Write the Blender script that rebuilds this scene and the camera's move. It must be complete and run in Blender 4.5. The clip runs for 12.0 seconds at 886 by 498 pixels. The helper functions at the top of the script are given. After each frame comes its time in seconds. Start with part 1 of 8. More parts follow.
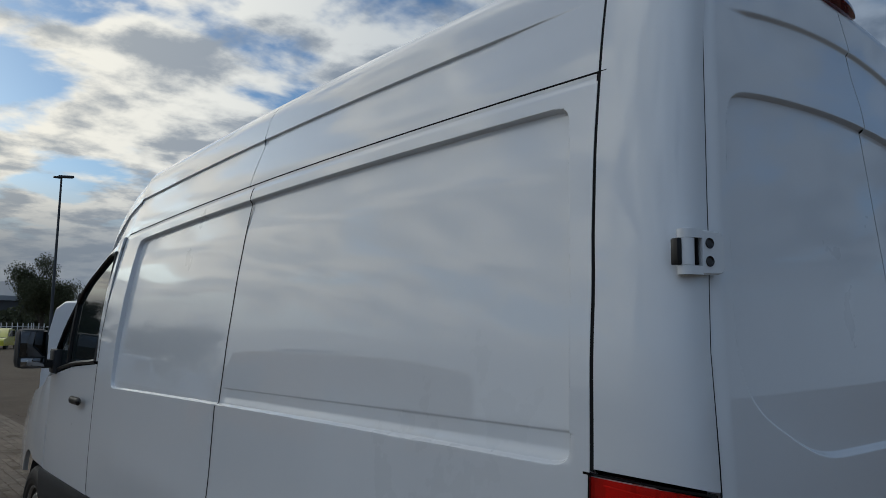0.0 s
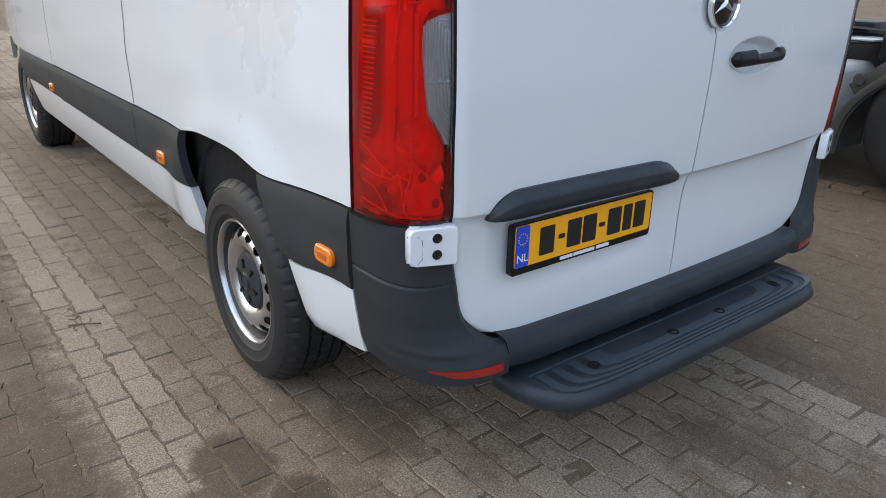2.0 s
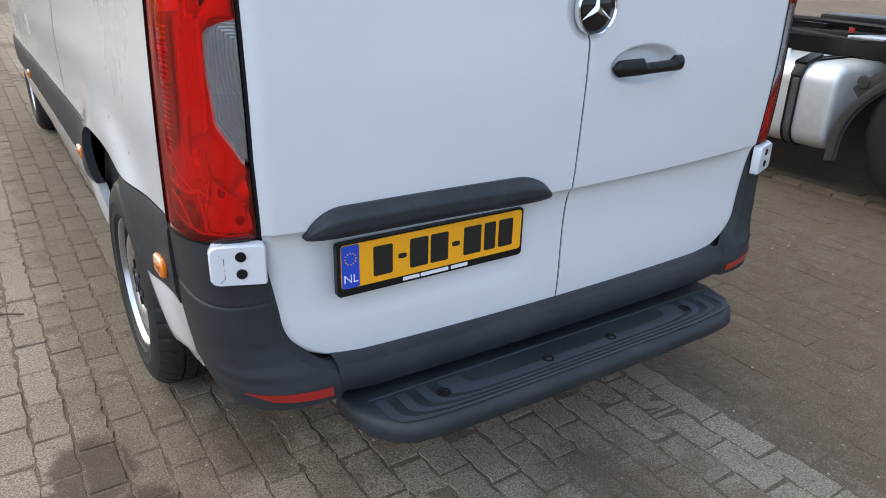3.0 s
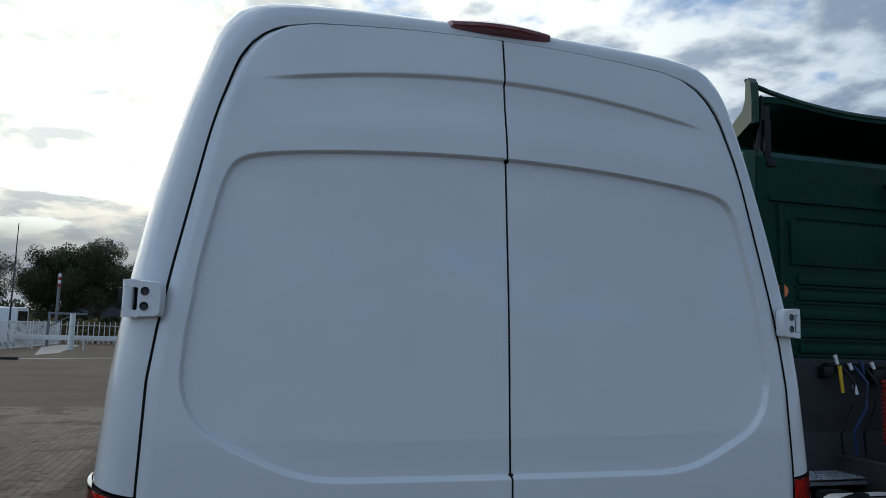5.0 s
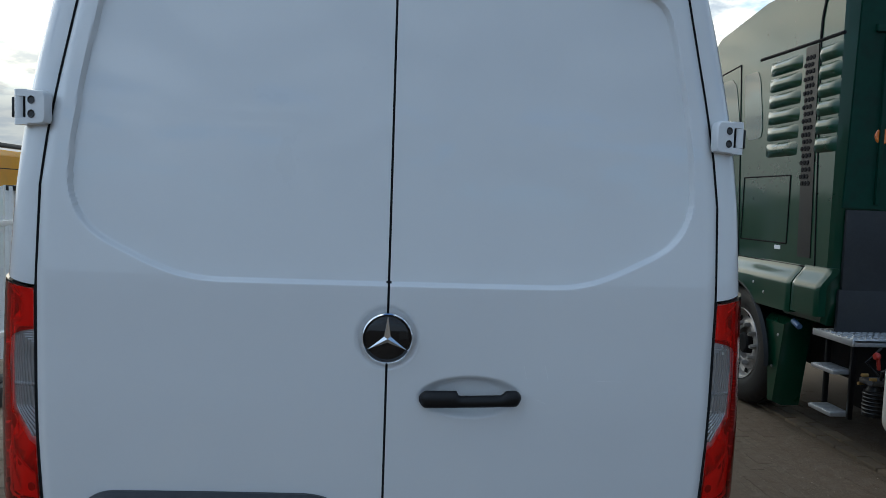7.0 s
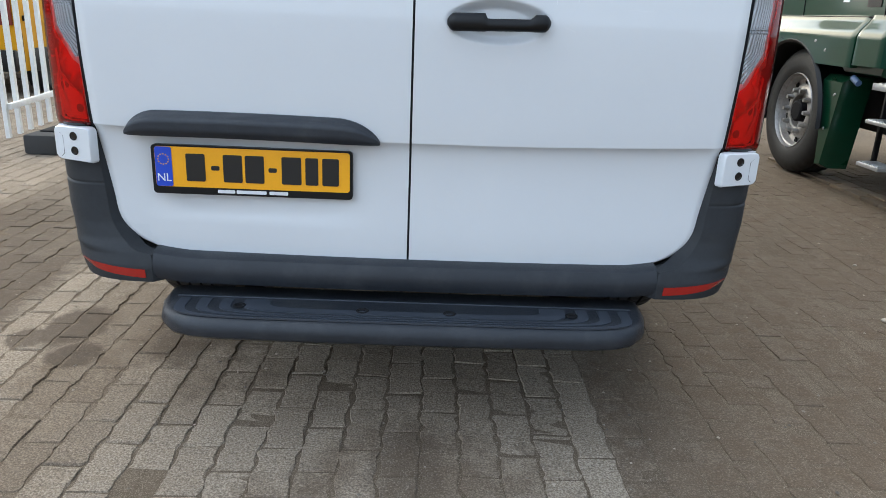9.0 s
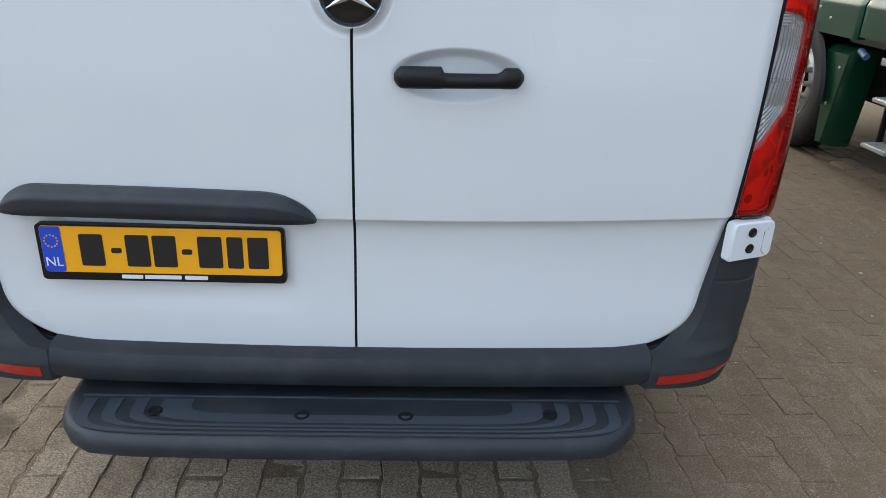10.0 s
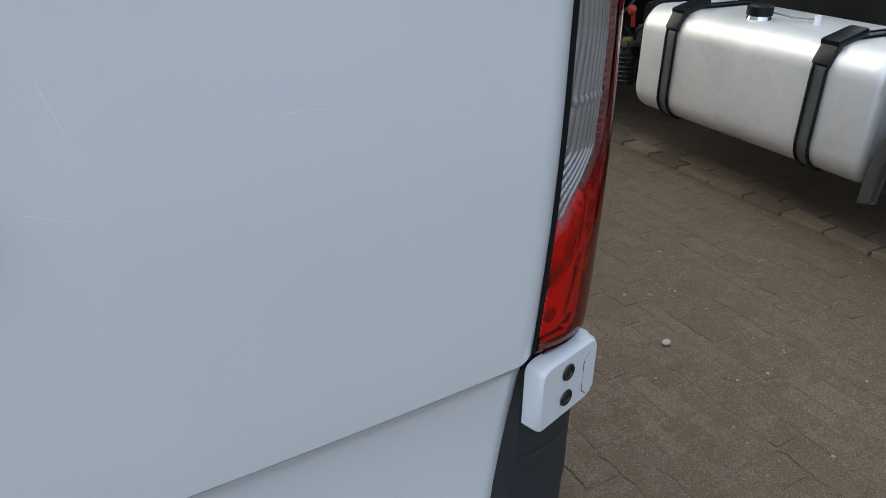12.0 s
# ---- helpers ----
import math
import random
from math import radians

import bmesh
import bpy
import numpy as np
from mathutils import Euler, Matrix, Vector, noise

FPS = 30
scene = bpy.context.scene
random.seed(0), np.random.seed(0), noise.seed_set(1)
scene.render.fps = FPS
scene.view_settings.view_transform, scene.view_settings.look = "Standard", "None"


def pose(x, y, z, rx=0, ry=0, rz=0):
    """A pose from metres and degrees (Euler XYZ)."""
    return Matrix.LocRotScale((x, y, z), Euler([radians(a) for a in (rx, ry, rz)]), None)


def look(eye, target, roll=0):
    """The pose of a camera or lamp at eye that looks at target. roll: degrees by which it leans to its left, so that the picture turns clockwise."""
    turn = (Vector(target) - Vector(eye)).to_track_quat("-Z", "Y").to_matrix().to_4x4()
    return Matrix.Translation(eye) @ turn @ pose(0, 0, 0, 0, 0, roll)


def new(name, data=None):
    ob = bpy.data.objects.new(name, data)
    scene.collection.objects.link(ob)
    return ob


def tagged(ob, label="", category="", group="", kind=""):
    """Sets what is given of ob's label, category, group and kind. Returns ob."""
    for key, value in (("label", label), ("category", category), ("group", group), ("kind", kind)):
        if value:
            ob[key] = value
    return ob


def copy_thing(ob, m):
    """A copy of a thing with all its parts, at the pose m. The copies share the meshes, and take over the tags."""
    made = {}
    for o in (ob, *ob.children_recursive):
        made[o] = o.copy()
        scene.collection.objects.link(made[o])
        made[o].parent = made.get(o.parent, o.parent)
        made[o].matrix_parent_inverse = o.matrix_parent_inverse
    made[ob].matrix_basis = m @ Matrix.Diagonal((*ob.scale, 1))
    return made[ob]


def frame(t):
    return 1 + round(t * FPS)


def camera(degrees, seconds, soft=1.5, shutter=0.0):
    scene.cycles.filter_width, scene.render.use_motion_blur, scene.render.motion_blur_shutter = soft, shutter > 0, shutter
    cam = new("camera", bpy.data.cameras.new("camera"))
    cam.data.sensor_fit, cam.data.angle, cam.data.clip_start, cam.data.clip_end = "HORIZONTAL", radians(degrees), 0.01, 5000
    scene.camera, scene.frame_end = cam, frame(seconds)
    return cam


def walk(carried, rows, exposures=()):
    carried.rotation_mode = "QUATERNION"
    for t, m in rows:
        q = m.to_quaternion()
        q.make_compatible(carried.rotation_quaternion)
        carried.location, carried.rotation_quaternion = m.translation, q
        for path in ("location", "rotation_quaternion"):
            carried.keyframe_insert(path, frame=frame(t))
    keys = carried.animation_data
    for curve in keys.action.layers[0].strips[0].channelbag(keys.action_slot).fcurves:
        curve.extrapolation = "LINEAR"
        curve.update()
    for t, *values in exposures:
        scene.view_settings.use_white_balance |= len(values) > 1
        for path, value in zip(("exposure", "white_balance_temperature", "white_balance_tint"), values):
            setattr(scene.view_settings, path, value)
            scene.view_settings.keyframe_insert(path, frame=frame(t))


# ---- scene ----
cam = camera(62.75, 12.0, soft=0.6)
# seconds, eye, target, lean
PATH = [
    (0, (-2.101, -0.689, 1.660), (-0.817, 0.828, 1.886), 0.83),
    (0.5, (-2.121, -0.788, 1.554), (-0.866, 0.767, 1.468), 1.68),
    (1, (-2.155, -0.860, 1.478), (-0.924, 0.673, 1.111), 1.51),
    (1.5, (-2.064, -0.961, 1.385), (-0.882, 0.530, 0.767), 1.39),
    (2, (-1.811, -1.192, 1.366), (-0.665, 0.273, 0.631), 1.11),
    (2.5, (-1.565, -1.334, 1.366), (-0.475, 0.148, 0.581), 1.46),
    (2.7, (-1.453, -1.351, 1.377), (-0.390, 0.146, 0.583), 1.52),
    (4.5, (-0.843, -1.732, 1.683), (-0.209, 0.161, 1.559), 1.71),
    (5, (-0.673, -1.739, 1.754), (-0.133, 0.173, 1.985), 1.67),
    (5.5, (-0.440, -1.762, 1.796), (-0.037, 0.145, 2.243), 1.82),
    (6, (-0.250, -1.726, 1.762), (0.067, 0.188, 2.247), 1.92),
    (6.5, (-0.118, -1.690, 1.667), (0.166, 0.283, 1.824), 1.74),
    (7, (-0.016, -1.830, 1.627), (0.147, 0.158, 1.489), 2.06),
    (7.5, (0.038, -2.009, 1.521), (0.117, -0.028, 1.263), 2.22),
    (7.7, (0.047, -2.032, 1.461), (0.101, -0.053, 1.175), 2.30),
    (9.3, (0.049, -1.865, 1.136), (0.093, 0.009, 0.438), 2.59),
    (9.5, (0.079, -1.799, 1.209), (0.101, 0.060, 0.470), 2.34),
    (10, (0.124, -1.502, 1.376), (0.212, 0.338, 0.597), 2.32),
    (10.5, (0.267, -1.119, 1.394), (0.610, 0.693, 0.619), 1.77),
    (11, (0.381, -0.749, 1.354), (0.910, 1.020, 0.584), 1.32),
    (11.5, (0.441, -0.528, 1.312), (1.193, 1.136, 0.497), 1.30),
    (12, (0.418, -0.570, 1.336), (1.249, 1.006, 0.425), 0.60),
]
# seconds, exposure, white balance, tint
EXPOSURES = [(0, -0.60, 5620, 5), (0.5, -0.48, 5660, 6), (1.0, 0.16, 5800, 8), (1.5, 1.02, 6000, 9), (2.0, 1.43, 6130, 9), (2.7, 1.63, 6150, 9),
             (4.5, 0.78, 5720, 3), (5.0, -0.03, 5520, 3), (5.5, -0.85, 5800, 8), (6.0, -1.00, 5750, 6), (6.5, -0.42, 5520, 1), (7.0, 0.47, 5680, 2),
             (7.7, 0.80, 5850, 3), (9.3, 1.84, 6350, 6), (10.5, 1.53, 6420, 6), (12.0, 1.29, 6280, 6)]
walk(cam, [(r[0], look(*r[1:])) for r in PATH], EXPOSURES)

# ---- sky, sun, exposure ----
SUN_AZ, SUN_EL = radians(14), radians(16)          # left of the van's heading, low behind cloud
SUN_DIR = Vector((-math.sin(SUN_AZ) * math.cos(SUN_EL), math.cos(SUN_AZ) * math.cos(SUN_EL), math.sin(SUN_EL)))


def node(nt, kind, x=0, y=0, **values):
    n = nt.nodes.new(kind)
    n.location = (x, y)
    for k, v in values.items():
        n.inputs[k].default_value = v
    return n


def math_node(nt, op, a, b=None, clamp=False):
    n = nt.nodes.new("ShaderNodeMath")
    n.operation, n.use_clamp = op, clamp
    for i, v in enumerate((a, b)):
        if v is None:
            continue
        if isinstance(v, (int, float)):
            n.inputs[i].default_value = v
        else:
            nt.links.new(v, n.inputs[i])
    return n.outputs[0]


def vec_node(nt, op, a, b=None):
    n = nt.nodes.new("ShaderNodeVectorMath")
    n.operation = op
    for i, v in enumerate((a, b)):
        if v is None:
            continue
        if isinstance(v, (tuple, list, Vector)):
            n.inputs[i].default_value = tuple(v)
        else:
            nt.links.new(v, n.inputs[i])
    return n


def mix_col(nt, fac, a, b, blend="MIX"):
    n = nt.nodes.new("ShaderNodeMix")
    n.data_type, n.blend_type = "RGBA", blend
    for i, v in ((0, fac), (6, a), (7, b)):
        if isinstance(v, (int, float)):
            n.inputs[i].default_value = v
        elif isinstance(v, (tuple, list)):
            n.inputs[i].default_value = (*v[:3], 1)
        else:
            nt.links.new(v, n.inputs[i])
    return n.outputs[2]


def ramp(nt, fac, stops, ease="LINEAR"):
    n = nt.nodes.new("ShaderNodeValToRGB")
    n.color_ramp.interpolation = ease
    while len(n.color_ramp.elements) < len(stops):
        n.color_ramp.elements.new(0.5)
    for e, (p, c) in zip(n.color_ramp.elements, stops):
        e.position = p
        e.color = (*c, 1) if isinstance(c, (tuple, list)) else (c, c, c, 1)
    nt.links.new(fac, n.inputs[0])
    return n.outputs[0]


def make_world():
    w = bpy.data.worlds.new("sky")
    w.use_nodes = True
    scene.world = w
    nt = w.node_tree
    nt.nodes.clear()
    co = nt.nodes.new("ShaderNodeTexCoord").outputs["Generated"]
    sky = nt.nodes.new("ShaderNodeTexSky")
    sky.sky_type, sky.sun_disc = "NISHITA", False
    sky.sun_elevation, sky.sun_rotation = SUN_EL, -SUN_AZ
    sep = nt.nodes.new("ShaderNodeSeparateXYZ")
    nt.links.new(co, sep.inputs[0])
    up = math_node(nt, "MAXIMUM", sep.outputs[2], 0.0)
    flat = vec_node(nt, "MULTIPLY", co, (1, 1, 0)).outputs[0]
    inv = math_node(nt, "DIVIDE", 1.0, math_node(nt, "ADD", up, 0.16))
    sc = nt.nodes.new("ShaderNodeVectorMath")
    sc.operation = "SCALE"
    nt.links.new(flat, sc.inputs[0])
    nt.links.new(inv, sc.inputs["Scale"])
    plane = sc.outputs[0]
    plane = vec_node(nt, "ADD", plane, (5.1, 0.7, 0.4)).outputs[0]
    n1 = node(nt, "ShaderNodeTexNoise", Scale=2.1, Detail=6.0, Roughness=0.52, Distortion=0.15)
    n2 = node(nt, "ShaderNodeTexNoise", Scale=4.6, Detail=6.0, Roughness=0.54, Distortion=0.10)
    n3 = node(nt, "ShaderNodeTexNoise", Scale=0.55, Detail=4.0, Roughness=0.5)
    for n in (n1, n2, n3):
        nt.links.new(plane, n.inputs["Vector"])
    dens = math_node(nt, "ADD", math_node(nt, "MULTIPLY", n1.outputs[0], 0.75), math_node(nt, "MULTIPLY", n3.outputs[0], 0.25))
    cover = ramp(nt, dens, [(0.405, 0.0), (0.485, 1.0)], "EASE")
    thick = ramp(nt, math_node(nt, "ADD", math_node(nt, "MULTIPLY", n2.outputs[0], 0.6), math_node(nt, "MULTIPLY", dens, 0.4)),
                 [(0.44, 0.0), (0.58, 1.0)], "EASE")
    dot = vec_node(nt, "DOT_PRODUCT", co, SUN_DIR).outputs["Value"]
    dot = math_node(nt, "MAXIMUM", dot, 0.0)
    glow = math_node(nt, "POWER", dot, 7.0)
    broad = math_node(nt, "POWER", dot, 1.6)
    core = math_node(nt, "POWER", dot, 60.0)
    lit = mix_col(nt, glow, mix_col(nt, broad, (0.60, 0.672, 0.79), (1.38, 1.24, 1.03)), (1.80, 1.50, 1.12))
    dark = mix_col(nt, glow, mix_col(nt, broad, (0.315, 0.375, 0.475), (0.42, 0.435, 0.47)), (0.88, 0.81, 0.70))
    cloud = mix_col(nt, thick, lit, dark)
    bright = math_node(nt, "ADD", 1.0, math_node(nt, "ADD", math_node(nt, "MULTIPLY", glow, -0.10), math_node(nt, "MULTIPLY", core, 0.15)))
    bright = math_node(nt, "MULTIPLY", bright, math_node(nt, "ADD", 0.97, math_node(nt, "MULTIPLY", up, 0.22)))
    east = math_node(nt, "MAXIMUM", vec_node(nt, "DOT_PRODUCT", co, (0.90, -0.42, 0.10)).outputs["Value"], 0.0)
    bright = math_node(nt, "MULTIPLY", bright, math_node(nt, "SUBTRACT", 1.0, math_node(nt, "MULTIPLY", east, 0.60)))   # heavier cloud to the east
    west = math_node(nt, "POWER", math_node(nt, "MAXIMUM", vec_node(nt, "DOT_PRODUCT", co, (-0.985, -0.08, 0.15)).outputs["Value"], 0.0), 2.0)
    bright = math_node(nt, "MULTIPLY", bright, math_node(nt, "ADD", 1.0, math_node(nt, "MULTIPLY", west, 0.42)))        # thinner, brighter cloud to the west
    cl = nt.nodes.new("ShaderNodeVectorMath")
    cl.operation = "SCALE"
    nt.links.new(cloud, cl.inputs[0])
    nt.links.new(bright, cl.inputs["Scale"])
    blue = vec_node(nt, "MULTIPLY", sky.outputs[0], (0.080, 0.099, 0.122)).outputs[0]
    low = ramp(nt, up, [(0.075, 1.0), (0.20, 0.0)], "EASE")
    allc = mix_col(nt, math_node(nt, "MAXIMUM", cover, math_node(nt, "MULTIPLY", low, 0.85)), blue, cl.outputs[0])
    haze = mix_col(nt, glow, (0.34, 0.38, 0.44), (0.36, 0.335, 0.30))
    haze = mix_col(nt, math_node(nt, "MULTIPLY", thick, 0.30), haze, (0.27, 0.29, 0.33))
    col = mix_col(nt, math_node(nt, "MULTIPLY", low, 0.92), allc, haze)
    bg = node(nt, "ShaderNodeBackground", Strength=1.0)
    nt.links.new(col, bg.inputs[0])
    out = nt.nodes.new("ShaderNodeOutputWorld")
    nt.links.new(bg.outputs[0], out.inputs[0])


make_world()
sun_data = bpy.data.lights.new("sun", "SUN")
sun_data.energy, sun_data.angle, sun_data.color = 0.7, radians(110), (1.0, 0.87, 0.70)
sun = new("sun", sun_data)
sun.matrix_world = look(SUN_DIR * 60, (0, 0, 0))


# ---- materials ----
def make_mat(name, color, rough=0.5, metal=0.0, coat=0.0, var=0.12, scales=(2.5, 45.0), bump=0.0, bump_scale=180.0,
             spec=0.5, dirt=None, dirt_amount=0.0, rand=0.0, island=False, coat_rough=0.03):
    m = bpy.data.materials.new(name)
    m.use_nodes = True
    nt = m.node_tree
    b = nt.nodes["Principled BSDF"]
    co = nt.nodes.new("ShaderNodeTexCoord").outputs["Object"]
    big = node(nt, "ShaderNodeTexNoise", Scale=scales[0], Detail=5.0, Roughness=0.6)
    fine = node(nt, "ShaderNodeTexNoise", Scale=scales[1], Detail=4.0, Roughness=0.6)
    for n in (big, fine):
        nt.links.new(co, n.inputs["Vector"])
    fac = math_node(nt, "ADD", math_node(nt, "MULTIPLY", big.outputs[0], 0.6), math_node(nt, "MULTIPLY", fine.outputs[0], 0.4))
    lo, hi = [tuple(max(0.0, c * k) for c in color) for k in (1 - var, 1 + var)]
    col = ramp(nt, fac, [(0.3, lo), (0.7, hi)])
    if rand:
        src = nt.nodes.new("ShaderNodeNewGeometry").outputs["Random Per Island"] if island else \
            nt.nodes.new("ShaderNodeObjectInfo").outputs["Random"]
        tone = ramp(nt, src, [(0.0, 1 - rand), (1.0, 1 + rand)])
        col = mix_col(nt, 1.0, col, tone, "MULTIPLY")
    if dirt:
        dn = node(nt, "ShaderNodeTexNoise", Scale=scales[0] * 2.2, Detail=8.0, Roughness=0.7)
        nt.links.new(co, dn.inputs["Vector"])
        col = mix_col(nt, math_node(nt, "MULTIPLY", ramp(nt, dn.outputs[0], [(0.5, 0.0), (0.75, 1.0)]), dirt_amount), col, dirt)
    nt.links.new(col, b.inputs["Base Color"])
    rr = ramp(nt, fac, [(0.3, max(0.0, rough * 0.85)), (0.7, min(1.0, rough * 1.15))])
    nt.links.new(rr, b.inputs["Roughness"])
    b.inputs["Metallic"].default_value = metal
    b.inputs["Specular IOR Level"].default_value = spec
    b.inputs["Coat Weight"].default_value = coat
    b.inputs["Coat Roughness"].default_value = coat_rough
    b.inputs["Coat IOR"].default_value = 1.60 if coat == 1.0 else 1.45
    if bump:
        bn = node(nt, "ShaderNodeTexNoise", Scale=bump_scale, Detail=3.0)
        nt.links.new(co, bn.inputs["Vector"])
        bp = node(nt, "ShaderNodeBump", Strength=bump, Distance=0.002)
        nt.links.new(bn.outputs[0], bp.inputs["Height"])
        nt.links.new(bp.outputs[0], b.inputs["Normal"])
    return m


def lens_mat(name, color, gloss=0.05, clear=0.9):
    """Tinted clear plastic: see-through colour under a thin gloss."""
    m = bpy.data.materials.new(name)
    m.use_nodes = True
    nt = m.node_tree
    nt.nodes.clear()
    tr = node(nt, "ShaderNodeBsdfTransparent")
    tr.inputs[0].default_value = (*color, 1)
    tl = node(nt, "ShaderNodeBsdfDiffuse")
    tl.inputs[0].default_value = (*color, 1)
    body = nt.nodes.new("ShaderNodeMixShader")
    body.inputs[0].default_value = clear
    nt.links.new(tl.outputs[0], body.inputs[1])
    nt.links.new(tr.outputs[0], body.inputs[2])
    gl = node(nt, "ShaderNodeBsdfGlossy", Roughness=gloss)
    fr = node(nt, "ShaderNodeFresnel", IOR=1.49)
    mx = nt.nodes.new("ShaderNodeMixShader")
    nt.links.new(fr.outputs[0], mx.inputs[0])
    nt.links.new(body.outputs[0], mx.inputs[1])
    nt.links.new(gl.outputs[0], mx.inputs[2])
    out = nt.nodes.new("ShaderNodeOutputMaterial")
    nt.links.new(mx.outputs[0], out.inputs[0])
    return m


WHITE = make_mat("white_paint", (0.665, 0.678, 0.690), 0.30, coat=1.0, var=0.02, scales=(0.8, 6), spec=0.15, coat_rough=0.015)
BLACKPLASTIC = make_mat("black_plastic", (0.027, 0.029, 0.032), 0.55, var=0.25, scales=(3, 60), bump=0.25, bump_scale=900, dirt=(0.05, 0.047, 0.042), dirt_amount=0.25, spec=0.25)
RIBPLASTIC = make_mat("smooth_rib_plastic", (0.040, 0.047, 0.060), 0.36, var=0.15, scales=(4, 60))
GREYPLASTIC = make_mat("grey_bumper_plastic", (0.018, 0.0212, 0.027), 0.42, spec=0.4, var=0.18, scales=(3, 60), bump=0.25, bump_scale=900, dirt=(0.10, 0.10, 0.10), dirt_amount=0.25)
GLOSSBLACK = make_mat("gloss_black", (0.006, 0.006, 0.007), 0.08, var=0.1)
HANDLEBLACK = make_mat("handle_black", (0.0055, 0.0055, 0.006), 0.38, spec=0.3, var=0.2, bump=0.1, bump_scale=800)
SEAMBLACK = make_mat("seam_black", (0.006, 0.006, 0.007), 0.8, var=0.2, spec=0.2)
CHROME = make_mat("chrome", (0.82, 0.83, 0.85), 0.10, metal=1.0, var=0.03)
RUBBER = make_mat("tyre_rubber", (0.022, 0.0216, 0.0210), 0.55, var=0.35, scales=(4, 70), bump=0.4, bump_scale=300, dirt=(0.035, 0.030, 0.025), dirt_amount=0.3, spec=0.3)
STEELRIM = make_mat("silver_steel_rim", (0.50, 0.50, 0.505), 0.30, metal=0.9, var=0.12, scales=(5, 60), dirt=(0.16, 0.13, 0.10), dirt_amount=0.45)
# rim well: far darker base than the silver of lip and face
RIMWELL = make_mat("dark_rim_well", (0.055, 0.053, 0.050), 0.5, metal=0.4, var=0.2, scales=(5, 60), dirt=(0.10, 0.08, 0.06), dirt_amount=0.6)
DARKSTEEL = make_mat("dark_steel", (0.035, 0.034, 0.034), 0.6, metal=0.3, var=0.35, dirt=(0.12, 0.08, 0.05), dirt_amount=0.4)
RED_LENS = lens_mat("red_lens", (1.0, 0.022, 0.012), clear=0.93)
CLEAR_LENS = lens_mat("clear_lens", (0.93, 0.94, 0.95), clear=0.96)
AMBER = make_mat("amber_lens", (0.75, 0.19, 0.01), 0.12, coat=0.8, var=0.1)
RED_REFLECTOR = make_mat("red_reflector", (0.32, 0.010, 0.007), 0.15, coat=0.7, var=0.15, bump=0.3, bump_scale=500)
BRAKE_RED = make_mat("brake_light_red", (0.16, 0.012, 0.012), 0.10, coat=1.0, var=0.1)
LAMP_WHITE = make_mat("lamp_bright", (0.95, 0.94, 0.92), 0.3, var=0.03)
LAMP_DARK = make_mat("lamp_dark", (0.34, 0.31, 0.30), 0.3, var=0.2)
LAMP_INNER = make_mat("lamp_reflector", (0.93, 0.92, 0.90), 0.24, metal=0.35, var=0.1, scales=(8, 90))
LAMP_GREY = make_mat("lamp_grey_reflector", (0.44, 0.44, 0.45), 0.26, metal=0.6, var=0.15, scales=(8, 90))
YELLOW_PLATE = make_mat("plate_yellow", (0.90, 0.40, 0.006), 0.4, var=0.05, scales=(8, 90), coat=0.1)
BLUE_PLATE = make_mat("plate_blue", (0.012, 0.06, 0.50), 0.35, var=0.05, coat=0.3)
INK = make_mat("plate_ink", (0.012, 0.011, 0.010), 0.4, var=0.1)
WHITE_INK = make_mat("white_print", (0.75, 0.76, 0.78), 0.4, var=0.03)


def glass_mat(name, tint):
    m = make_mat(name, tint, 0.03, var=0.05, coat=0.3)
    return m


DARKGLASS = glass_mat("dark_glass", (0.012, 0.017, 0.018))


# ---- mesh helpers ----
def part(name, verts, faces, material, parent=None, label="", smooth=True, sharp=None):
    """Links one mesh; verts are world places, also under a thing or a part."""
    me = bpy.data.meshes.new(name)
    me.from_pydata([tuple(map(float, v)) for v in verts], [], [tuple(map(int, f)) for f in faces])
    bm = bmesh.new()
    bm.from_mesh(me)
    bmesh.ops.recalc_face_normals(bm, faces=bm.faces)
    bm.to_mesh(me)
    bm.free()
    me.materials.append(material)
    if smooth:
        me.shade_smooth()
        if sharp:
            me.set_sharp_from_angle(angle=radians(sharp))
    ob = new(name, me)
    hang(ob, parent)
    if label:
        ob["label"] = label
    return ob


def hang(ob, parent):
    if parent is not None:
        ob.parent = parent
        if parent.type == "EMPTY":
            ob.location = -parent.location


def thing(name, place, label, category, group="", kind=""):
    ob = new(name)
    ob.location = place
    ob.empty_display_size = 0.2
    return tagged(ob, label, category, group, kind)


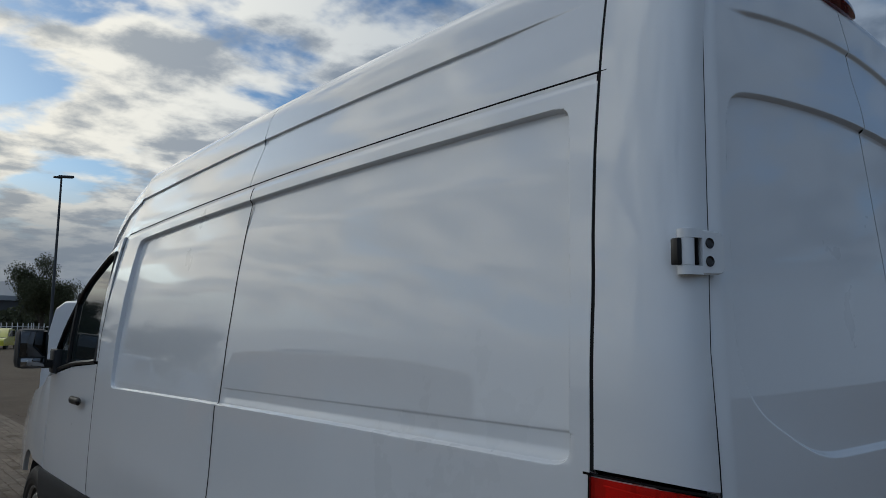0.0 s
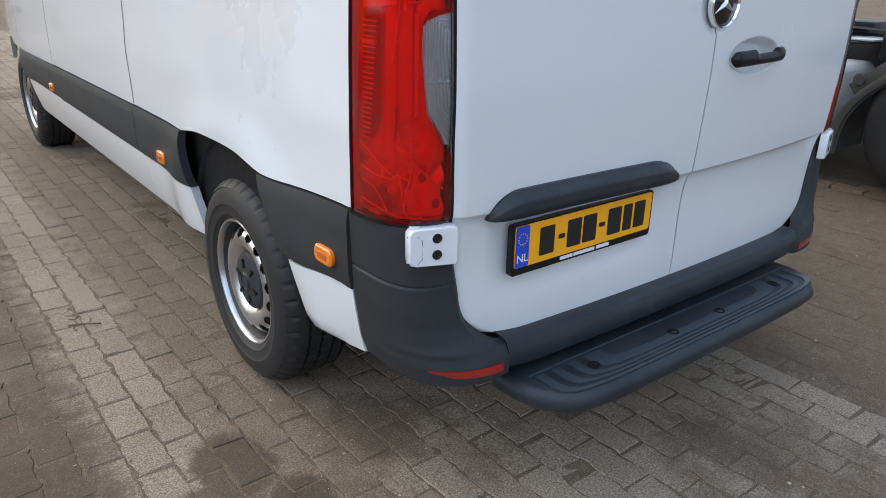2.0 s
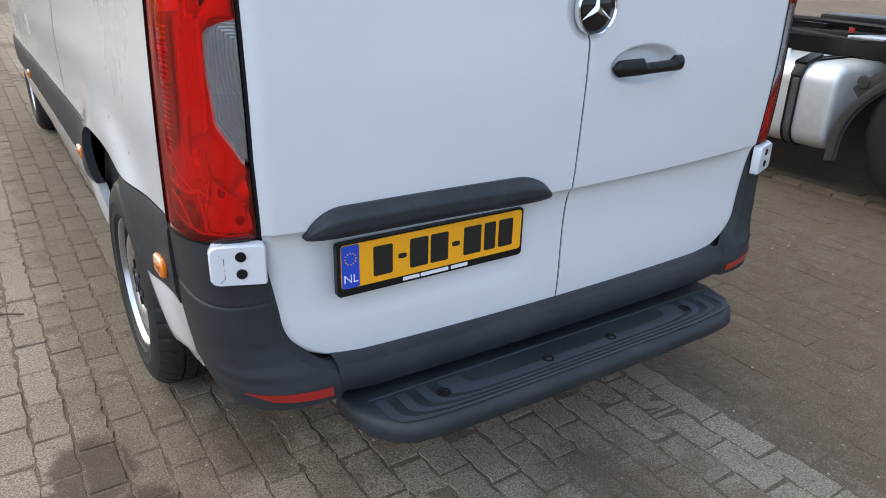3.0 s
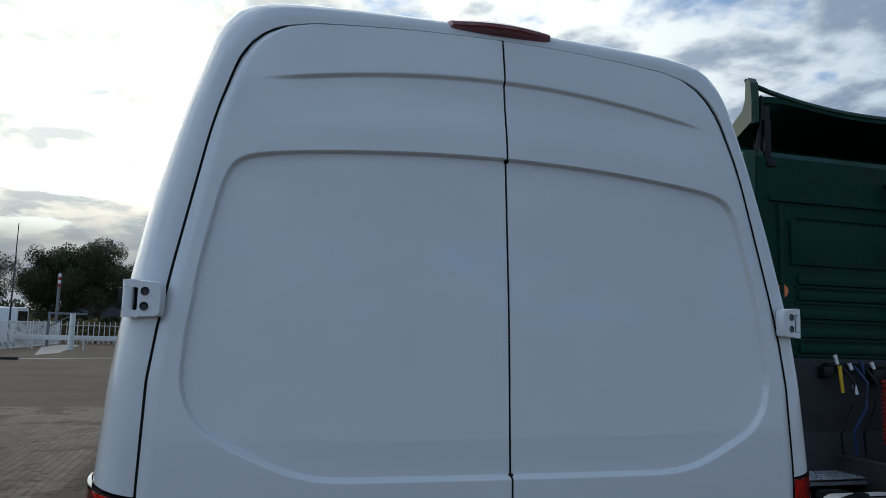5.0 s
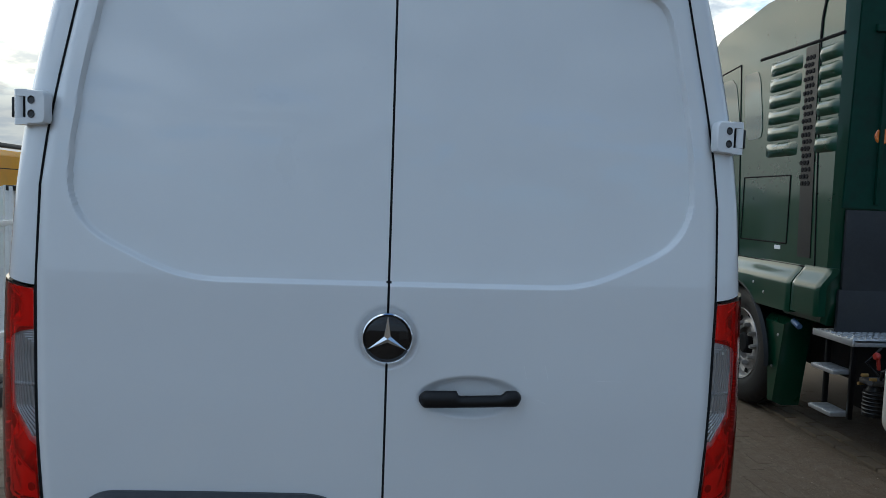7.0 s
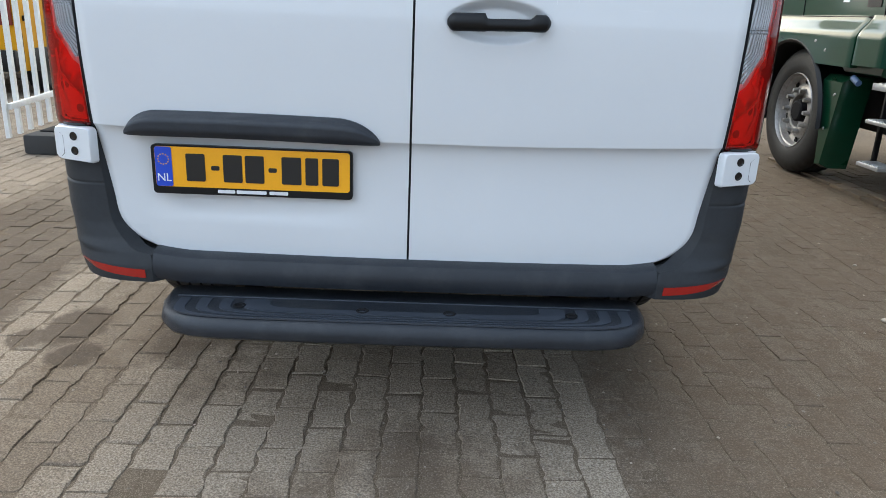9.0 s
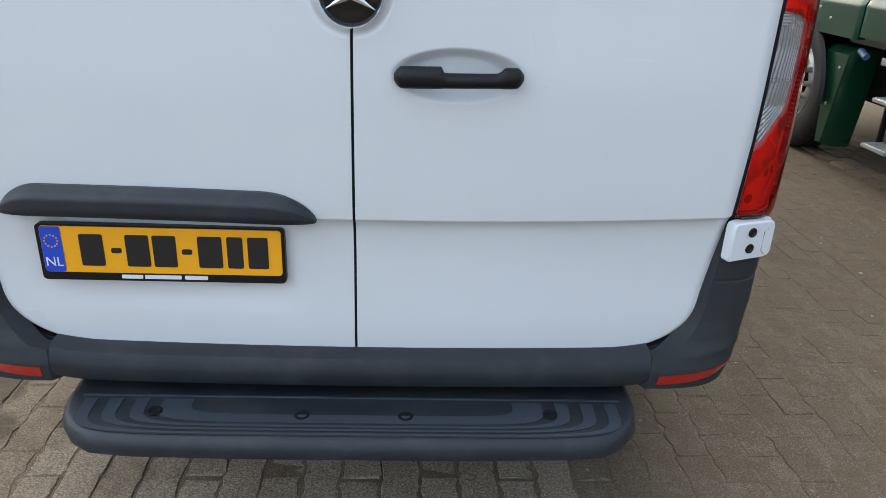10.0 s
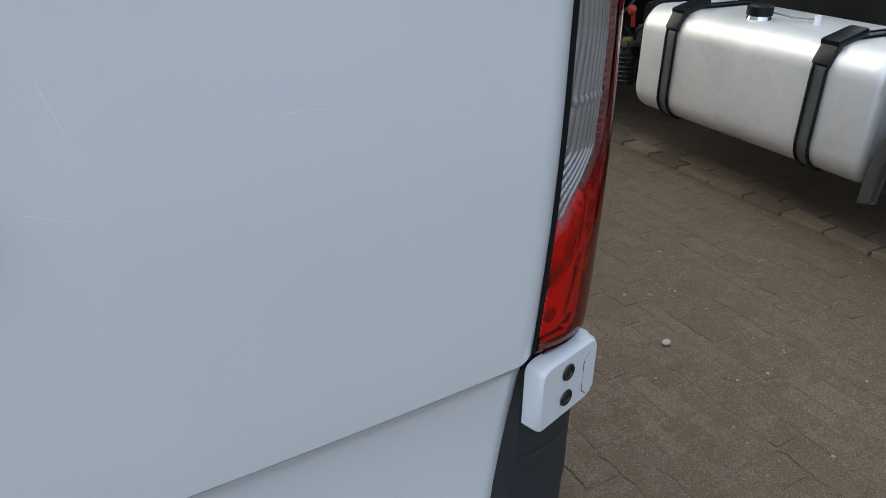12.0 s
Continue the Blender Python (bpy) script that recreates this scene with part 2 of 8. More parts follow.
class Geo:
    """Gathers pieces of one mesh."""
    def __init__(self):
        self.v, self.f = [], []

    def add(self, verts, faces):
        n = len(self.v)
        self.v.extend(verts)
        self.f.extend([tuple(i + n for i in f) for f in faces])
        return self

    def box(self, c, s, rot=None, bevel=0.0):
        bm = bmesh.new()
        bmesh.ops.create_cube(bm, size=1)
        bmesh.ops.scale(bm, vec=s, verts=bm.verts)
        if bevel:
            bmesh.ops.bevel(bm, geom=bm.edges[:], offset=min(bevel, 0.45 * min(s)), segments=2, affect="EDGES", profile=0.6)
        if rot:
            bmesh.ops.rotate(bm, cent=(0, 0, 0), matrix=Euler([radians(a) for a in rot]).to_matrix(), verts=bm.verts)
        bmesh.ops.translate(bm, vec=c, verts=bm.verts)
        bm.verts.index_update()
        self.add([v.co[:] for v in bm.verts], [[v.index for v in f.verts] for f in bm.faces])
        bm.free()
        return self

    def cyl(self, a, b, r, r2=None, n=16, caps=True):
        a, b = Vector(a), Vector(b)
        q = (b - a).to_track_quat("Z", "Y")
        r2 = r if r2 is None else r2
        vs = []
        for p, rad in ((a, r), (b, r2)):
            for k in range(n):
                t = 2 * math.pi * k / n
                vs.append((p + q @ Vector((rad * math.cos(t), rad * math.sin(t), 0)))[:])
        fs = [(k, (k + 1) % n, n + (k + 1) % n, n + k) for k in range(n)]
        if caps:
            fs += [tuple(range(n))[::-1], tuple(range(n, 2 * n))]
        return self.add(vs, fs)

    def tube(self, pts, r, n=8):
        pts = [Vector(p) for p in pts]
        vs, up = [], Vector((0.13, 0.21, 0.97))
        for i, p in enumerate(pts):
            d = (pts[min(i + 1, len(pts) - 1)] - pts[max(i - 1, 0)]).normalized()
            u = d.cross(up).normalized()
            w = d.cross(u)
            for k in range(n):
                t = 2 * math.pi * k / n
                vs.append((p + r * (math.cos(t) * u + math.sin(t) * w))[:])
        fs = [(i * n + k, i * n + (k + 1) % n, (i + 1) * n + (k + 1) % n, (i + 1) * n + k) for i in range(len(pts) - 1) for k in range(n)]
        fs += [tuple(range(n))[::-1], tuple(range((len(pts) - 1) * n, len(pts) * n))]
        return self.add(vs, fs)

    def grid(self, A, closed=False):
        n, m = A.shape[:2]
        vs = A.reshape(-1, 3).tolist()
        fs = [(i * m + j, i * m + (j + 1) % m, (i + 1) * m + (j + 1) % m, (i + 1) * m + j)
              for i in range(n - 1) for j in range(m if closed else m - 1)]
        return self.add(vs, fs)

    def shell(self, A, d):
        """A sheet with an edge turned back by d all round, and a back."""
        n, m = A.shape[:2]
        self.grid(A)
        ring = [(0, j) for j in range(m)] + [(i, m - 1) for i in range(1, n)] + [(n - 1, j) for j in range(m - 2, -1, -1)] + [(i, 0) for i in range(n - 2, 0, -1)]
        E1 = np.array([A[i, j] for i, j in ring])
        d = np.array(d, float)
        E2 = E1 + (d if d.ndim == 1 else np.array([d[i, j] for i, j in ring]))
        k = len(ring)
        return self.add(np.concatenate([E1, E2]).tolist(), [(a, (a + 1) % k, k + (a + 1) % k, k + a) for a in range(k)])

    def extrude(self, poly, axis, a, b):
        """A flat outline (two coordinates) drawn out along an axis from a to b."""
        def place(p, w):
            return {"x": (w, p[0], p[1]), "y": (p[0], w, p[1]), "z": (p[0], p[1], w)}[axis]
        n = len(poly)
        vs = [place(p, a) for p in poly] + [place(p, b) for p in poly]
        fs = [(k, (k + 1) % n, n + (k + 1) % n, n + k) for k in range(n)] + [tuple(range(n))[::-1], tuple(range(n, 2 * n))]
        return self.add(vs, fs)

    def lathe(self, profile, c, n=64, axis="x", sign=1):
        """Profile of (radius, offset) turned about an axis through c."""
        A = np.zeros((len(profile), n, 3))
        th = np.arange(n) * 2 * math.pi / n
        for i, (r, o) in enumerate(profile):
            if axis == "x":
                A[i] = np.stack([np.full(n, c[0] + sign * o), c[1] + r * np.cos(th), c[2] + r * np.sin(th)], 1)
            elif axis == "y":
                A[i] = np.stack([c[0] + r * np.cos(th), np.full(n, c[1] + sign * o), c[2] + r * np.sin(th)], 1)
            else:
                A[i] = np.stack([c[0] + r * np.cos(th), c[1] + r * np.sin(th), np.full(n, c[2] + sign * o)], 1)
        return self.grid(A, closed=True)

    def out(self, name, material, parent=None, label="", smooth=True, sharp=35):
        return part(name, self.v, self.f, material, parent, label, smooth, sharp)


def smooth01(x):
    x = np.clip(x, 0, 1)
    return x * x * (3 - 2 * x)


def rounded(w, h, r, n=5):
    """Outline of a rounded rectangle round the origin."""
    pts = []
    for cx, cy, a0 in ((w / 2 - r, h / 2 - r, 0), (-w / 2 + r, h / 2 - r, 90), (-w / 2 + r, -h / 2 + r, 180), (w / 2 - r, -h / 2 + r, 270)):
        for k in range(n + 1):
            t = radians(a0 + 90 * k / n)
            pts.append((cx + r * math.cos(t), cy + r * math.sin(t)))
    return pts


# ---- the white van ----
Z_S = [0.30, 0.42, 0.60, 0.80, 1.00, 1.20, 1.40, 1.62, 1.85, 2.04, 2.14, 2.23, 2.30, 2.40, 2.50]
X_S = [0.935, 0.955, 0.976, 0.980, 0.979, 0.974, 0.966, 0.953, 0.926, 0.893, 0.870, 0.848, 0.831, 0.802, 0.774]


def soft_interp(x, xs, ys):
    """Piecewise line, rounded by averaging over 8 cm."""
    return sum(np.interp(np.asarray(x) + d, xs, ys) for d in (-0.04, -0.02, 0.0, 0.02, 0.04)) / 5


def half_width(z):
    return soft_interp(z, Z_S, X_S)


def side_x(y, z):
    """Half width of the body, drawn in towards the nose, with a flare over the rear wheel."""
    y, z = np.asarray(y, float), np.asarray(z, float)
    nose = np.clip((y - 4.2) / 1.75, 0, 1)
    x = half_width(z) * (1 - 0.16 * nose ** 2.2)
    d = np.hypot((y - 0.98) / 1.12, z - 0.40)
    x = x + 0.022 * np.exp(-((d - 0.46) / 0.10) ** 2) * (z > 0.4)
    x = x + 0.010 * np.exp(-((z - 1.02) / 0.09) ** 2) * smooth01((3.4 - y) / 0.4) * 0.5
    return x


def seam_y(z):
    """Where the side panels end at the rear corner."""
    return soft_interp(z, [0.4, 1.40, 1.76, 2.0, 2.40, 2.6], [0.201, 0.201, 0.216, 0.240, 0.282, 0.300])


def droop(y):
    """How far the side's upper lines bow down towards the cab."""
    return 0.006 - 0.0105 * (np.clip(y, 0.0, 3.7) - 0.9) ** 2


def door_y(x, z):
    """Plane of the rear doors: leaning forward towards the roof, bowed in plan."""
    c = soft_interp(z, [0.40, 0.48, 0.62, 0.80, 0.86, 1.10, 1.40, 1.80, 2.20, 2.43, 2.60], [-0.002, -0.004, -0.014, -0.030, -0.036, -0.046, -0.041, -0.012, 0.034, 0.063, 0.098])
    under = np.maximum(0.0, 0.8175 + 0.0145 * (np.asarray(x) / 0.83) ** 2 - np.asarray(z))
    crease = 0.016 * (1 - np.exp(-under / 0.016)) * smooth01((np.asarray(z) - 0.50) / 0.26)   # sharp lower lip of the upper door skin
    return c + crease + 0.034 * (np.asarray(x) / 0.88) ** 2


_low = [k / 30 for k in range(31)]                       # rounded lower corner
DOOR_Z = [0.474 + 0.150 * q for q in _low] + [0.70, 0.76, 0.82, 1.0, 1.40, 1.63, 1.75, 1.90, 2.08, 2.20, 2.32, 2.43, 2.47, 2.51, 2.54, 2.560, 2.568]
DOOR_X = [0.665 + 0.158 * (1 - (1 - q) ** 2.1) ** (1 / 2.1) for q in _low] + [0.833, 0.840, 0.845, 0.853, 0.858, 0.854, 0.840, 0.816, 0.783, 0.761, 0.737, 0.710, 0.697, 0.673, 0.641, 0.600, 0.545]


def door_edge(z):
    return np.interp(z, DOOR_Z, DOOR_X)


def crown(x):
    """How much the roof line drops from the middle to the side."""
    return 0.030 * (np.asarray(x) / 0.6) ** 2


van = thing("van", (0, 2.9, 0), "white high-roof panel van with black cladding parked on block paving", "van")


def panel_mask(x, z):
    """1 inside the pressed field of a rear door, falling to 0 over its lip."""
    top = 2.222 - 0.035 * (x / 0.6) ** 2 + 0.0 * z
    bot = soft_interp(np.abs(x), [0.0, 0.44, 0.50, 0.56, 0.72, 0.76, 0.80, 0.86], [1.405, 1.405, 1.412, 1.430, 1.505, 1.535, 1.585, 1.68])
    side = np.interp(z, [1.4, 1.62, 1.9, 2.2], [0.80, 0.795, 0.762, 0.705])
    dt, db, ds = top - z, z - bot, side - np.abs(x)
    k = 0.030
    db = db * 0.62
    d = -k * np.log(np.exp(-np.clip(dt, -0.3, 0.6) / k) + np.exp(-np.clip(ds, -0.3, 0.6) / k) + np.exp(-np.clip(db, -0.3, 0.6) / k))
    return smooth01(d / 0.0075)


def rear_door(sx, n_cols):
    zs = np.unique(np.concatenate([np.linspace(0.474, 0.62, 44), np.linspace(0.62, 0.77, 12), np.linspace(0.77, 0.86, 64), np.linspace(0.86, 1.07, 16), np.linspace(1.07, 1.20, 56), np.linspace(1.20, 1.38, 36),
                                   np.linspace(1.38, 1.52, 110), np.linspace(1.52, 1.64, 50), np.linspace(1.64, 2.10, 26), np.linspace(2.10, 2.25, 110), np.linspace(2.24, 2.38, 10),
                                   np.linspace(2.37, 2.46, 34), np.linspace(2.47, 2.568, 14)]))
    s = np.concatenate([np.linspace(0, 0.95, n_cols - 22)[:-1], np.linspace(0.95, 1, 23)])
    Z = np.repeat(zs[:, None], n_cols, 1)
    X = 0.003 + s[None, :] * (door_edge(zs)[:, None] - 0.0055)
    Zw = Z - crown(X) * smooth01((Z - 2.2) / 0.3) - 0.012 * (X / 0.7) ** 2 * -1 * smooth01((0.6 - Z) / 0.12)
    Y = door_y(X, Z)
    Y = Y + 0.0165 * panel_mask(X, Z)
    swage = smooth01((2.446 - 0.036 * (X / 0.62) ** 2 - Z) / 0.012) * smooth01((Z - 2.25) / 0.15) * smooth01((0.66 - X) / 0.14)
    Y = Y + 0.011 * swage
    if sx > 0:                                              # cup behind the pull handle
        e = np.hypot((X - 0.211) / 0.128, (Z - 1.131) / 0.052)
        Y = Y + 0.034 * smooth01((1.06 - e) / 0.42)
    else:                                                   # sunk field round the number plate
        d = -0.022 * np.log(sum(np.exp(-np.clip(q, -0.3, 0.6) / 0.022) for q in (X - 0.100, 0.740 - X, Z - 0.565, 0.90 - Z)))
        Y = Y + 0.0045 * smooth01(d / 0.05) * smooth01((0.84 - Z) / 0.06)
    e = np.hypot(X, Z - 1.279)
    Y = Y + 0.006 * smooth01((0.084 - e) / 0.016)           # dish under the badge
    edge = np.minimum((1 - s)[None, :] * door_edge(zs)[:, None], 0.03) / 0.03
    Y = Y + 0.012 * (1 - edge) ** 2
    A = np.stack([sx * X, Y, Zw], 2)
    g = Geo().shell(A, (0, 0.03, 0))
    return g.out("rear_door", WHITE, van, "white rear door with pressed panel", sharp=40)


doors = {sx: rear_door(sx, 230) for sx in (-1, 1)}


# roof section above the side, half width and height
SHOULDER = [(0.772, 2.51), (0.753, 2.552), (0.726, 2.588), (0.69, 2.612), (0.64, 2.626), (0.56, 2.634), (0.45, 2.638), (0.25, 2.641), (0.0, 2.642)]


def ring_curves():
    """Door outline and body outline of one half, matched point by point, from lamp top to roof middle."""
    zz = np.linspace(1.405, 2.36, 40)
    inner = [(door_edge(z) + 0.0035, z - float(crown(door_edge(z))) * float(smooth01((z - 2.2) / 0.3))) for z in zz]
    outer = [(half_width(z), z) for z in zz]
    t_in = [(door_edge(z) + 0.0035, z + 0.002) for z in np.linspace(2.37, 2.568, 24)] + [(x, 2.574) for x in np.linspace(0.51, 0, 16)]
    t_in = [(x, z - float(crown(x)) * float(smooth01((z - 2.2) / 0.3))) for x, z in t_in]
    t_out = [(float(half_width(z)), z) for z in np.linspace(2.37, 2.46, 6)] + SHOULDER

    def resample(p, n):
        p = np.array(p)
        d = np.concatenate([[0], np.cumsum(np.hypot(*np.diff(p, axis=0).T))])
        u = np.linspace(0, d[-1], n)
        return np.stack([np.interp(u, d, p[:, 0]), np.interp(u, d, p[:, 1])], 1)
    return np.concatenate([inner, resample(t_in, 46)]), np.concatenate([outer, resample(t_out, 46)])


def corner_blend(I, O, yi, yo, n=22, p=2.7):
    th = np.linspace(0, math.pi / 2, n)
    a, b = np.sin(th) ** (2 / p), np.cos(th) ** (2 / p)
    A = np.zeros((len(I), n, 3))
    A[:, :, 0] = I[:, 0:1] + (O[:, 0:1] - I[:, 0:1]) * a
    A[:, :, 2] = I[:, 1:2] + (O[:, 1:2] - I[:, 1:2]) * a
    A[:, :, 1] = yo[:, None] - (yo - yi)[:, None] * b
    return A


def rear_frame():
    I, O = ring_curves()
    yi = door_y(I[:, 0], np.minimum(I[:, 1], 2.58)) + 0.010
    A = corner_blend(I, O, yi, seam_y(np.minimum(O[:, 1], 2.6)))
    u = np.linspace(0, 1, A.shape[1])
    A[:6, :, 2] -= (0.022 * (1 - u) ** 2)[None, :] * np.linspace(1, 0, 6)[:, None]
    B = A[::-1].copy()
    B[:, :, 0] *= -1
    whole = np.concatenate([A, B[1:]])
    D = np.zeros_like(whole)
    D[:, :, 1] = 0.03
    D[:, -1, 1], D[:, -1, 0], D[:, -1, 2] = 0.0, -np.sign(whole[:, -1, 0]) * 0.02, -0.015
    Geo().shell(whole, D).out("rear_frame", WHITE, van, "white rear corner pillars and roof end", sharp=40)


rear_frame()


def seal(name, P, Q, label="black rubber seal in the panel gap"):
    """A dark strip between two matched lines, at the bottom of a panel gap."""
    A = np.stack([np.array(P, float), np.array(Q, float)], 1)
    return Geo().grid(A).out(name, SEAMBLACK, van, label)


for sx in (-1, 1):
    zz = np.concatenate([np.linspace(0.474, 0.62, 24), np.linspace(0.63, 2.36, 60), np.linspace(2.37, 2.568, 26)])
    e = door_edge(zz)
    low = crown(e) * smooth01((zz - 2.2) / 0.3)
    P = [(sx * (x - 0.0045), float(door_y(x, z)) + 0.0118, z - d) for x, z, d in zip(e, zz, low)]
    Q = [(sx * (x + 0.0050), float(door_y(x, z)) + 0.0118, z + 0.002 - d) for x, z, d in zip(e, zz, low)]
    xs = np.linspace(0.53, 0.0, 16)
    P += [(sx * x, float(door_y(x, 2.568)) + 0.012, 2.564 - float(crown(x))) for x in xs]
    Q += [(sx * x, float(door_y(x, 2.568)) + 0.014, 2.579 - float(crown(x))) for x in xs]
    seal("door_seal", P, Q)
    zz = np.linspace(1.40, 2.47, 60)
    A = np.array([[(sx * (float(half_width(z)) - 0.0012), float(seam_y(z)) + d, z) for d in (-0.001, 0.0118)] for z in zz])
    Geo().grid(A).out("corner_joint", SEAMBLACK, van, "dark joint at the rear corner")
    zz = np.linspace(1.40, 2.47, 50)
    seal("corner_seal", [(sx * (float(half_width(z)) - 0.008), float(seam_y(z)) - 0.004, z) for z in zz],
         [(sx * (float(half_width(z)) - 0.008), float(seam_y(z)) + 0.018, z) for z in zz])
    zz = np.linspace(0.80, 2.219, 110)
    q = np.clip((zz - 1.39) / 0.775, 0, 1)
    deep = (0.016 + 0.036 * q * (1 - q)) * smooth01((-0.018 * np.log(np.exp(-np.clip(2.165 - zz, -0.3, 0.6) / 0.018) + np.exp(-np.clip(zz - 1.382, -0.3, 0.6) / 0.018)) + 0.003) / 0.007)
    for y, w, name, off in ((1.9505, 0.0042, "panel_joint", deep), (3.505, 0.004, "door_joint", 0 * zz)):
        x = side_x(y + 0 * zz, zz) - off + 0.0006 - 0.004 * smooth01((zz - 2.20) / 0.02)
        zb = zz + droop(y) * smooth01((zz - 1.42) / 0.7)
        A = np.stack([np.stack([sx * x, y - w + 0 * zz, zb], 1), np.stack([sx * x, y + w + 0 * zz, zb], 1)], 1)
        Geo().grid(A).out(name, SEAMBLACK, van, "dark joint between side panels")
    yy = np.linspace(0.25, 3.47, 40)
    Geo().tube([(sx * (float(half_width(2.231)) - 0.0035), y, 2.2305 + float(droop(y))) for y in yy], 0.0036, 8).out("gutter_seal", SEAMBLACK, van, "thin black gutter seal")
zc = np.linspace(0.476, 2.562, 160)
yc = door_y(0, zc) + 0.0165 * panel_mask(0.004 + 0 * zc, zc) + 0.011 * smooth01((2.446 - zc) / 0.012) * smooth01((zc - 2.25) / 0.15) + 0.006 * smooth01((0.084 - np.abs(zc - 1.279)) / 0.016) + 0.0035
seal("centre_seal", np.stack([0 * zc - 0.0065, yc, zc], 1), np.stack([0 * zc + 0.0065, yc, zc], 1))

SIDE_TOP = 2.226


def side_panel(sx, y0, y1, z_low, name, label, field):
    """One side panel from y0 to y1, its lower edge z_low(y), with its pressed field (ya, yb)."""
    ny = max(12, int((y1 - y0) / 0.018))
    ys = np.linspace(y0, y1, ny)
    t = np.unique(np.concatenate([np.linspace(0, 0.38, 34), np.linspace(0.38, 0.49, 100), np.linspace(0.49, 0.90, 34), np.linspace(0.90, 1, 64)]))
    if field:
        ys = np.unique(np.concatenate([ys, np.linspace(field[0] - 0.03, field[0] + 0.06, 40), np.linspace(field[1] - 0.06, field[1] + 0.03, 40)]))
        ys = ys[(ys >= y0) & (ys <= y1)]
    Yg = np.repeat(ys[:, None], len(t), 1)
    low = z_low(ys)[:, None]
    Zg = low + t[None, :] * (SIDE_TOP - low)
    rear = np.clip((0.5 - Yg) / 0.3, 0, 1)
    Yg = Yg + (seam_y(Zg) - 0.201) * rear
    X = side_x(Yg, Zg)
    if field:
        top, bot = 2.165 + 0 * Yg, 1.402 - 0.0045 * Yg - 0.0031 * Yg ** 2
        dt, db = top - Zg, Zg - bot
        lean = 1.4 * (seam_y(Zg) - 0.201)
        da, dc = Yg - field[0] - lean, field[1] - Yg
        k = 0.018
        d = -k * np.log(sum(np.exp(-np.clip(q, -0.3, 0.6) / k) for q in (dt, db, da, dc)))
        q = np.clip((Zg - 1.39) / 0.775, 0, 1)
        X = X - (0.016 + 0.006 * smooth01((Zg - 2.0) / 0.16) + 0.036 * q * (1 - q)) * smooth01((d + 0.003) / 0.006)      # the field is flatter than the flank
        if name == "side_panel_rear":
            strip = np.minimum(np.minimum(Yg - 0.25, 1.93 - Yg), 5.0)
            X = X - 0.0040 * smooth01((1.466 - 0.0145 * (Yg - 0.28) - Zg) / 0.005) * smooth01(db / 0.03) * smooth01(strip / 0.02)
    X = X - 0.004 * smooth01((Zg - 2.20) / 0.02)
    A = np.stack([sx * X, Yg, Zg + droop(Yg) * smooth01((Zg - 1.42) / 0.7)], 2)
    return Geo().shell(A, (-sx * 0.02, 0, 0)).out(name, WHITE, van, label, sharp=40)


def low_rear(y):
    return 0.800 + 0.032 * np.exp(-((y - 1.03) / 0.27) ** 4) + 0.022 * smooth01((0.7 - y) / 0.5)


for sx in (-1, 1):
    side_panel(sx, 0.211, 1.948, low_rear, "side_panel_rear", "white side panel with long pressed field", (0.262, 2.4))
    side_panel(sx, 1.953, 3.501, lambda y: 0.798 - 0.008 * (y - 1.95), "side_panel_front", "white side panel with pressed field", (1.5, 3.240))


def roof(y0, y1, label, rear=False):
    """A length of the high roof; ahead of the side panels it rounds down to the windscreen."""
    pts = [(float(half_width(z)), z) for z in [SIDE_TOP + 0.009] + list(np.linspace(2.241, 2.46, 110))] + SHOULDER
    half = np.array(pts)
    half = np.concatenate([half, (half[:-1] * np.array([-1, 1]))[::-1]])
    ys = np.linspace(y0, y1, 40)
    z = half[:, 1]
    A = np.zeros((len(half), len(ys), 3))
    for j, y in enumerate(ys):
        foot = SIDE_TOP + float(droop(y))
        crest = 2.642 + float(droop(min(y, 3.2))) - 0.20 * max(0.0, (y - 3.1) / 1.35) ** 2.4
        if y > 3.47:
            crest = float(soft_interp(y, [3.47, 3.75, 4.0, 4.15, 4.27, 4.34, 4.40], [2.571, 2.500, 2.425, 2.350, 2.200, 2.000, 1.700]))
            foot = min(SIDE_TOP + float(droop(3.47)), cab_line_top(y) - 0.004)
        taper = 1 - 0.10 * max(0.0, (y - 3.3) / 1.2) ** 2
        shrink = np.sign(half[:, 0]) * 0.010 * smooth01((2.431 - z) / 0.0045) * smooth01((z - 2.25) / 0.16) * float(smooth01((y - 0.33) / 0.40))
        A[:, j, 0] = half[:, 0] * taper - shrink
        A[:, j, 1] = y + (seam_y(np.minimum(z, 2.6)) + 0.007 - y0 if rear else 0) * max(0.0, 1 - (y - y0) / 0.3)
        A[:, j, 2] = foot + (z - SIDE_TOP) * (crest - foot) / 0.416
    Geo().shell(A, (0, 0, -0.02)).out("roof", WHITE, van, label, sharp=40)


def cab_line_top(y):
    """Upper edge of the cab side: roof line falling to the windscreen foot and the bonnet."""
    return float(np.interp(y, [3.47, 3.7, 4.0, 4.25, 4.6, 4.9, 5.3, 5.7, 5.95], [2.165, 2.12, 1.98, 1.77, 1.42, 1.27, 1.20, 1.08, 0.92]))


roof(0.29, 1.985, "white high roof with a swage line", True)
roof(1.990, 3.470, "white high roof with a swage line")
roof(3.475, 4.40, "white roof cap rounding down over the cab")

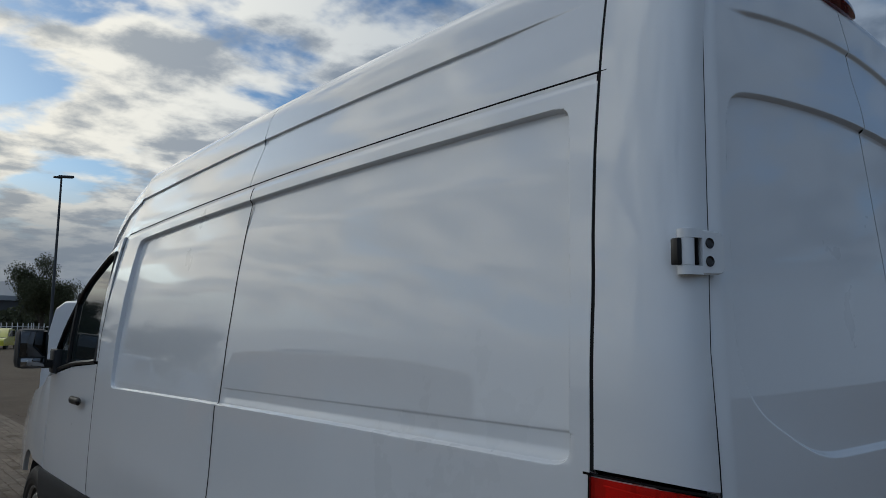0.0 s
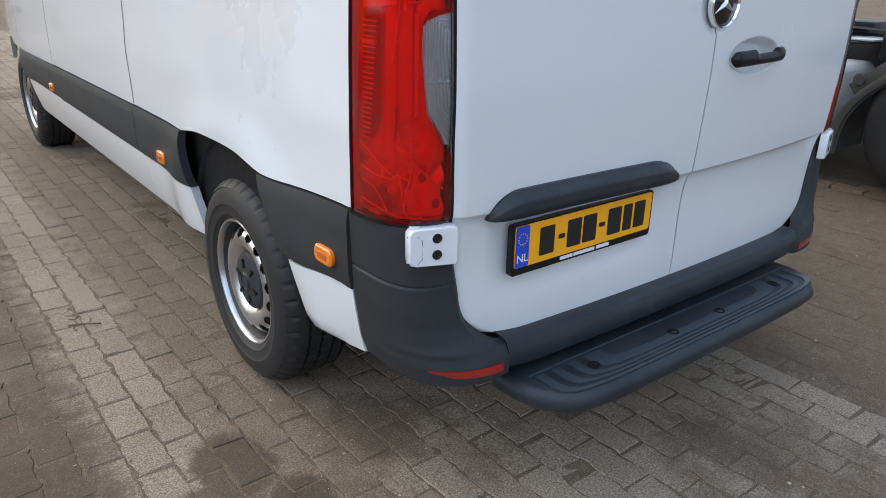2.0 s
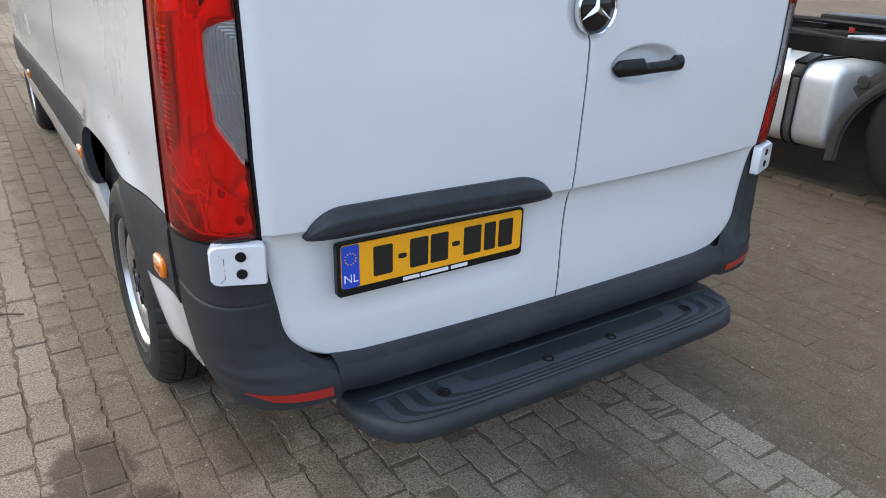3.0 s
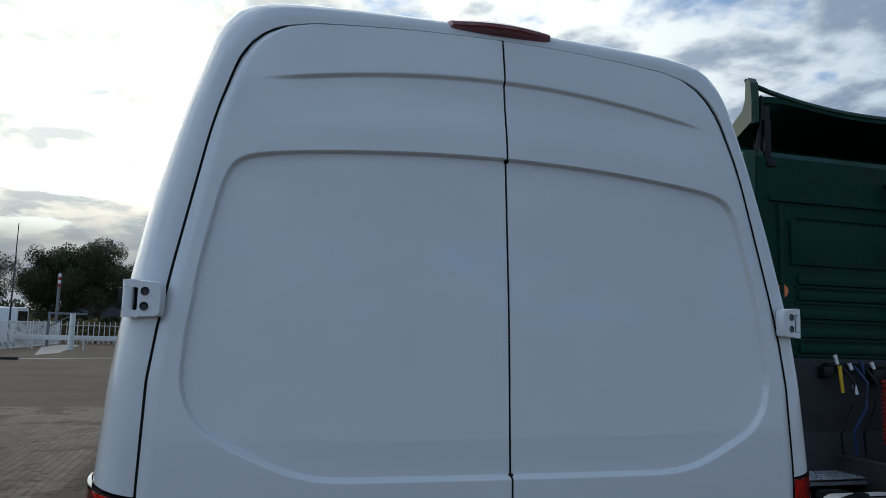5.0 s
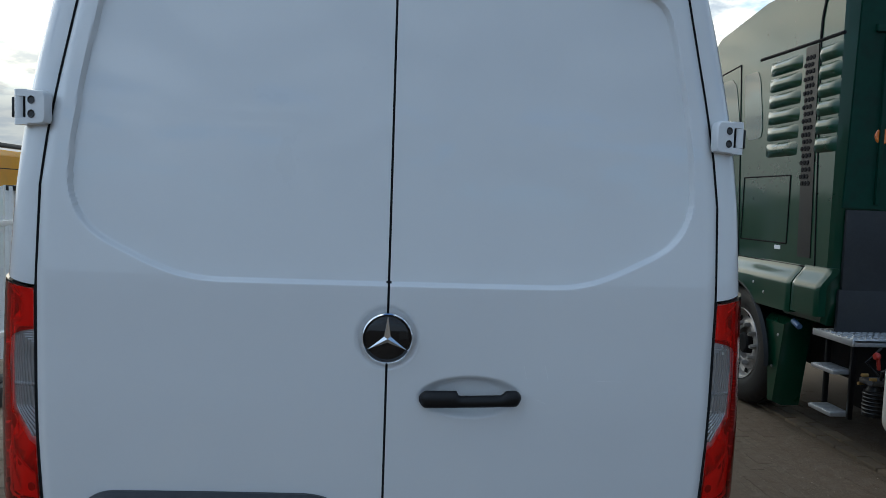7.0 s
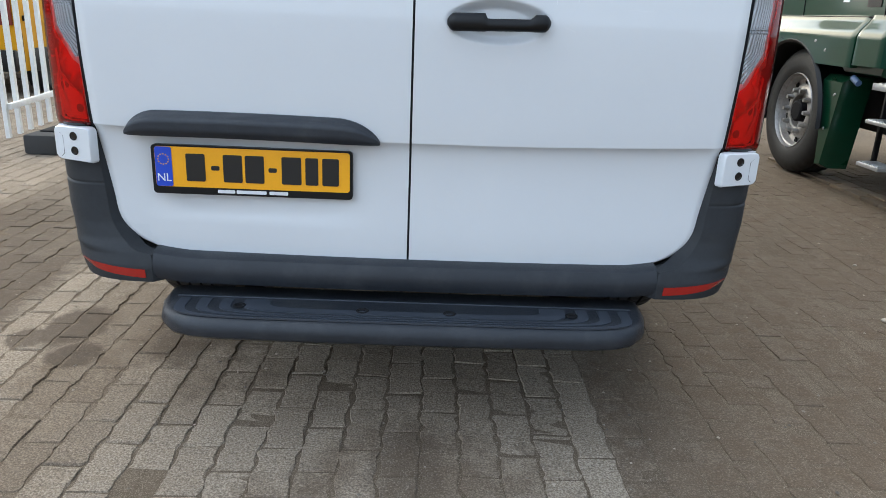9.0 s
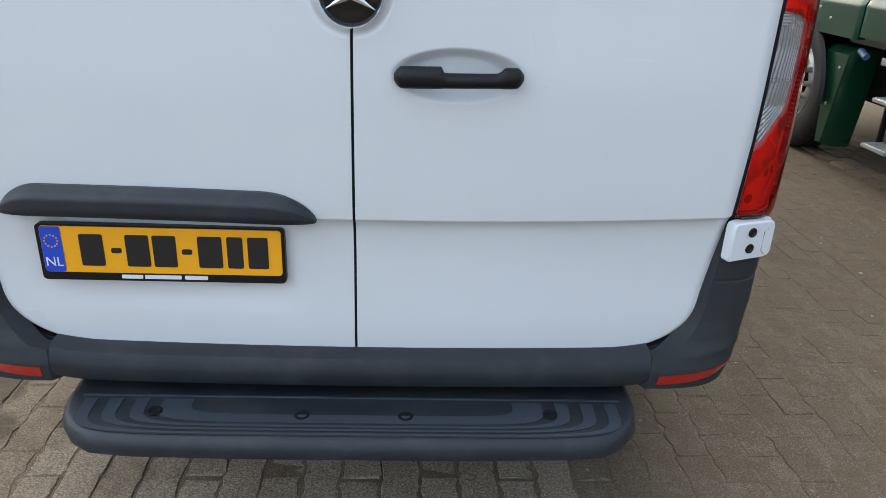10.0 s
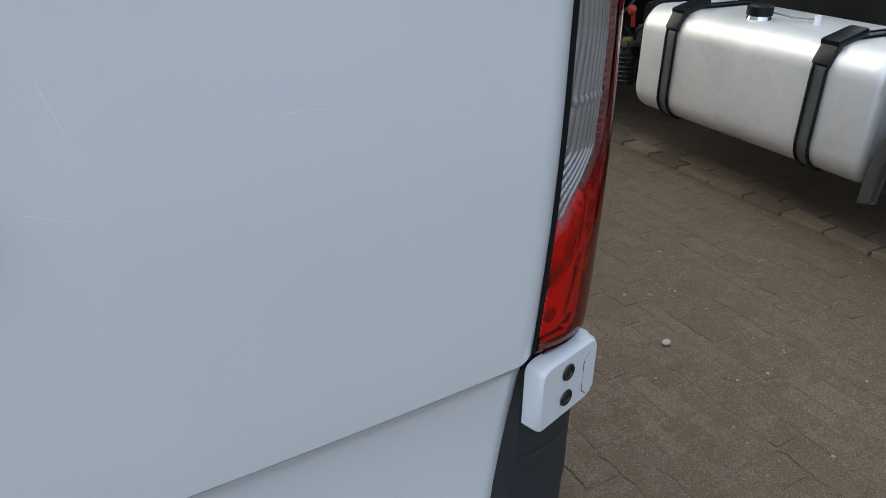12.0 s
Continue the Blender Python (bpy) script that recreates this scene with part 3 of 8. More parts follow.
# dark frame behind the panel gaps
g = Geo()
zs = np.linspace(0.45, 2.50, 40)
hw = half_width(zs) - 0.035
loop = np.concatenate([np.stack([hw, zs], 1), np.stack([-hw, zs], 1)[::-1]])
A = np.zeros((len(loop), 12, 3))
for j, y in enumerate(np.linspace(0, 1, 12)):
    yy = 0.075 + y * 3.0
    A[:, j, 0], A[:, j, 2] = loop[:, 0], loop[:, 1]
    A[:, j, 1] = np.maximum(yy, 0.16 + seam_y(loop[:, 1]) - 0.2) if j == 0 else yy
g.grid(A)
g.box((0, 0.14, 1.30), (1.52, 0.06, 1.55))
g.box((0, 0.15, 2.22), (1.20, 0.06, 0.34))
g.out("body_frame", SEAMBLACK, van, "dark steel frame behind the panel gaps")

# third brake light under the roof edge
g = Geo()
pts = [(x, 2.586 + 0.02 * (1 - (x / 0.17) ** 2)) for x in np.linspace(-0.17, 0.17, 15)]
A = np.zeros((15, 10, 3))
for i, (x, z) in enumerate(pts):
    for j in range(10):
        t = math.pi * j / 9
        A[i, j] = (x, 0.165 - 0.092 * math.sin(t) * min(1, (0.175 - abs(x)) / 0.02) ** 0.5 + 0.03 * (x / 0.17) ** 2, 2.604 - float(crown(x)) - 0.027 * math.cos(t))
g.grid(A).out("brake_light", BRAKE_RED, van, "dark red high brake light")


# ---- rear lamps ----
def lamp(sx):
    unit = part("tail_lamp", *lamp_sheet(sx, 0.818, 1.393, -0.034, 0.0, 1.0, 14, 20), GLOSSBLACK, van, "tall red tail lamp with a clear window and black border")
    part("reflector", *lamp_sheet(sx, 0.826, 1.390, -0.020, 0.01, 0.99, 60, 90, ripple=True), LAMP_INNER, unit, "silver inner reflector")
    part("red_lens", *lamp_lens(sx), RED_LENS, unit, "red lens")
    part("ribbed_insert", *lamp_insert(sx), LAMP_GREY, unit, "grey ribbed reflector behind the clear window")
    part("clear_lens", *lamp_window(sx), CLEAR_LENS, unit, "clear ribbed reversing window")

    def patch(corners, off, n=14, m=20, bumps=None):
        (ua, za), (ub, zb), (uc, zc), (ud, zd) = corners           # lower inner, lower outer, upper outer, upper inner
        A = np.zeros((n, m, 3))
        for i, p in enumerate(np.linspace(0, 1, n)):
            for j, q in enumerate(np.linspace(0, 1, m)):
                u = (ua * (1 - p) + ub * p) * (1 - q) + (ud * (1 - p) + uc * p) * q
                z = (za * (1 - p) + zb * p) * (1 - q) + (zd * (1 - p) + zc * p) * q
                o = off + (0.0025 * ((i + j) % 2) if bumps else 0.0)
                A[i, j] = lamp_point(sx, u, z, o)[0]
        return A
    for name, mat, label, corners, off, bumps in (
            ("light_panel", LAMP_WHITE, "bright upper panel", ((0.58, 1.285), (0.95, 1.275), (0.95, 1.375), (0.60, 1.372)), -0.012, False),
            ("light_strip", LAMP_WHITE, "bright upright strip", ((0.345, 1.065), (0.385, 1.055), (0.385, 1.270), (0.330, 1.275)), -0.008, False),
            ("light_strip", LAMP_WHITE, "bright upright strip", ((0.475, 1.275), (0.50, 1.275), (0.50, 1.365), (0.475, 1.362)), -0.008, False),
            ("dark_field", LAMP_DARK, "dark gap", ((0.41, 1.07), (0.50, 1.065), (0.49, 1.265), (0.41, 1.27)), -0.013, False),
            ("dark_field", LAMP_DARK, "dark gap", ((0.565, 1.005), (0.60, 1.00), (0.585, 1.085), (0.55, 1.085)), -0.010, False),
            ("dark_field", LAMP_DARK, "dark field behind the prism bars", ((0.775, 1.04), (0.95, 0.985), (0.95, 1.272), (0.765, 1.272)), -0.013, False),
            ("dark_field", LAMP_DARK, "dark lower field", ((0.60, 0.845), (0.95, 0.842), (0.95, 0.905), (0.62, 0.885)), -0.011, False),
            ("prism_field", LAMP_WHITE, "prism field", ((0.37, 1.290), (0.46, 1.287), (0.455, 1.360), (0.385, 1.350)), -0.010, True),
            ("prism_field", LAMP_WHITE, "prism field", ((0.36, 0.945), (0.42, 0.935), (0.50, 1.015), (0.40, 1.020)), -0.010, True),
            ("prism_field", LAMP_WHITE, "prism field", ((0.25, 0.858), (0.42, 0.845), (0.48, 0.905), (0.36, 0.905)), -0.010, True)):
        Geo().grid(patch(corners, off, bumps=bumps)).out(name, mat, unit, label, smooth=not bumps)
    for k in range(24):                                      # prism bars on the flank
        z = 1.005 + 0.0107 * k
        u0 = 0.79 + max(0.0, 0.06 - 0.24 * (z - 1.0))
        Geo().tube([lamp_point(sx, u, z, -0.006)[0] for u in np.linspace(u0, 0.925, 5)], 0.0021 if k != 19 else 0.006, 5).out("prism_bar", LAMP_WHITE, unit)
    for curve in (((0.95, 0.938), (0.80, 0.926), (0.62, 0.922), (0.54, 0.935), (0.40, 0.922), (0.28, 0.878)),
                  ((0.95, 0.862), (0.75, 0.850), (0.55, 0.838), (0.35, 0.836), (0.20, 0.846)),
                  ((0.95, 0.908), (0.82, 0.898), (0.72, 0.872), (0.66, 0.846)),
                  ((0.53, 0.930), (0.50, 0.900), (0.48, 0.860), (0.44, 0.842)),
                  ((0.95, 1.378), (0.70, 1.372), (0.45, 1.366), (0.20, 1.352)),
                  ((0.945, 0.990), (0.76, 0.955), (0.56, 0.925)),
                  ((0.62, 1.17), (0.555, 1.26), (0.53, 1.35))):
        pts = np.array(curve)
        tt = np.linspace(0, len(pts) - 1, 18)
        us, zs = np.interp(tt, range(len(pts)), pts[:, 0]), np.interp(tt, range(len(pts)), pts[:, 1])
        Geo().tube([lamp_point(sx, u, z, -0.006)[0] for u, z in zip(us, zs)], 0.0022, 6).out("light_guide", LAMP_WHITE, unit, "curved light guide")
    # bright lower cell with two bulbs
    cell = patch(((0.05, 0.838), (0.44, 0.842), (0.36, 0.962), (0.06, 0.905)), -0.013)
    Geo().grid(cell).out("lower_cell", LAMP_WHITE, unit, "bright lower lamp cell")
    for u, z in ((0.27, 0.930), (0.11, 0.868)):
        ring = [lamp_point(sx, u + 0.045 * math.cos(q), z + 0.0115 * math.sin(q), -0.0105)[0] for q in np.linspace(0, 2 * math.pi, 15)[:-1]]
        Geo().add(ring, [tuple(range(14))]).out("bulb", LAMP_DARK, unit, "dark round bulb", smooth=False)
    frame_line = [(0.05, 0.835), (0.25, 0.834), (0.44, 0.840), (0.47, 0.850), (0.44, 0.900), (0.37, 0.966), (0.30, 0.950), (0.17, 0.925), (0.05, 0.903)]
    Geo().tube([lamp_point(sx, u, z, -0.006)[0] for u, z in frame_line], 0.0026, 6).out("cell_frame", LAMP_WHITE, unit, "bright frame of the lower cell")
    # black border flush with the lens
    g = Geo()
    for ua, ub, za, zb in ((0.0, 0.006, 0.818, 1.400), (0.996, 1.0, 0.818, 1.400), (0.05, 0.98, 0.818, 0.829), (0.05, 0.98, 1.3955, 1.400)):
        A = np.zeros((24, 14, 3))
        for i, q in enumerate(np.linspace(0, 1, 24)):
            for j, p in enumerate(np.linspace(0, 1, 14)):
                u = ua + (ub - ua) * p
                zt = lamp_top(u, zb) if zb > 1.39 else zb
                zs_ = lamp_top(u, za) if za > 1.3 else za
                A[i, j] = lamp_point(sx, u, zs_ + (zt - zs_) * q, 0.0095 if ub > 0.1 else -0.002)[0]
        g.shell(A, (-sx * 0.010, 0.003, 0) if ua > 0.9 else (-sx * 0.004, 0.028, 0))
    g.out("bezel", GLOSSBLACK, unit, "black border of the lamp")
    return unit


def lamp_point(sx, u, z, off):
    """Point of the lamp's skin: u from the door edge (0) round the corner to the flank (1)."""
    th = u * math.pi / 2
    p = 2.5
    xi, xo = float(door_edge(z)) + 0.003, float(half_width(z)) + 0.004
    yi, yo = float(door_y(xi, z)) + 0.018, float(seam_y(z)) + 0.003
    a, b = max(0.0, math.sin(th)) ** (2 / p), max(0.0, math.cos(th)) ** (2 / p)
    nx, ny = math.sin(th), -math.cos(th)
    x, y = xi + (xo - xi) * a + nx * off, yo - (yo - yi) * b + ny * off
    return (sx * x, y, z), (sx * nx, ny, 0)


def lamp_top(u, z1):
    """The lamp's upper edge falls towards the doors."""
    return z1 - 0.022 * (1 - u) ** 2


def lamp_sheet(sx, z0, z1, off, u0, u1, nu, nz, ripple=False):
    g = Geo()
    A = np.zeros((nu, nz, 3))
    for i, u in enumerate(np.linspace(u0, u1, nu)):
        zt = lamp_top(u, z1)
        for j, t in enumerate(np.linspace(0, 1, nz)):
            z = z0 + t * (zt - z0)
            o = off
            if ripple:
                o += 0.0005 * math.sin(u * 90) * (0.96 < z < 1.10) * (0.5 < u < 0.75) + 0.010 * float(smooth01((0.12 - abs(u - 0.48)) / 0.05)) * (z > 0.95) - 0.010 * (0.745 < u < 0.765) + (0.007 * math.sin(26 * (u + 3.2 * z)) - 0.004 if z < 0.955 else 0.0) - 0.016 * float(smooth01((0.030 - math.hypot((u - 0.42) * 0.16, z - 1.31)) / 0.01)) - 0.014 * float(smooth01((0.034 - math.hypot((u - 0.42) * 0.16, z - 1.02)) / 0.01))
            A[i, j] = lamp_point(sx, u, z, o)[0]
    g.shell(A, (0, 0.03, 0))
    return g.v, g.f


def window_edge(z):
    """Where the clear window ends, as u, by height (0: none)."""
    return float(np.interp(z, [0.995, 1.03, 1.08, 1.20, 1.255, 1.275, 1.285], [0.03, 0.10, 0.25, 0.30, 0.29, 0.22, 0.03]))


def lamp_lens(sx):
    g = Geo()
    n, m = 46, 22
    A = np.zeros((n, m, 3))
    for i, t in enumerate(np.linspace(0, 1, n)):
        for j, s in enumerate(np.linspace(0, 1, m)):
            z = 0.824 + t * (1.393 - 0.824)
            u0 = max(0.008, window_edge(z) + 0.012) if 0.993 < z < 1.287 else 0.008
            u = u0 + s * (0.997 - u0)
            zz = 0.824 + t * (lamp_top(u, 1.393) - 0.824)
            A[i, j] = lamp_point(sx, u, zz, 0.006 + 0.004 * math.sin(math.pi * s))[0]
    g.grid(A)
    return g.v, g.f


def lamp_insert(sx):
    """Concentric ribs that follow the window's outline."""
    g = Geo()
    zs = np.linspace(1.002, 1.278, 150)
    A = np.zeros((150, 120, 3))
    for i, z in enumerate(zs):
        u1 = max(0.05, window_edge(z))
        for j, s in enumerate(np.linspace(0, 1, 120)):
            d = min((u1 - s * u1) / 0.30, (1.282 - z) / 0.050)
            cross = 0.002 if abs(z - 1.135) < 0.004 else 0.0
            A[i, j] = lamp_point(sx, s * u1, z, -0.003 - 0.0018 * abs(math.sin(d * 26)) ** 3 + cross)[0]
    g.grid(A)
    return g.v, g.f


def lamp_window(sx):
    g = Geo()
    zs = np.linspace(0.998, 1.282, 44)
    A = np.zeros((44, 16, 3))
    for i, z in enumerate(zs):
        u1 = max(0.04, window_edge(z))
        for j, s in enumerate(np.linspace(0, 1, 16)):
            A[i, j] = lamp_point(sx, 0.010 + s * (u1 - 0.010), z, 0.005 - (0.002 if abs(z - 1.135) < 0.004 else 0))[0]
    g.grid(A)
    return g.v, g.f


for sx in (-1, 1):
    lamp(sx)


# ---- hinges ----
def hinge(sx, x, y, z, tilt, size=1.0, chamfer=True):
    """Forged hinge leaf bolted to the door, its knuckle at the pillar; local x runs outwards."""
    m = Matrix.Translation((x * sx, y, z)) @ Euler((0, 0, radians(tilt * sx))).to_matrix().to_4x4() @ Matrix.Diagonal((sx * size, size, size, 1))

    def put(g):
        g.v = [(m @ Vector(v))[:] for v in g.v]
        return g
    zt, zb = (0.044, -0.050) if chamfer else (0.049, -0.049)
    if chamfer:                                             # lower hinge: broad leaf, slanted lower outer corner
        out = [(-0.054, zt - 0.010), (-0.050, zt - 0.003), (-0.040, zt), (0.048, zt), (0.058, zt - 0.003), (0.064, zt - 0.012), (0.064, zb + 0.016), (0.058, zb + 0.007), (0.046, zb + 0.003), (-0.050, zb), (-0.054, zb + 0.005)]
        arms, knuckle = (), (zb + 0.010, 0.020)
    else:
        out = [(-0.046, 0.030), (-0.042, 0.040), (-0.032, 0.047), (0.018, zt), (0.018, zb), (-0.032, -0.047), (-0.042, -0.043), (-0.046, -0.034)]
        arms, knuckle = ((0.030, zt), (zb, -0.030)), (-0.029, 0.029)
    g = Geo()
    n = len(out)
    vs = []
    for d, k in ((0.0, 1.0), (0.019, 1.0), (0.0245, 0.975), (0.027, 0.93)):
        vs += [(px * k, -d, pz * k) for px, pz in out]
    fs = [(a * n + k, a * n + (k + 1) % n, (a + 1) * n + (k + 1) % n, (a + 1) * n + k) for a in range(3) for k in range(n)] + [tuple(range(3 * n, 4 * n))]
    g.add(vs, fs)
    for z0, z1 in arms:                                     # arms that reach round the knuckle
        tip = [(0.014, -0.0265), (0.046, -0.0265)] + [(0.046 + 0.0185 * math.cos(radians(q)), -0.008 + 0.0185 * math.sin(radians(q))) for q in (-75, -50, -25, 0, 25, 50)] + [(0.046, 0.010), (0.014, 0.004)]
        g.extrude(tip, "z", z0, z1)
    plate = put(g).out("hinge", WHITE, van, "white painted door hinge with two dark bolts", sharp=35)
    if chamfer:
        ring = [(0.0655, 0.026), (0.042, 0.026), (0.033, 0.017), (0.033, -0.028), (0.042, -0.037), (0.0655, -0.037)]
        put(Geo().tube([(px, -0.0262 if px < 0.06 else -0.020, pz) for px, pz in ring], 0.0013, 6)).out("groove", SEAMBLACK, plate, "dark groove round the knuckle")
    g = Geo().cyl((0.046, -0.009, knuckle[0]), (0.046, -0.009, knuckle[1]), 0.0175, n=24)
    g.box((0.036, -0.002, (knuckle[0] + knuckle[1]) / 2), (0.020, 0.020, knuckle[1] - knuckle[0]), bevel=0.002)
    put(g).out("knuckle", WHITE, plate)
    put(Geo().lathe([(0.0, 0.0), (0.0095, 0.0), (0.0105, 0.0012), (0.0115, 0.0)], (0.046, -0.009, zt + 0.0006), n=20, axis="z")).out("pin_cap", WHITE_INK, plate, "round pin cap")
    if not chamfer:
        put(Geo().box((0.0265, -0.014, (knuckle[0] + knuckle[1]) / 2), (0.0035, 0.018, knuckle[1] - knuckle[0]))).out("slot", SEAMBLACK, plate, "dark slot beside the knuckle")
    if not chamfer:
        put(Geo().box((0.068, -0.004, 0), (0.014, 0.022, 0.058), bevel=0.004)).out("stop", HANDLEBLACK, plate, "black hinge stop")
    for dz in (0.0195, -0.0195):
        g = Geo().lathe([(0.0, -0.0005), (0.0070, -0.0005), (0.0080, 0.0010), (0.0108, 0.0014), (0.0118, 0.0)], (-0.002, -0.0282, dz), n=20, axis="y", sign=-1)
        put(g).out("bolt", GLOSSBLACK, plate, "dark hinge bolt")
    return plate


for sx in (-1, 1):
    hinge(sx, 0.864, 0.030, 1.812, 17, 0.86, False)
    hinge(sx, 0.888, 0.027, 0.777, 18)


# ---- badge, handle, trim, plate on the rear doors ----
badge = Geo().lathe([(0.0, 0.010), (0.050, 0.010), (0.056, 0.007), (0.058, 0.0)], (0, -0.048, 1.279), n=48, axis="y", sign=-1).out("badge", GLOSSBLACK, doors[-1], "round black badge with chrome spokes")
g = Geo().lathe([(0.056, 0.004), (0.057, 0.012), (0.060, 0.0155), (0.063, 0.012), (0.064, 0.0)], (0, -0.048, 1.279), n=64, axis="y", sign=-1)
g.out("ring", CHROME, badge, "chrome ring")
g = Geo()
for a in (90, 210, 330):
    d = Vector((math.cos(radians(a)), 0, math.sin(radians(a))))
    s = Vector((-math.sin(radians(a)), 0, math.cos(radians(a))))
    c = Vector((0, -0.0585, 1.279))
    tip, base1, base2, top = c + d * 0.056, c + s * 0.0095 - d * 0.004, c - s * 0.0095 - d * 0.004, c + Vector((0, -0.006, 0))
    g.add([v[:] for v in (tip, base1, base2, top)], [(0, 1, 3), (0, 3, 2), (1, 2, 3)])
g.out("spoke", CHROME, badge, "three tapered chrome spokes", smooth=False)

g = Geo()
us = np.linspace(0, 1, 40)
A = np.zeros((40, 16, 3))
for i, u in enumerate(us):
    x = 0.083 + u * 0.257
    end = max(0.30, min(1.0, (min(u, 1 - u) / 0.055)) ** 0.4)
    h = (0.022 if u < 0.36 else 0.022 - 0.007 * float(smooth01((u - 0.36) / 0.03)) + 0.006 * float(smooth01((u - 0.80) / 0.05))) * max(end, 0.12)
    zc = 1.128 + (0.0 if u < 0.36 else -0.006 * float(smooth01((u - 0.36) / 0.03)) + 0.005 * float(smooth01((u - 0.80) / 0.05))) + 0.006 * u
    for j in range(16):
        t = 2 * math.pi * j / 16
        A[i, j] = (x, -0.052 - 0.017 * math.sin(math.pi * u) ** 0.3 * 0.6 + 0.015 * max(end, 0.12) * math.cos(t), zc + h * math.sin(t))
g.grid(A, closed=True)
g.add(A[0].tolist(), [tuple(range(16))]).add(A[-1].tolist(), [tuple(range(16))])
g.out("door_handle", HANDLEBLACK, doors[1], "black pull handle")

g = Geo()
us = (1 - np.cos(np.linspace(0, math.pi, 60))) / 2
A = np.zeros((60, 12, 3))
for i, u in enumerate(us):
    x = -0.755 + u * 0.675
    rise = min(1.0, u / 0.135, (1 - u) / 0.175)
    rise = (1 - (1 - rise) ** 2.1) ** 0.72                      # convex ends running down to the lower edge
    bot = 0.811 + 0.004 * math.sin(math.pi * u)
    top = bot + 0.006 + 0.059 * rise
    depth = 0.034 * rise ** 0.6 + 0.004
    for j, t in enumerate(np.linspace(0, 1, 12)):
        z = top + (bot - top) * t
        A[i, j] = (x, float(door_y(x, 0.84)) - depth * (0.30 + 0.70 * float(smooth01(t / 0.35))) * (1 - 0.25 * float(smooth01((t - 0.75) / 0.25))), z)
g.shell(A, (0, 0.03, 0)).out("plate_trim", GREYPLASTIC, doors[-1], "dark grey grip strip over the number plate")


def outline_plate(outline, c, y0, y1):
    g = Geo()
    g.extrude([(c[0] + p[0], c[1] + p[1]) for p in outline], "y", y0, y1)
    return g


PC = (-0.4195, 0.7215)
holder = outline_plate(rounded(0.533, 0.132, 0.010), PC, -0.004, -0.020).out("plate_holder", HANDLEBLACK, doors[-1], "black number plate holder with a yellow plate", smooth=False)
outline_plate(rounded(0.516, 0.108, 0.008), (PC[0] + 0.001, PC[1] + 0.008), -0.020, -0.0225).out("plate", YELLOW_PLATE, holder, "yellow plate", smooth=False)
outline_plate(rounded(0.044, 0.106, 0.006), (PC[0] - 0.234, PC[1] + 0.008), -0.0225, -0.0240).out("plate_band", BLUE_PLATE, holder, "blue band", smooth=False)
for x, w, z, h in ((-0.150, 0.050, 0.008, 0.074), (-0.098, 0.022, 0.008, 0.012), (-0.052, 0.050, 0.008, 0.074), (0.006, 0.050, 0.008, 0.074), (0.054, 0.022, 0.008, 0.012), (0.104, 0.052, 0.008, 0.074), (0.158, 0.034, 0.008, 0.074), (0.208, 0.044, 0.008, 0.074)):
    outline_plate(rounded(w, h, 0.004), (PC[0] + x, PC[1] + z), -0.0225, -0.0245).out("plate_bar", INK, holder, "black bar", smooth=False)
for k in range(12):
    t = 2 * math.pi * k / 12
    outline_plate(rounded(0.0034, 0.0034, 0.0012, 2), (PC[0] - 0.234 + 0.014 * math.cos(t), PC[1] + 0.028 + 0.014 * math.sin(t)), -0.0240, -0.0250).out("plate_dot", YELLOW_PLATE, holder, smooth=False)
for x, w in ((-0.072, 0.046), (-0.005, 0.080), (0.068, 0.050)):
    outline_plate(rounded(w, 0.009, 0.002), (PC[0] + x, PC[1] - 0.0555), -0.0200, -0.0215).out("plate_bar", WHITE_INK, holder, "white bar", smooth=False)


def lettering(name, words, size, m, material, parent, label=""):
    """Flat words as a mesh, with their middle at the pose m."""
    cu = bpy.data.curves.new(name, "FONT")
    cu.body, cu.size, cu.extrude, cu.align_x, cu.align_y = words, size, 0.0004, "CENTER", "CENTER"
    ob = bpy.data.objects.new(name, cu)
    scene.collection.objects.link(ob)
    bpy.context.view_layer.update()
    me = bpy.data.meshes.new_from_object(ob.evaluated_get(bpy.context.evaluated_depsgraph_get()))
    verts, faces = [(m @ v.co)[:] for v in me.vertices], [tuple(p.vertices) for p in me.polygons]
    bpy.data.objects.remove(ob)
    bpy.data.meshes.remove(me)
    return part(name, verts, faces, material, parent, label, smooth=False)


lettering("country_code", "NL", 0.030, pose(PC[0] - 0.234, -0.0246, PC[1] - 0.022, 90), WHITE_INK, holder, "white country letters")


SCUFF = make_mat("pale_scuff", (0.80, 0.81, 0.82), 0.6, var=0.05)
for pts in (((0.347, 1.216), (0.355, 1.179)), ((0.401, 1.216), (0.411, 1.179)), ((0.375, 1.128), (0.406, 1.116)), ((0.540, 1.174), (0.600, 1.172))):
    Geo().tube([(x, float(door_y(x, z)) + 0.0002, z) for x, z in pts], 0.0004, 4).out("scratch", SCUFF, doors[1], "faint pale scratch")


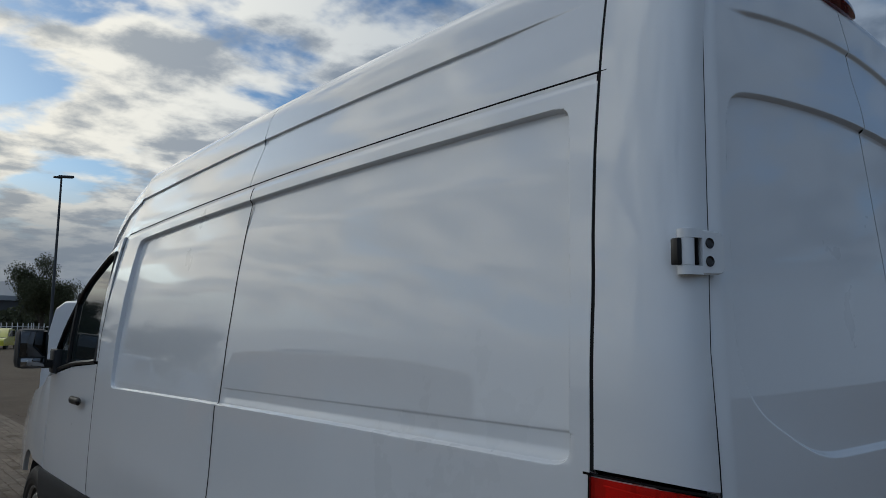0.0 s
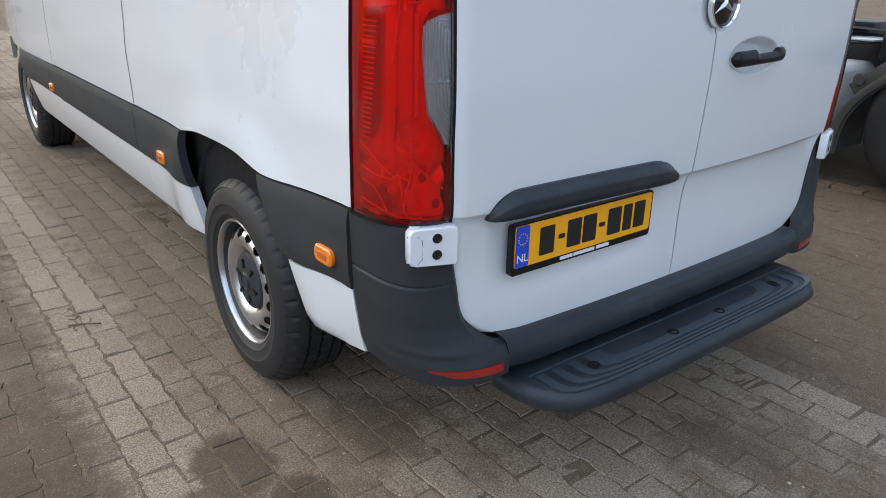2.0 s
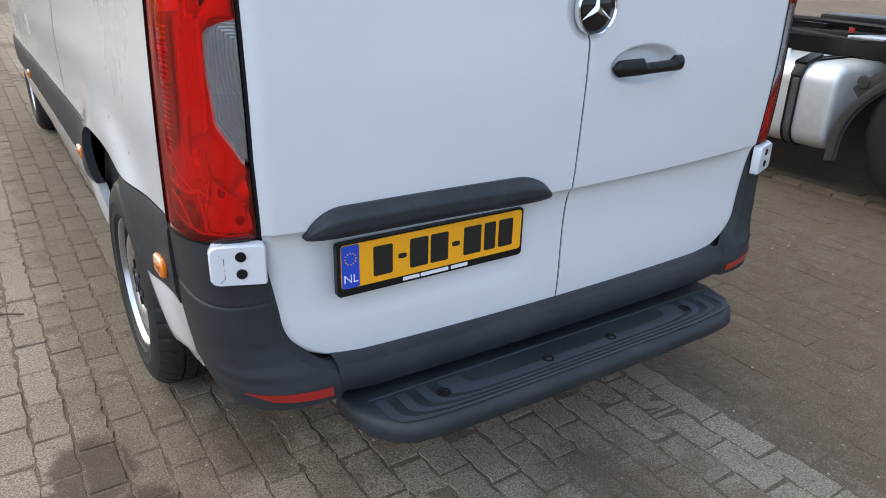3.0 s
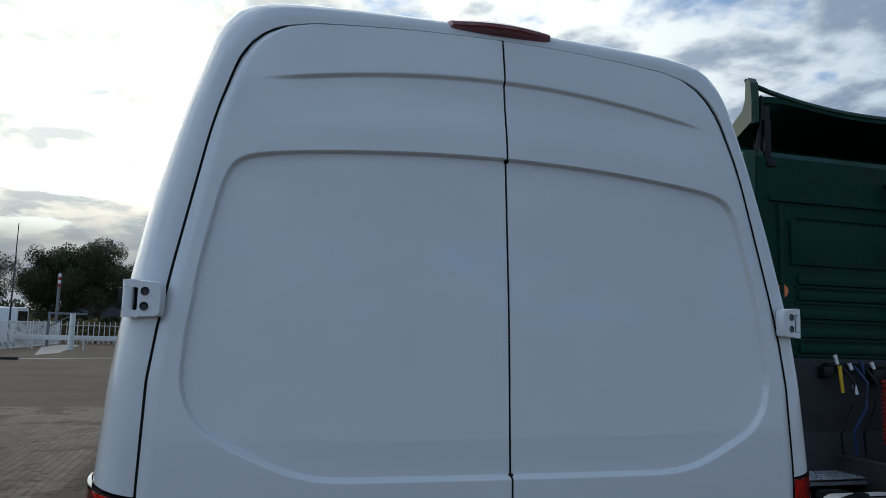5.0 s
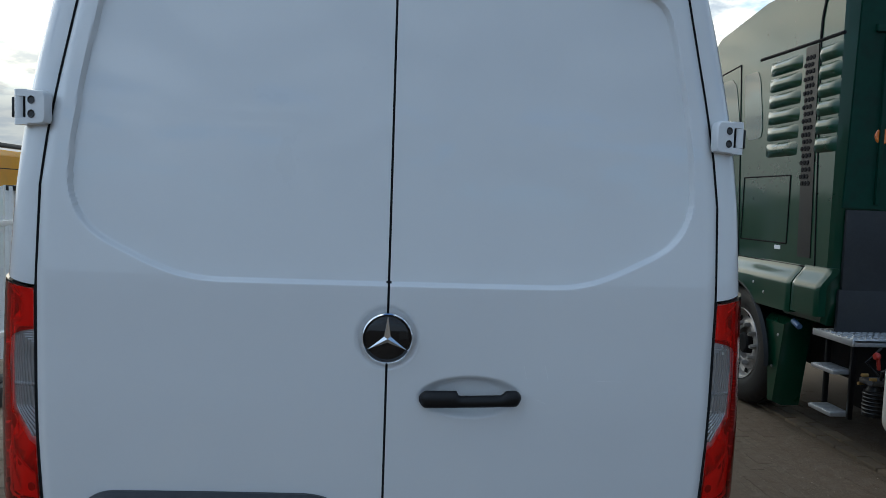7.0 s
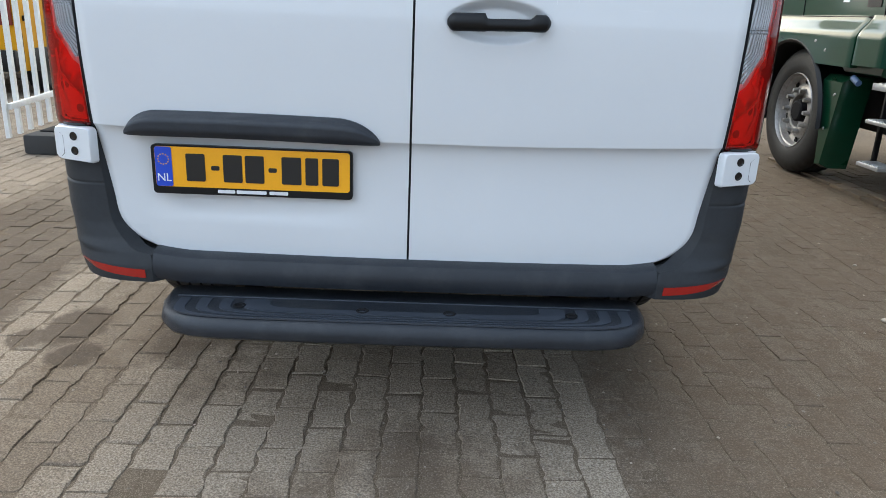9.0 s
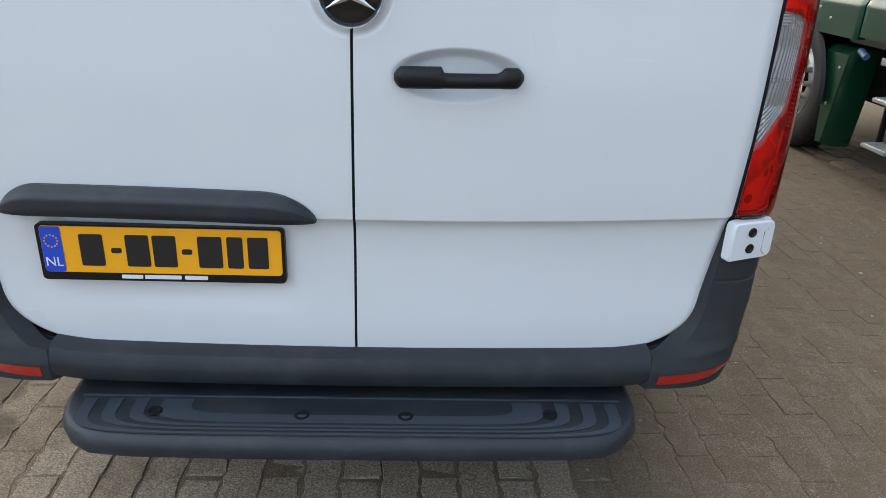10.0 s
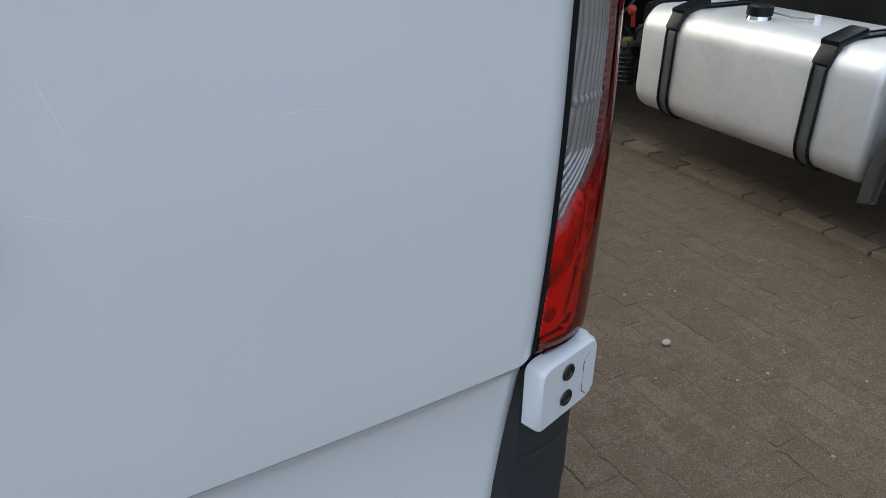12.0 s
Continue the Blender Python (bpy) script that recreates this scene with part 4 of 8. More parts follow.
# ---- rear bumper and step ----
def bumper_corner(sx):
    zs = np.concatenate([np.linspace(0.408, 0.60, 24), np.linspace(0.61, 0.64, 3), np.linspace(0.650, 0.690, 21), np.linspace(0.70, 0.815, 8)])
    xi = np.where(zs > 0.4835, door_edge(zs) + 0.0025, np.interp(zs, [0.40, 0.470, 0.484], [0.698, 0.700, 0.706]))
    yi = np.interp(zs, [0.40, 0.45, 0.488, 0.515, 0.56, 0.62, 0.82], [-0.046, -0.048, -0.034, -0.012, 0.003, 0.010, 0.024])
    xo = np.interp(zs, [0.40, 0.46, 0.60, 0.80], [0.938, 0.958, 0.977, 0.984])
    yo = np.full_like(zs, 0.230)
    I, O = np.stack([xi, zs], 1), np.stack([xo, zs], 1)
    A = corner_blend(I, O, yi, yo, n=24, p=3.2)
    A[:, :, 2] += np.linspace(0, 1, 24)[None, :] ** 1.3 * np.interp(zs, [0.408, 0.815], [0.016, 0.004])[:, None]
    cut = 0.005 * np.exp(-((zs - 0.668) / 0.0035) ** 2)[:, None] * np.linspace(0.2, 1, 24)[None, :]      # parting groove
    A[:, :, 0] -= cut
    A[:, :, 1] += cut
    A[:, :, 0] *= sx
    ob = Geo().shell(A, (-sx * 0.03, 0.03, 0)).out("bumper_corner", BLACKPLASTIC, van, "black moulded bumper corner", sharp=40)
    R = np.zeros((24, 5, 3))
    for i, u in enumerate(np.linspace(0, 1, 24)):
        for j, t in enumerate(np.linspace(0, 1, 5)):
            k = 0.4 + u * 11.5
            k0 = int(k)
            base = A[1 + int(j * 1.0), k0] * (1 - (k - k0)) + A[1 + int(j * 1.0), min(k0 + 1, 23)] * (k - k0)
            h = 0.024 * (1 - 0.45 * u ** 2)
            R[i, j] = base
            R[i, j, 2] = 0.420 + 0.026 * u + h * t
            R[i, j, 1] -= 0.002
            R[i, j, 0] += sx * 0.002 * u
    Geo().shell(R, (0, 0.01, 0)).out("reflector", RED_REFLECTOR, ob, "long red reflector")
    return ob


for sx in (-1, 1):
    bumper_corner(sx)
for sx in (-1, 1):
    A = np.array([[(sx * (float(door_edge(z)) - 0.006 + 0.10 * t), 0.004 + 0.030 * t, z) for t in np.linspace(0, 1, 4)] for z in np.linspace(0.4745, 0.64, 24)])
    A[:, 0, 1] = [float(door_y(abs(a[0, 0]), a[0, 2])) + 0.008 for a in A]
    A[:, 1, 1] = A[:, 0, 1] - 0.004
    Geo().shell(A, (0, 0.02, 0)).out("bumper_infill", BLACKPLASTIC, van, "black moulding beside the door corner")
g = Geo()
prof = [(0.03, 0.486), (-0.030, 0.486), (-0.048, 0.478), (-0.058, 0.455), (-0.060, 0.425), (-0.052, 0.408), (-0.02, 0.400), (0.03, 0.402)]
A = np.zeros((34, len(prof), 3))
for i, x in enumerate(np.linspace(-0.698, 0.698, 34)):
    for j, (y, z) in enumerate(prof):
        A[i, j] = (x, y + 0.018 * (x / 0.78) ** 2 * (y < 0), z + 0.016 * float(smooth01((abs(x) - 0.60) / 0.16)))
g.shell(A, (0, 0.02, 0)).out("bumper_bar", GREYPLASTIC, van, "dark grey bumper bar under the rear doors", sharp=30)


def step_outline(k=0.0):
    """Half-round cornered step, long side to the rear."""
    pts = [(-0.672 + k, 0.03), (-0.668 + k, -0.05), (-0.650 + k, -0.115), (-0.615 + k, -0.160), (-0.565 + k, -0.188 + k), (-0.48, -0.199 + k), (-0.2, -0.205 + k)]
    return pts + [(-x, y) for x, y in pts[::-1]]


g = Geo()
rings = [(0.030, 0.308), (0.006, 0.312), (-0.004, 0.320), (-0.008, 0.336), (-0.004, 0.354), (0.004, 0.365), (0.016, 0.371), (0.05, 0.3725)]
vs, fs = [], []
n = len(step_outline())
for k, z in rings:
    vs += [(x, y, z) for x, y in step_outline(k)]
for a in range(len(rings) - 1):
    fs += [(a * n + i, a * n + (i + 1) % n, (a + 1) * n + (i + 1) % n, (a + 1) * n + i) for i in range(n)]
fs += [tuple(range(n)), tuple(range((len(rings) - 1) * n, len(rings) * n))]
g.add(vs, fs)
step = g.out("rear_step", GREYPLASTIC, van, "dark grey plastic rear step with ribs", sharp=30)
g = Geo()
g.box((0, -0.052, 0.3745), (1.26, 0.006, 0.004), bevel=0.0015)
for sx in (-1, 1):
    for xo, d, wx, wy in ((0.618, 0.128, 0.028, 0.006), (0.562, 0.114, 0.030, 0.006), (0.502, 0.101, 0.030, 0.007), (0.440, 0.086, 0.070, 0.030)):
        A = np.zeros((40, 2, 3))
        for q, t in enumerate(np.linspace(0, math.pi / 2, 40)):
            for c in (0, 1):
                A[q, c] = (sx * (xo - wx * c) * math.cos(t) ** 0.32, -0.064 - (d - wy * c) * math.sin(t) ** 0.32, 0.3748)
        g.shell(A, (0, 0, -0.004))
g.out("rib", RIBPLASTIC, step, "moulded anti-slip ribs", sharp=30)
for x, y in ((-0.447, -0.112), (-0.115, -0.122), (0.120, -0.122), (0.455, -0.108)):
    g = Geo().lathe([(0.0175, 0.000), (0.0150, 0.0022), (0.0115, 0.0018), (0.0095, -0.001), (0.0, -0.001)], (x, y, 0.3750), n=14, axis="z")
    g.out("bolt_recess", SEAMBLACK, step, "dark bolt recess")
g = Geo()
for x in (-0.45, 0.45):
    g.box((x, 0.10, 0.335), (0.06, 0.36, 0.05), bevel=0.006)
g.box((0, 0.20, 0.40), (1.2, 0.05, 0.08), bevel=0.008)
g.out("step_bracket", DARKSTEEL, step, "dark steel brackets")
# smooth tail under the bumper
Geo().box((0, 0.10, 0.44), (1.36, 0.10, 0.07), bevel=0.01).out("cross_member", DARKSTEEL, van, "dark cross member under the doors")


# ---- flank cladding, sills, wheel arches, lower body ----
ARCH_R, HUB_R, HUB_F, HUB_Z = 0.415, 0.973, 5.027, 0.353


def arch_z(y, hub):
    d = ARCH_R ** 2 - (y - hub) ** 2
    return HUB_Z + 0.045 + math.sqrt(d) if d > 0 else -1


def strip(sx, y0, y1, zlo, zhi, mat, name, label, proud, slope=(0, 0)):
    """Cladding between two edges; slope slants its ends from bottom to top."""
    n, m = max(8, int((y1 - y0) / 0.05)), 9
    A = np.zeros((n, m, 3))
    for i, u in enumerate(np.linspace(0, 1, n)):
        for j, t in enumerate(np.linspace(0, 1, m)):
            y = (y0 + slope[0] * t) * (1 - u) + (y1 + slope[1] * t) * u
            lo, hi = zlo(y), zhi(y)
            z = lo + (hi - lo) * t
            x = float(side_x(y, z)) + proud * min(1, 4 * min(t, 1 - t) + 0.35) if proud else float(side_x(y, z)) - 0.012 * (1 - t) ** 2
            A[i, j] = (sx * x, y, z)
    return Geo().shell(A, (-sx * 0.03, 0, 0)).out(name, mat, van, label, sharp=40)


def clad_top(y):
    return float(low_rear(np.array(y))) - 0.006 if y < 1.95 else 0.792 - 0.008 * (y - 1.95)


def side_marker(sx, y, z):
    g = Geo()
    o = rounded(0.090, 0.046, 0.017)
    x = float(side_x(y, z)) + 0.010
    n = len(o)
    vs = []
    for d, k in ((0.0, 1.0), (0.008, 1.0), (0.013, 0.86)):
        vs += [(sx * (x + d), y + p * k, z + q * k) for p, q in o]
    fs = [(a * n + i, a * n + (i + 1) % n, (a + 1) * n + (i + 1) % n, (a + 1) * n + i) for a in range(2) for i in range(n)] + [tuple(range(2 * n, 3 * n))]
    mk = part("side_marker", vs, fs, AMBER, van, "small amber side marker lamp", sharp=35)
    Geo().box((sx * (x + 0.0135), y, z), (0.002, 0.045, 0.016), bevel=0.0008).out("insert", make_mat("amber_dark", (0.42, 0.10, 0.01), 0.2), mk)


for sx in (-1, 1):
    strip(sx, 0.236, 0.62, lambda y: 0.606 - 0.06 * max(0, y - 0.3), lambda y: clad_top(y), BLACKPLASTIC, "cladding", "black cladding behind the rear wheel", 0.010, (0, 0.085))
    strip(sx, 1.335, 1.948, lambda y: 0.598, lambda y: clad_top(y), BLACKPLASTIC, "cladding", "black cladding along the flank", 0.012, (0.03, 0))
    strip(sx, 1.953, 3.60, lambda y: 0.598 + 0.004 * (y - 1.95), lambda y: clad_top(y), BLACKPLASTIC, "cladding", "black cladding along the flank", 0.012)
    strip(sx, 3.605, 4.52, lambda y: 0.604 - 0.03 * max(0, y - 4.1), lambda y: clad_top(y), BLACKPLASTIC, "cladding", "black cladding on the cab door", 0.012, (0, 0.04))
    strip(sx, 0.238, 0.500, lambda y: 0.418 - 0.19 * max(0, y - 0.24), lambda y: 0.610 - 0.09 * max(0, y - 0.24), WHITE, "sill", "white lower corner panel", 0, (0, 0.060))
    strip(sx, 1.330, 1.900, lambda y: 0.402, lambda y: 0.594, WHITE, "sill", "white sill panel", 0, (0.015, 0.03))
    strip(sx, 1.905, 3.40, lambda y: 0.402, lambda y: 0.594, WHITE, "sill", "white sill panel", 0, (0.03, 0.05))
    strip(sx, 3.405, 4.28, lambda y: 0.402, lambda y: 0.600, WHITE, "sill", "white sill panel", 0, (0.05, 0.14))
    for y, z in ((0.343, 0.667), (1.623, 0.648), (3.58, 0.648)):
        side_marker(sx, y, z)
    # inner wheel housing and arch lip
    for hub, rr in ((HUB_R, 0.44), (HUB_F, 0.43)):
        A = np.zeros((25, 6, 3))
        for i, a in enumerate(np.linspace(2, 178, 25)):
            for j, x in enumerate((0.955 if hub < 3 else 0.86, 0.93 if hub < 3 else 0.84, 0.80, 0.72, 0.64, 0.58)):
                r = rr - 0.01 * j
                zc = HUB_Z + 0.045
                A[i, j] = (sx * x, hub + r * math.cos(radians(a)), zc + r * math.sin(radians(a)) * (1.0 if hub > 3 else 1.0))
        Geo().grid(A).out("wheel_housing", BLACKPLASTIC, van, "black wheel housing")

g = Geo()
g.box((0, 2.9, 0.46), (1.62, 5.6, 0.12), bevel=0.02)
g.box((0, 3.2, 0.36), (0.9, 3.4, 0.10), bevel=0.02)
g.box((0, HUB_R, 0.34), (1.4, 0.10, 0.10), bevel=0.03)
g.out("underbody", DARKSTEEL, van, "dark underbody and axle")


# ---- wheels ----
def wheel(sx, y, name="wheel", label="steel wheel with round vent holes and black hub cap"):
    x0 = 0.972 if y < 3 else 0.905              # outer face of the tyre
    c = (sx * x0, y, HUB_Z)
    hub = Geo()
    # rim: barrel, dished face, hub seat
    prof = [(0.204, -0.022), (0.206, -0.010), (0.210, -0.004), (0.2155, -0.003), (0.219, -0.008), (0.217, -0.016)]
    rim = hub.lathe(prof, c, n=72, sign=sx).out("wheel", STEELRIM, van, label, sharp=35)
    Geo().lathe([(0.205, -0.20), (0.198, -0.12), (0.190, -0.075), (0.193, -0.050), (0.200, -0.030), (0.2045, -0.020)], c, n=72, sign=sx).out("rim_well", RIMWELL, rim, "dark grey rim well", sharp=35)
    # face with holes: a ring of webs between two rings
    g = Geo()
    nh = 16
    seg = nh * 14
    th = np.arange(seg) * 2 * math.pi / seg
    rad = [0.192, 0.188, 0.184, 0.180, 0.176, 0.172, 0.168, 0.164, 0.160, 0.156, 0.152, 0.147, 0.141, 0.134, 0.126, 0.116, 0.108, 0.100]
    off = [-0.060, -0.050, -0.042, -0.036, -0.031, -0.027, -0.0235, -0.0205, -0.018, -0.0162, -0.015, -0.0142, -0.0142, -0.0155, -0.0185, -0.024, -0.031, -0.038]
    A = np.zeros((len(rad), seg, 3))
    for i, (r, o) in enumerate(zip(rad, off)):
        A[i] = np.stack([np.full(seg, c[0] + sx * o), c[1] + r * np.cos(th), c[2] + r * np.sin(th)], 1)
    vs = A.reshape(-1, 3).tolist()
    fs = []
    for i in range(len(rad) - 1):
        for k in range(seg):
            rc, tc = (rad[i] + rad[i + 1]) / 2, ((k % 14) + 0.5 - 7) / 14 * 2 * math.pi / nh * 0.17
            if math.hypot((rc - 0.1695) / 0.0165, tc / 0.0190) > 1:
                fs.append((i * seg + k, i * seg + (k + 1) % seg, (i + 1) * seg + (k + 1) % seg, (i + 1) * seg + k))
    g.add(vs, fs)
    g.out("rim_face", STEELRIM, rim, "silver rim face with vent holes", sharp=50)
    Geo().lathe([(0.0, -0.09), (0.19, -0.09), (0.19, -0.2)], c, n=32, sign=sx).out("brake_drum", DARKSTEEL, rim, "dark brake behind the rim")
    cap = Geo().lathe([(0.0, -0.012), (0.030, -0.012), (0.034, -0.016), (0.078, -0.019), (0.094, -0.024), (0.101, -0.038)], c, n=40, sign=sx).out("hub_cap", BLACKPLASTIC, rim, "black hub cap", sharp=30)
    g = Geo()
    for k in range(6):
        t = radians(60 * k + 15)
        g.box((c[0] - sx * 0.017, c[1] + 0.062 * math.cos(t), c[2] + 0.062 * math.sin(t)), (0.010, 0.03, 0.012), rot=(math.degrees(t), 0, 0), bevel=0.002)
    g.lathe([(0.024, -0.012), (0.026, -0.009), (0.028, -0.012)], c, n=24, sign=sx)
    g.out("cap_relief", HANDLEBLACK, cap, "raised ribs on the cap")
    # tyre
    seg = 280
    prof = [(0.212, -0.012), (0.222, -0.002), (0.232, 0.003), (0.234, 0.006), (0.250, 0.008), (0.268, 0.010), (0.270, 0.012), (0.288, 0.010), (0.306, 0.006), (0.322, -0.002), (0.324, 0.000), (0.336, -0.010), (0.345, -0.022), (0.351, -0.036)]
    for gx in (0.068, 0.112, 0.156, 0.196):
        prof += [(0.3555, -gx + 0.008), (0.3555, -gx + 0.005), (0.3435, -gx + 0.0042), (0.3435, -gx - 0.0042), (0.3555, -gx - 0.0055)]
    prof += [(0.351, -0.212), (0.340, -0.226), (0.310, -0.238), (0.25, -0.238), (0.212, -0.225)]
    A = np.zeros((len(prof), seg, 3))
    th = np.arange(seg) * 2 * math.pi / seg
    k = np.arange(seg)
    for i, (r, o) in enumerate(prof):
        rr = np.full(seg, r)
        if 0.330 < r < 0.353 and (-0.05 < o < -0.008 or o < -0.2):
            rr = rr - 0.0065 * ((k % 7) == 0)
        if r > 0.354:
            rr = rr - 0.0060 * ((k % 7) == (2 if o > -0.1 else 5))
        A[i] = np.stack([np.full(seg, c[0] + sx * o), c[1] + rr * np.cos(th), c[2] + np.maximum(rr * np.sin(th), -0.3525)], 1)
    Geo().grid(A, closed=True).out("tyre", RUBBER, rim, "black road tyre with block tread", sharp=45)
    return rim


for sx in (-1, 1):
    wheel(sx, HUB_R)
    wheel(sx, HUB_F)


# ---- cab: doors, windows, wings, bonnet, screen ----
def belt(y):
    return float(np.interp(y, [3.47, 4.0, 4.55], [1.475, 1.44, 1.36]))


def cab_side(sx):
    # door skin below the window
    ys = np.linspace(3.509, 4.50, 34)
    ts = np.linspace(0, 1, 26)
    A = np.zeros((34, 26, 3))
    for i, y in enumerate(ys):
        for j, t in enumerate(ts):
            z = 0.795 - 0.008 * (y - 1.95) + t * (belt(y) - 0.795)
            A[i, j] = (sx * (float(side_x(y, z)) - 0.004 * math.sin(math.pi * t)), y, z)
    door = Geo().shell(A, (-sx * 0.03, 0, 0)).out("cab_door", WHITE, van, "white cab door with black handle", sharp=40)
    # window frame pillar behind the glass
    A = np.zeros((6, 20, 3))
    for i, u in enumerate(np.linspace(0, 1, 6)):
        for j, t in enumerate(np.linspace(0, 1, 20)):
            z = 1.475 + t * (2.155 - 1.475)
            y = 3.509 + u * 0.060 - 0.0 * t
            A[i, j] = (sx * (float(side_x(y, z)) - 0.002), y, z)
    Geo().shell(A, (-sx * 0.03, 0, 0)).out("window_pillar", WHITE, door, "white pillar")
    # glass
    n, m = 22, 14
    A = np.zeros((n, m, 3))
    for i, y in enumerate(np.linspace(3.565, 4.40, n)):
        lo, hi = belt(y) + 0.012, max(belt(y) + 0.02, cab_line_top(y + 0.03) - 0.075)
        for j, t in enumerate(np.linspace(0, 1, m)):
            z = lo + t * (hi - lo)
            A[i, j] = (sx * (float(side_x(y, z)) - 0.012), y, z)
    Geo().shell(A, (-sx * 0.01, 0, 0)).out("side_window", DARKGLASS, door, "dark side window")
    g = Geo()
    rim = [(y, belt(y) + 0.004) for y in np.linspace(3.56, 4.43, 14)] + [(y, cab_line_top(y + 0.03) - 0.066) for y in np.linspace(4.40, 3.56, 16)]
    g.tube([(sx * (float(side_x(y, z)) - 0.004), y, z) for y, z in rim + rim[:1]], 0.013, 6)
    g.tube([(sx * (float(side_x(4.12, z)) - 0.006), 4.12 - 0.02 * (z - 1.4), z) for z in np.linspace(1.43, 1.86, 6)], 0.014, 6)
    g.out("window_seal", HANDLEBLACK, door, "black window seal")
    g = Geo()
    A = np.zeros((18, 12, 3))
    for i, u in enumerate(np.linspace(0, 1, 18)):
        e = min(1, min(u, 1 - u) / 0.12) ** 0.5
        for j in range(12):
            t = 2 * math.pi * j / 12
            y = 3.66 + u * 0.20
            A[i, j] = (sx * (float(side_x(y, 1.25)) + 0.028 + 0.014 * e * math.cos(t)), y, 1.25 + 0.022 * max(e, .15) * math.sin(t))
    g.grid(A, closed=True).out("door_handle", HANDLEBLACK, door, "black door handle")
    # roof side and pillar above the window
    A = np.zeros((30, 6, 3))
    for i, y in enumerate(np.linspace(3.509, 4.62, 30)):
        hi = cab_line_top(y)
        for j, t in enumerate(np.linspace(0, 1, 6)):
            z = hi - 0.075 * (1 - t)
            A[i, j] = (sx * (float(side_x(y, z)) - 0.006 - 0.02 * t), y, z)
    Geo().shell(A, (-sx * 0.04, 0, 0)).out("roof_pillar", WHITE, van, "white windscreen pillar", sharp=40)
    # front wing with wheel arch
    n, m = 44, 18
    A = np.zeros((n, m, 3))
    for i, y in enumerate(np.linspace(4.505, 5.95, n)):
        lo = max(arch_z(y, HUB_F), 0.62 if y > 5.1 else 0.78)
        hi = min(belt(4.55), cab_line_top(y) - 0.01) if y > 4.5 else belt(y)
        for j, t in enumerate(np.linspace(0, 1, m)):
            z = lo + t * (hi - lo)
            A[i, j] = (sx * (float(side_x(y, z)) - 0.03 * t ** 3), y, z)
    Geo().shell(A, (-sx * 0.03, 0, 0)).out("front_wing", WHITE, van, "white front wing over the wheel", sharp=40)
    # mirror
    g = Geo()
    g.box((sx * 1.105, 4.42, 1.520), (0.180, 0.120, 0.245), bevel=0.045)
    mir = g.out("door_mirror", BLACKPLASTIC, van, "large black door mirror on an arm")
    Geo().box((sx * 1.105, 4.363, 1.548), (0.145, 0.012, 0.155), bevel=0.004).out("mirror_glass", make_mat("mirror", (0.10, 0.105, 0.115), 0.03, metal=1.0, var=0.01), mir, "mirror glass")
    Geo().box((sx * 1.105, 4.362, 1.437), (0.13, 0.012, 0.05), bevel=0.004).out("wide_mirror_glass", make_mat("mirror_low", (0.35, 0.36, 0.38), 0.05, metal=1.0, var=0.01), mir, "wide-angle mirror glass")
    Geo().box((sx * 1.00, 4.44, 1.425), (0.16, 0.08, 0.055), bevel=0.02).box((sx * 0.955, 4.45, 1.44), (0.05, 0.22, 0.15), rot=(0, 0, 6 * sx), bevel=0.015).out("mirror_arm", BLACKPLASTIC, mir, "black mirror arm")


for sx in (-1, 1):
    cab_side(sx)


def across(y0, y1, n, zf, name, mat, label, inset=0.03):
    A = np.zeros((n, 21, 3))
    for i, y in enumerate(np.linspace(y0, y1, n)):
        z = zf(y)
        w = float(side_x(y, min(z, 2.2))) - inset
        for j, s in enumerate(np.linspace(-1, 1, 21)):
            A[i, j] = (s * w, y + 0.10 * (1 - s * s) * smooth01((y - 4.2) / 0.5), z + 0.06 * (1 - s ** 4))
    Geo().shell(A, (0, 0, -0.03)).out(name, mat, van, label, sharp=40)


across(3.98, 4.70, 12, lambda y: cab_line_top(y) - 0.06, "windscreen", DARKGLASS, "dark windscreen")
across(4.72, 5.95, 16, lambda y: cab_line_top(y) - 0.05, "bonnet", WHITE, "white bonnet")
g = Geo()
A = np.zeros((12, 21, 3))
for i, t in enumerate(np.linspace(0, 1, 12)):
    for j, s in enumerate(np.linspace(-1, 1, 21)):
        A[i, j] = (s * (0.70 + 0.06 * t), 5.90 + 0.14 * (1 - s * s) + 0.06 * math.sin(math.pi * t), 0.30 + t * 0.58)
g.shell(A, (0, -0.04, 0)).out("front_bumper", BLACKPLASTIC, van, "black front bumper")


# ---- the green tractor unit beside the van ----
DARKGREEN = make_mat("dark_green_wall", (0.005, 0.034, 0.022), 0.5, spec=0.15, var=0.25, scales=(2, 20), dirt=(0.012, 0.014, 0.012), dirt_amount=0.6)
GREEN = make_mat("green_paint", (0.0025, 0.036, 0.017), 0.30, coat=0.7, var=0.10, scales=(1.5, 12), dirt=(0.012, 0.03, 0.018), dirt_amount=0.10, spec=0.2, coat_rough=0.08)
ALU = make_mat("brushed_aluminium", (0.78, 0.76, 0.73), 0.42, metal=0.45, var=0.07, scales=(1.5, 30), dirt=(0.42, 0.40, 0.37), dirt_amount=0.4, bump=0.08, bump_scale=250)
TREAD = make_mat("tread_plate", (0.62, 0.64, 0.67), 0.34, metal=0.85, var=0.12, scales=(6, 80))
STRAP = make_mat("steel_strap", (0.20, 0.21, 0.21), 0.42, metal=0.8, var=0.2, scales=(5, 40))
HOSEYELLOW = make_mat("yellow_fitting", (0.60, 0.38, 0.02), 0.4, var=0.15)
HOSEBLUE = make_mat("blue_hose", (0.01, 0.03, 0.10), 0.4, var=0.15)
REDCOIL = make_mat("red_hose", (0.30, 0.018, 0.011), 0.4, var=0.2)
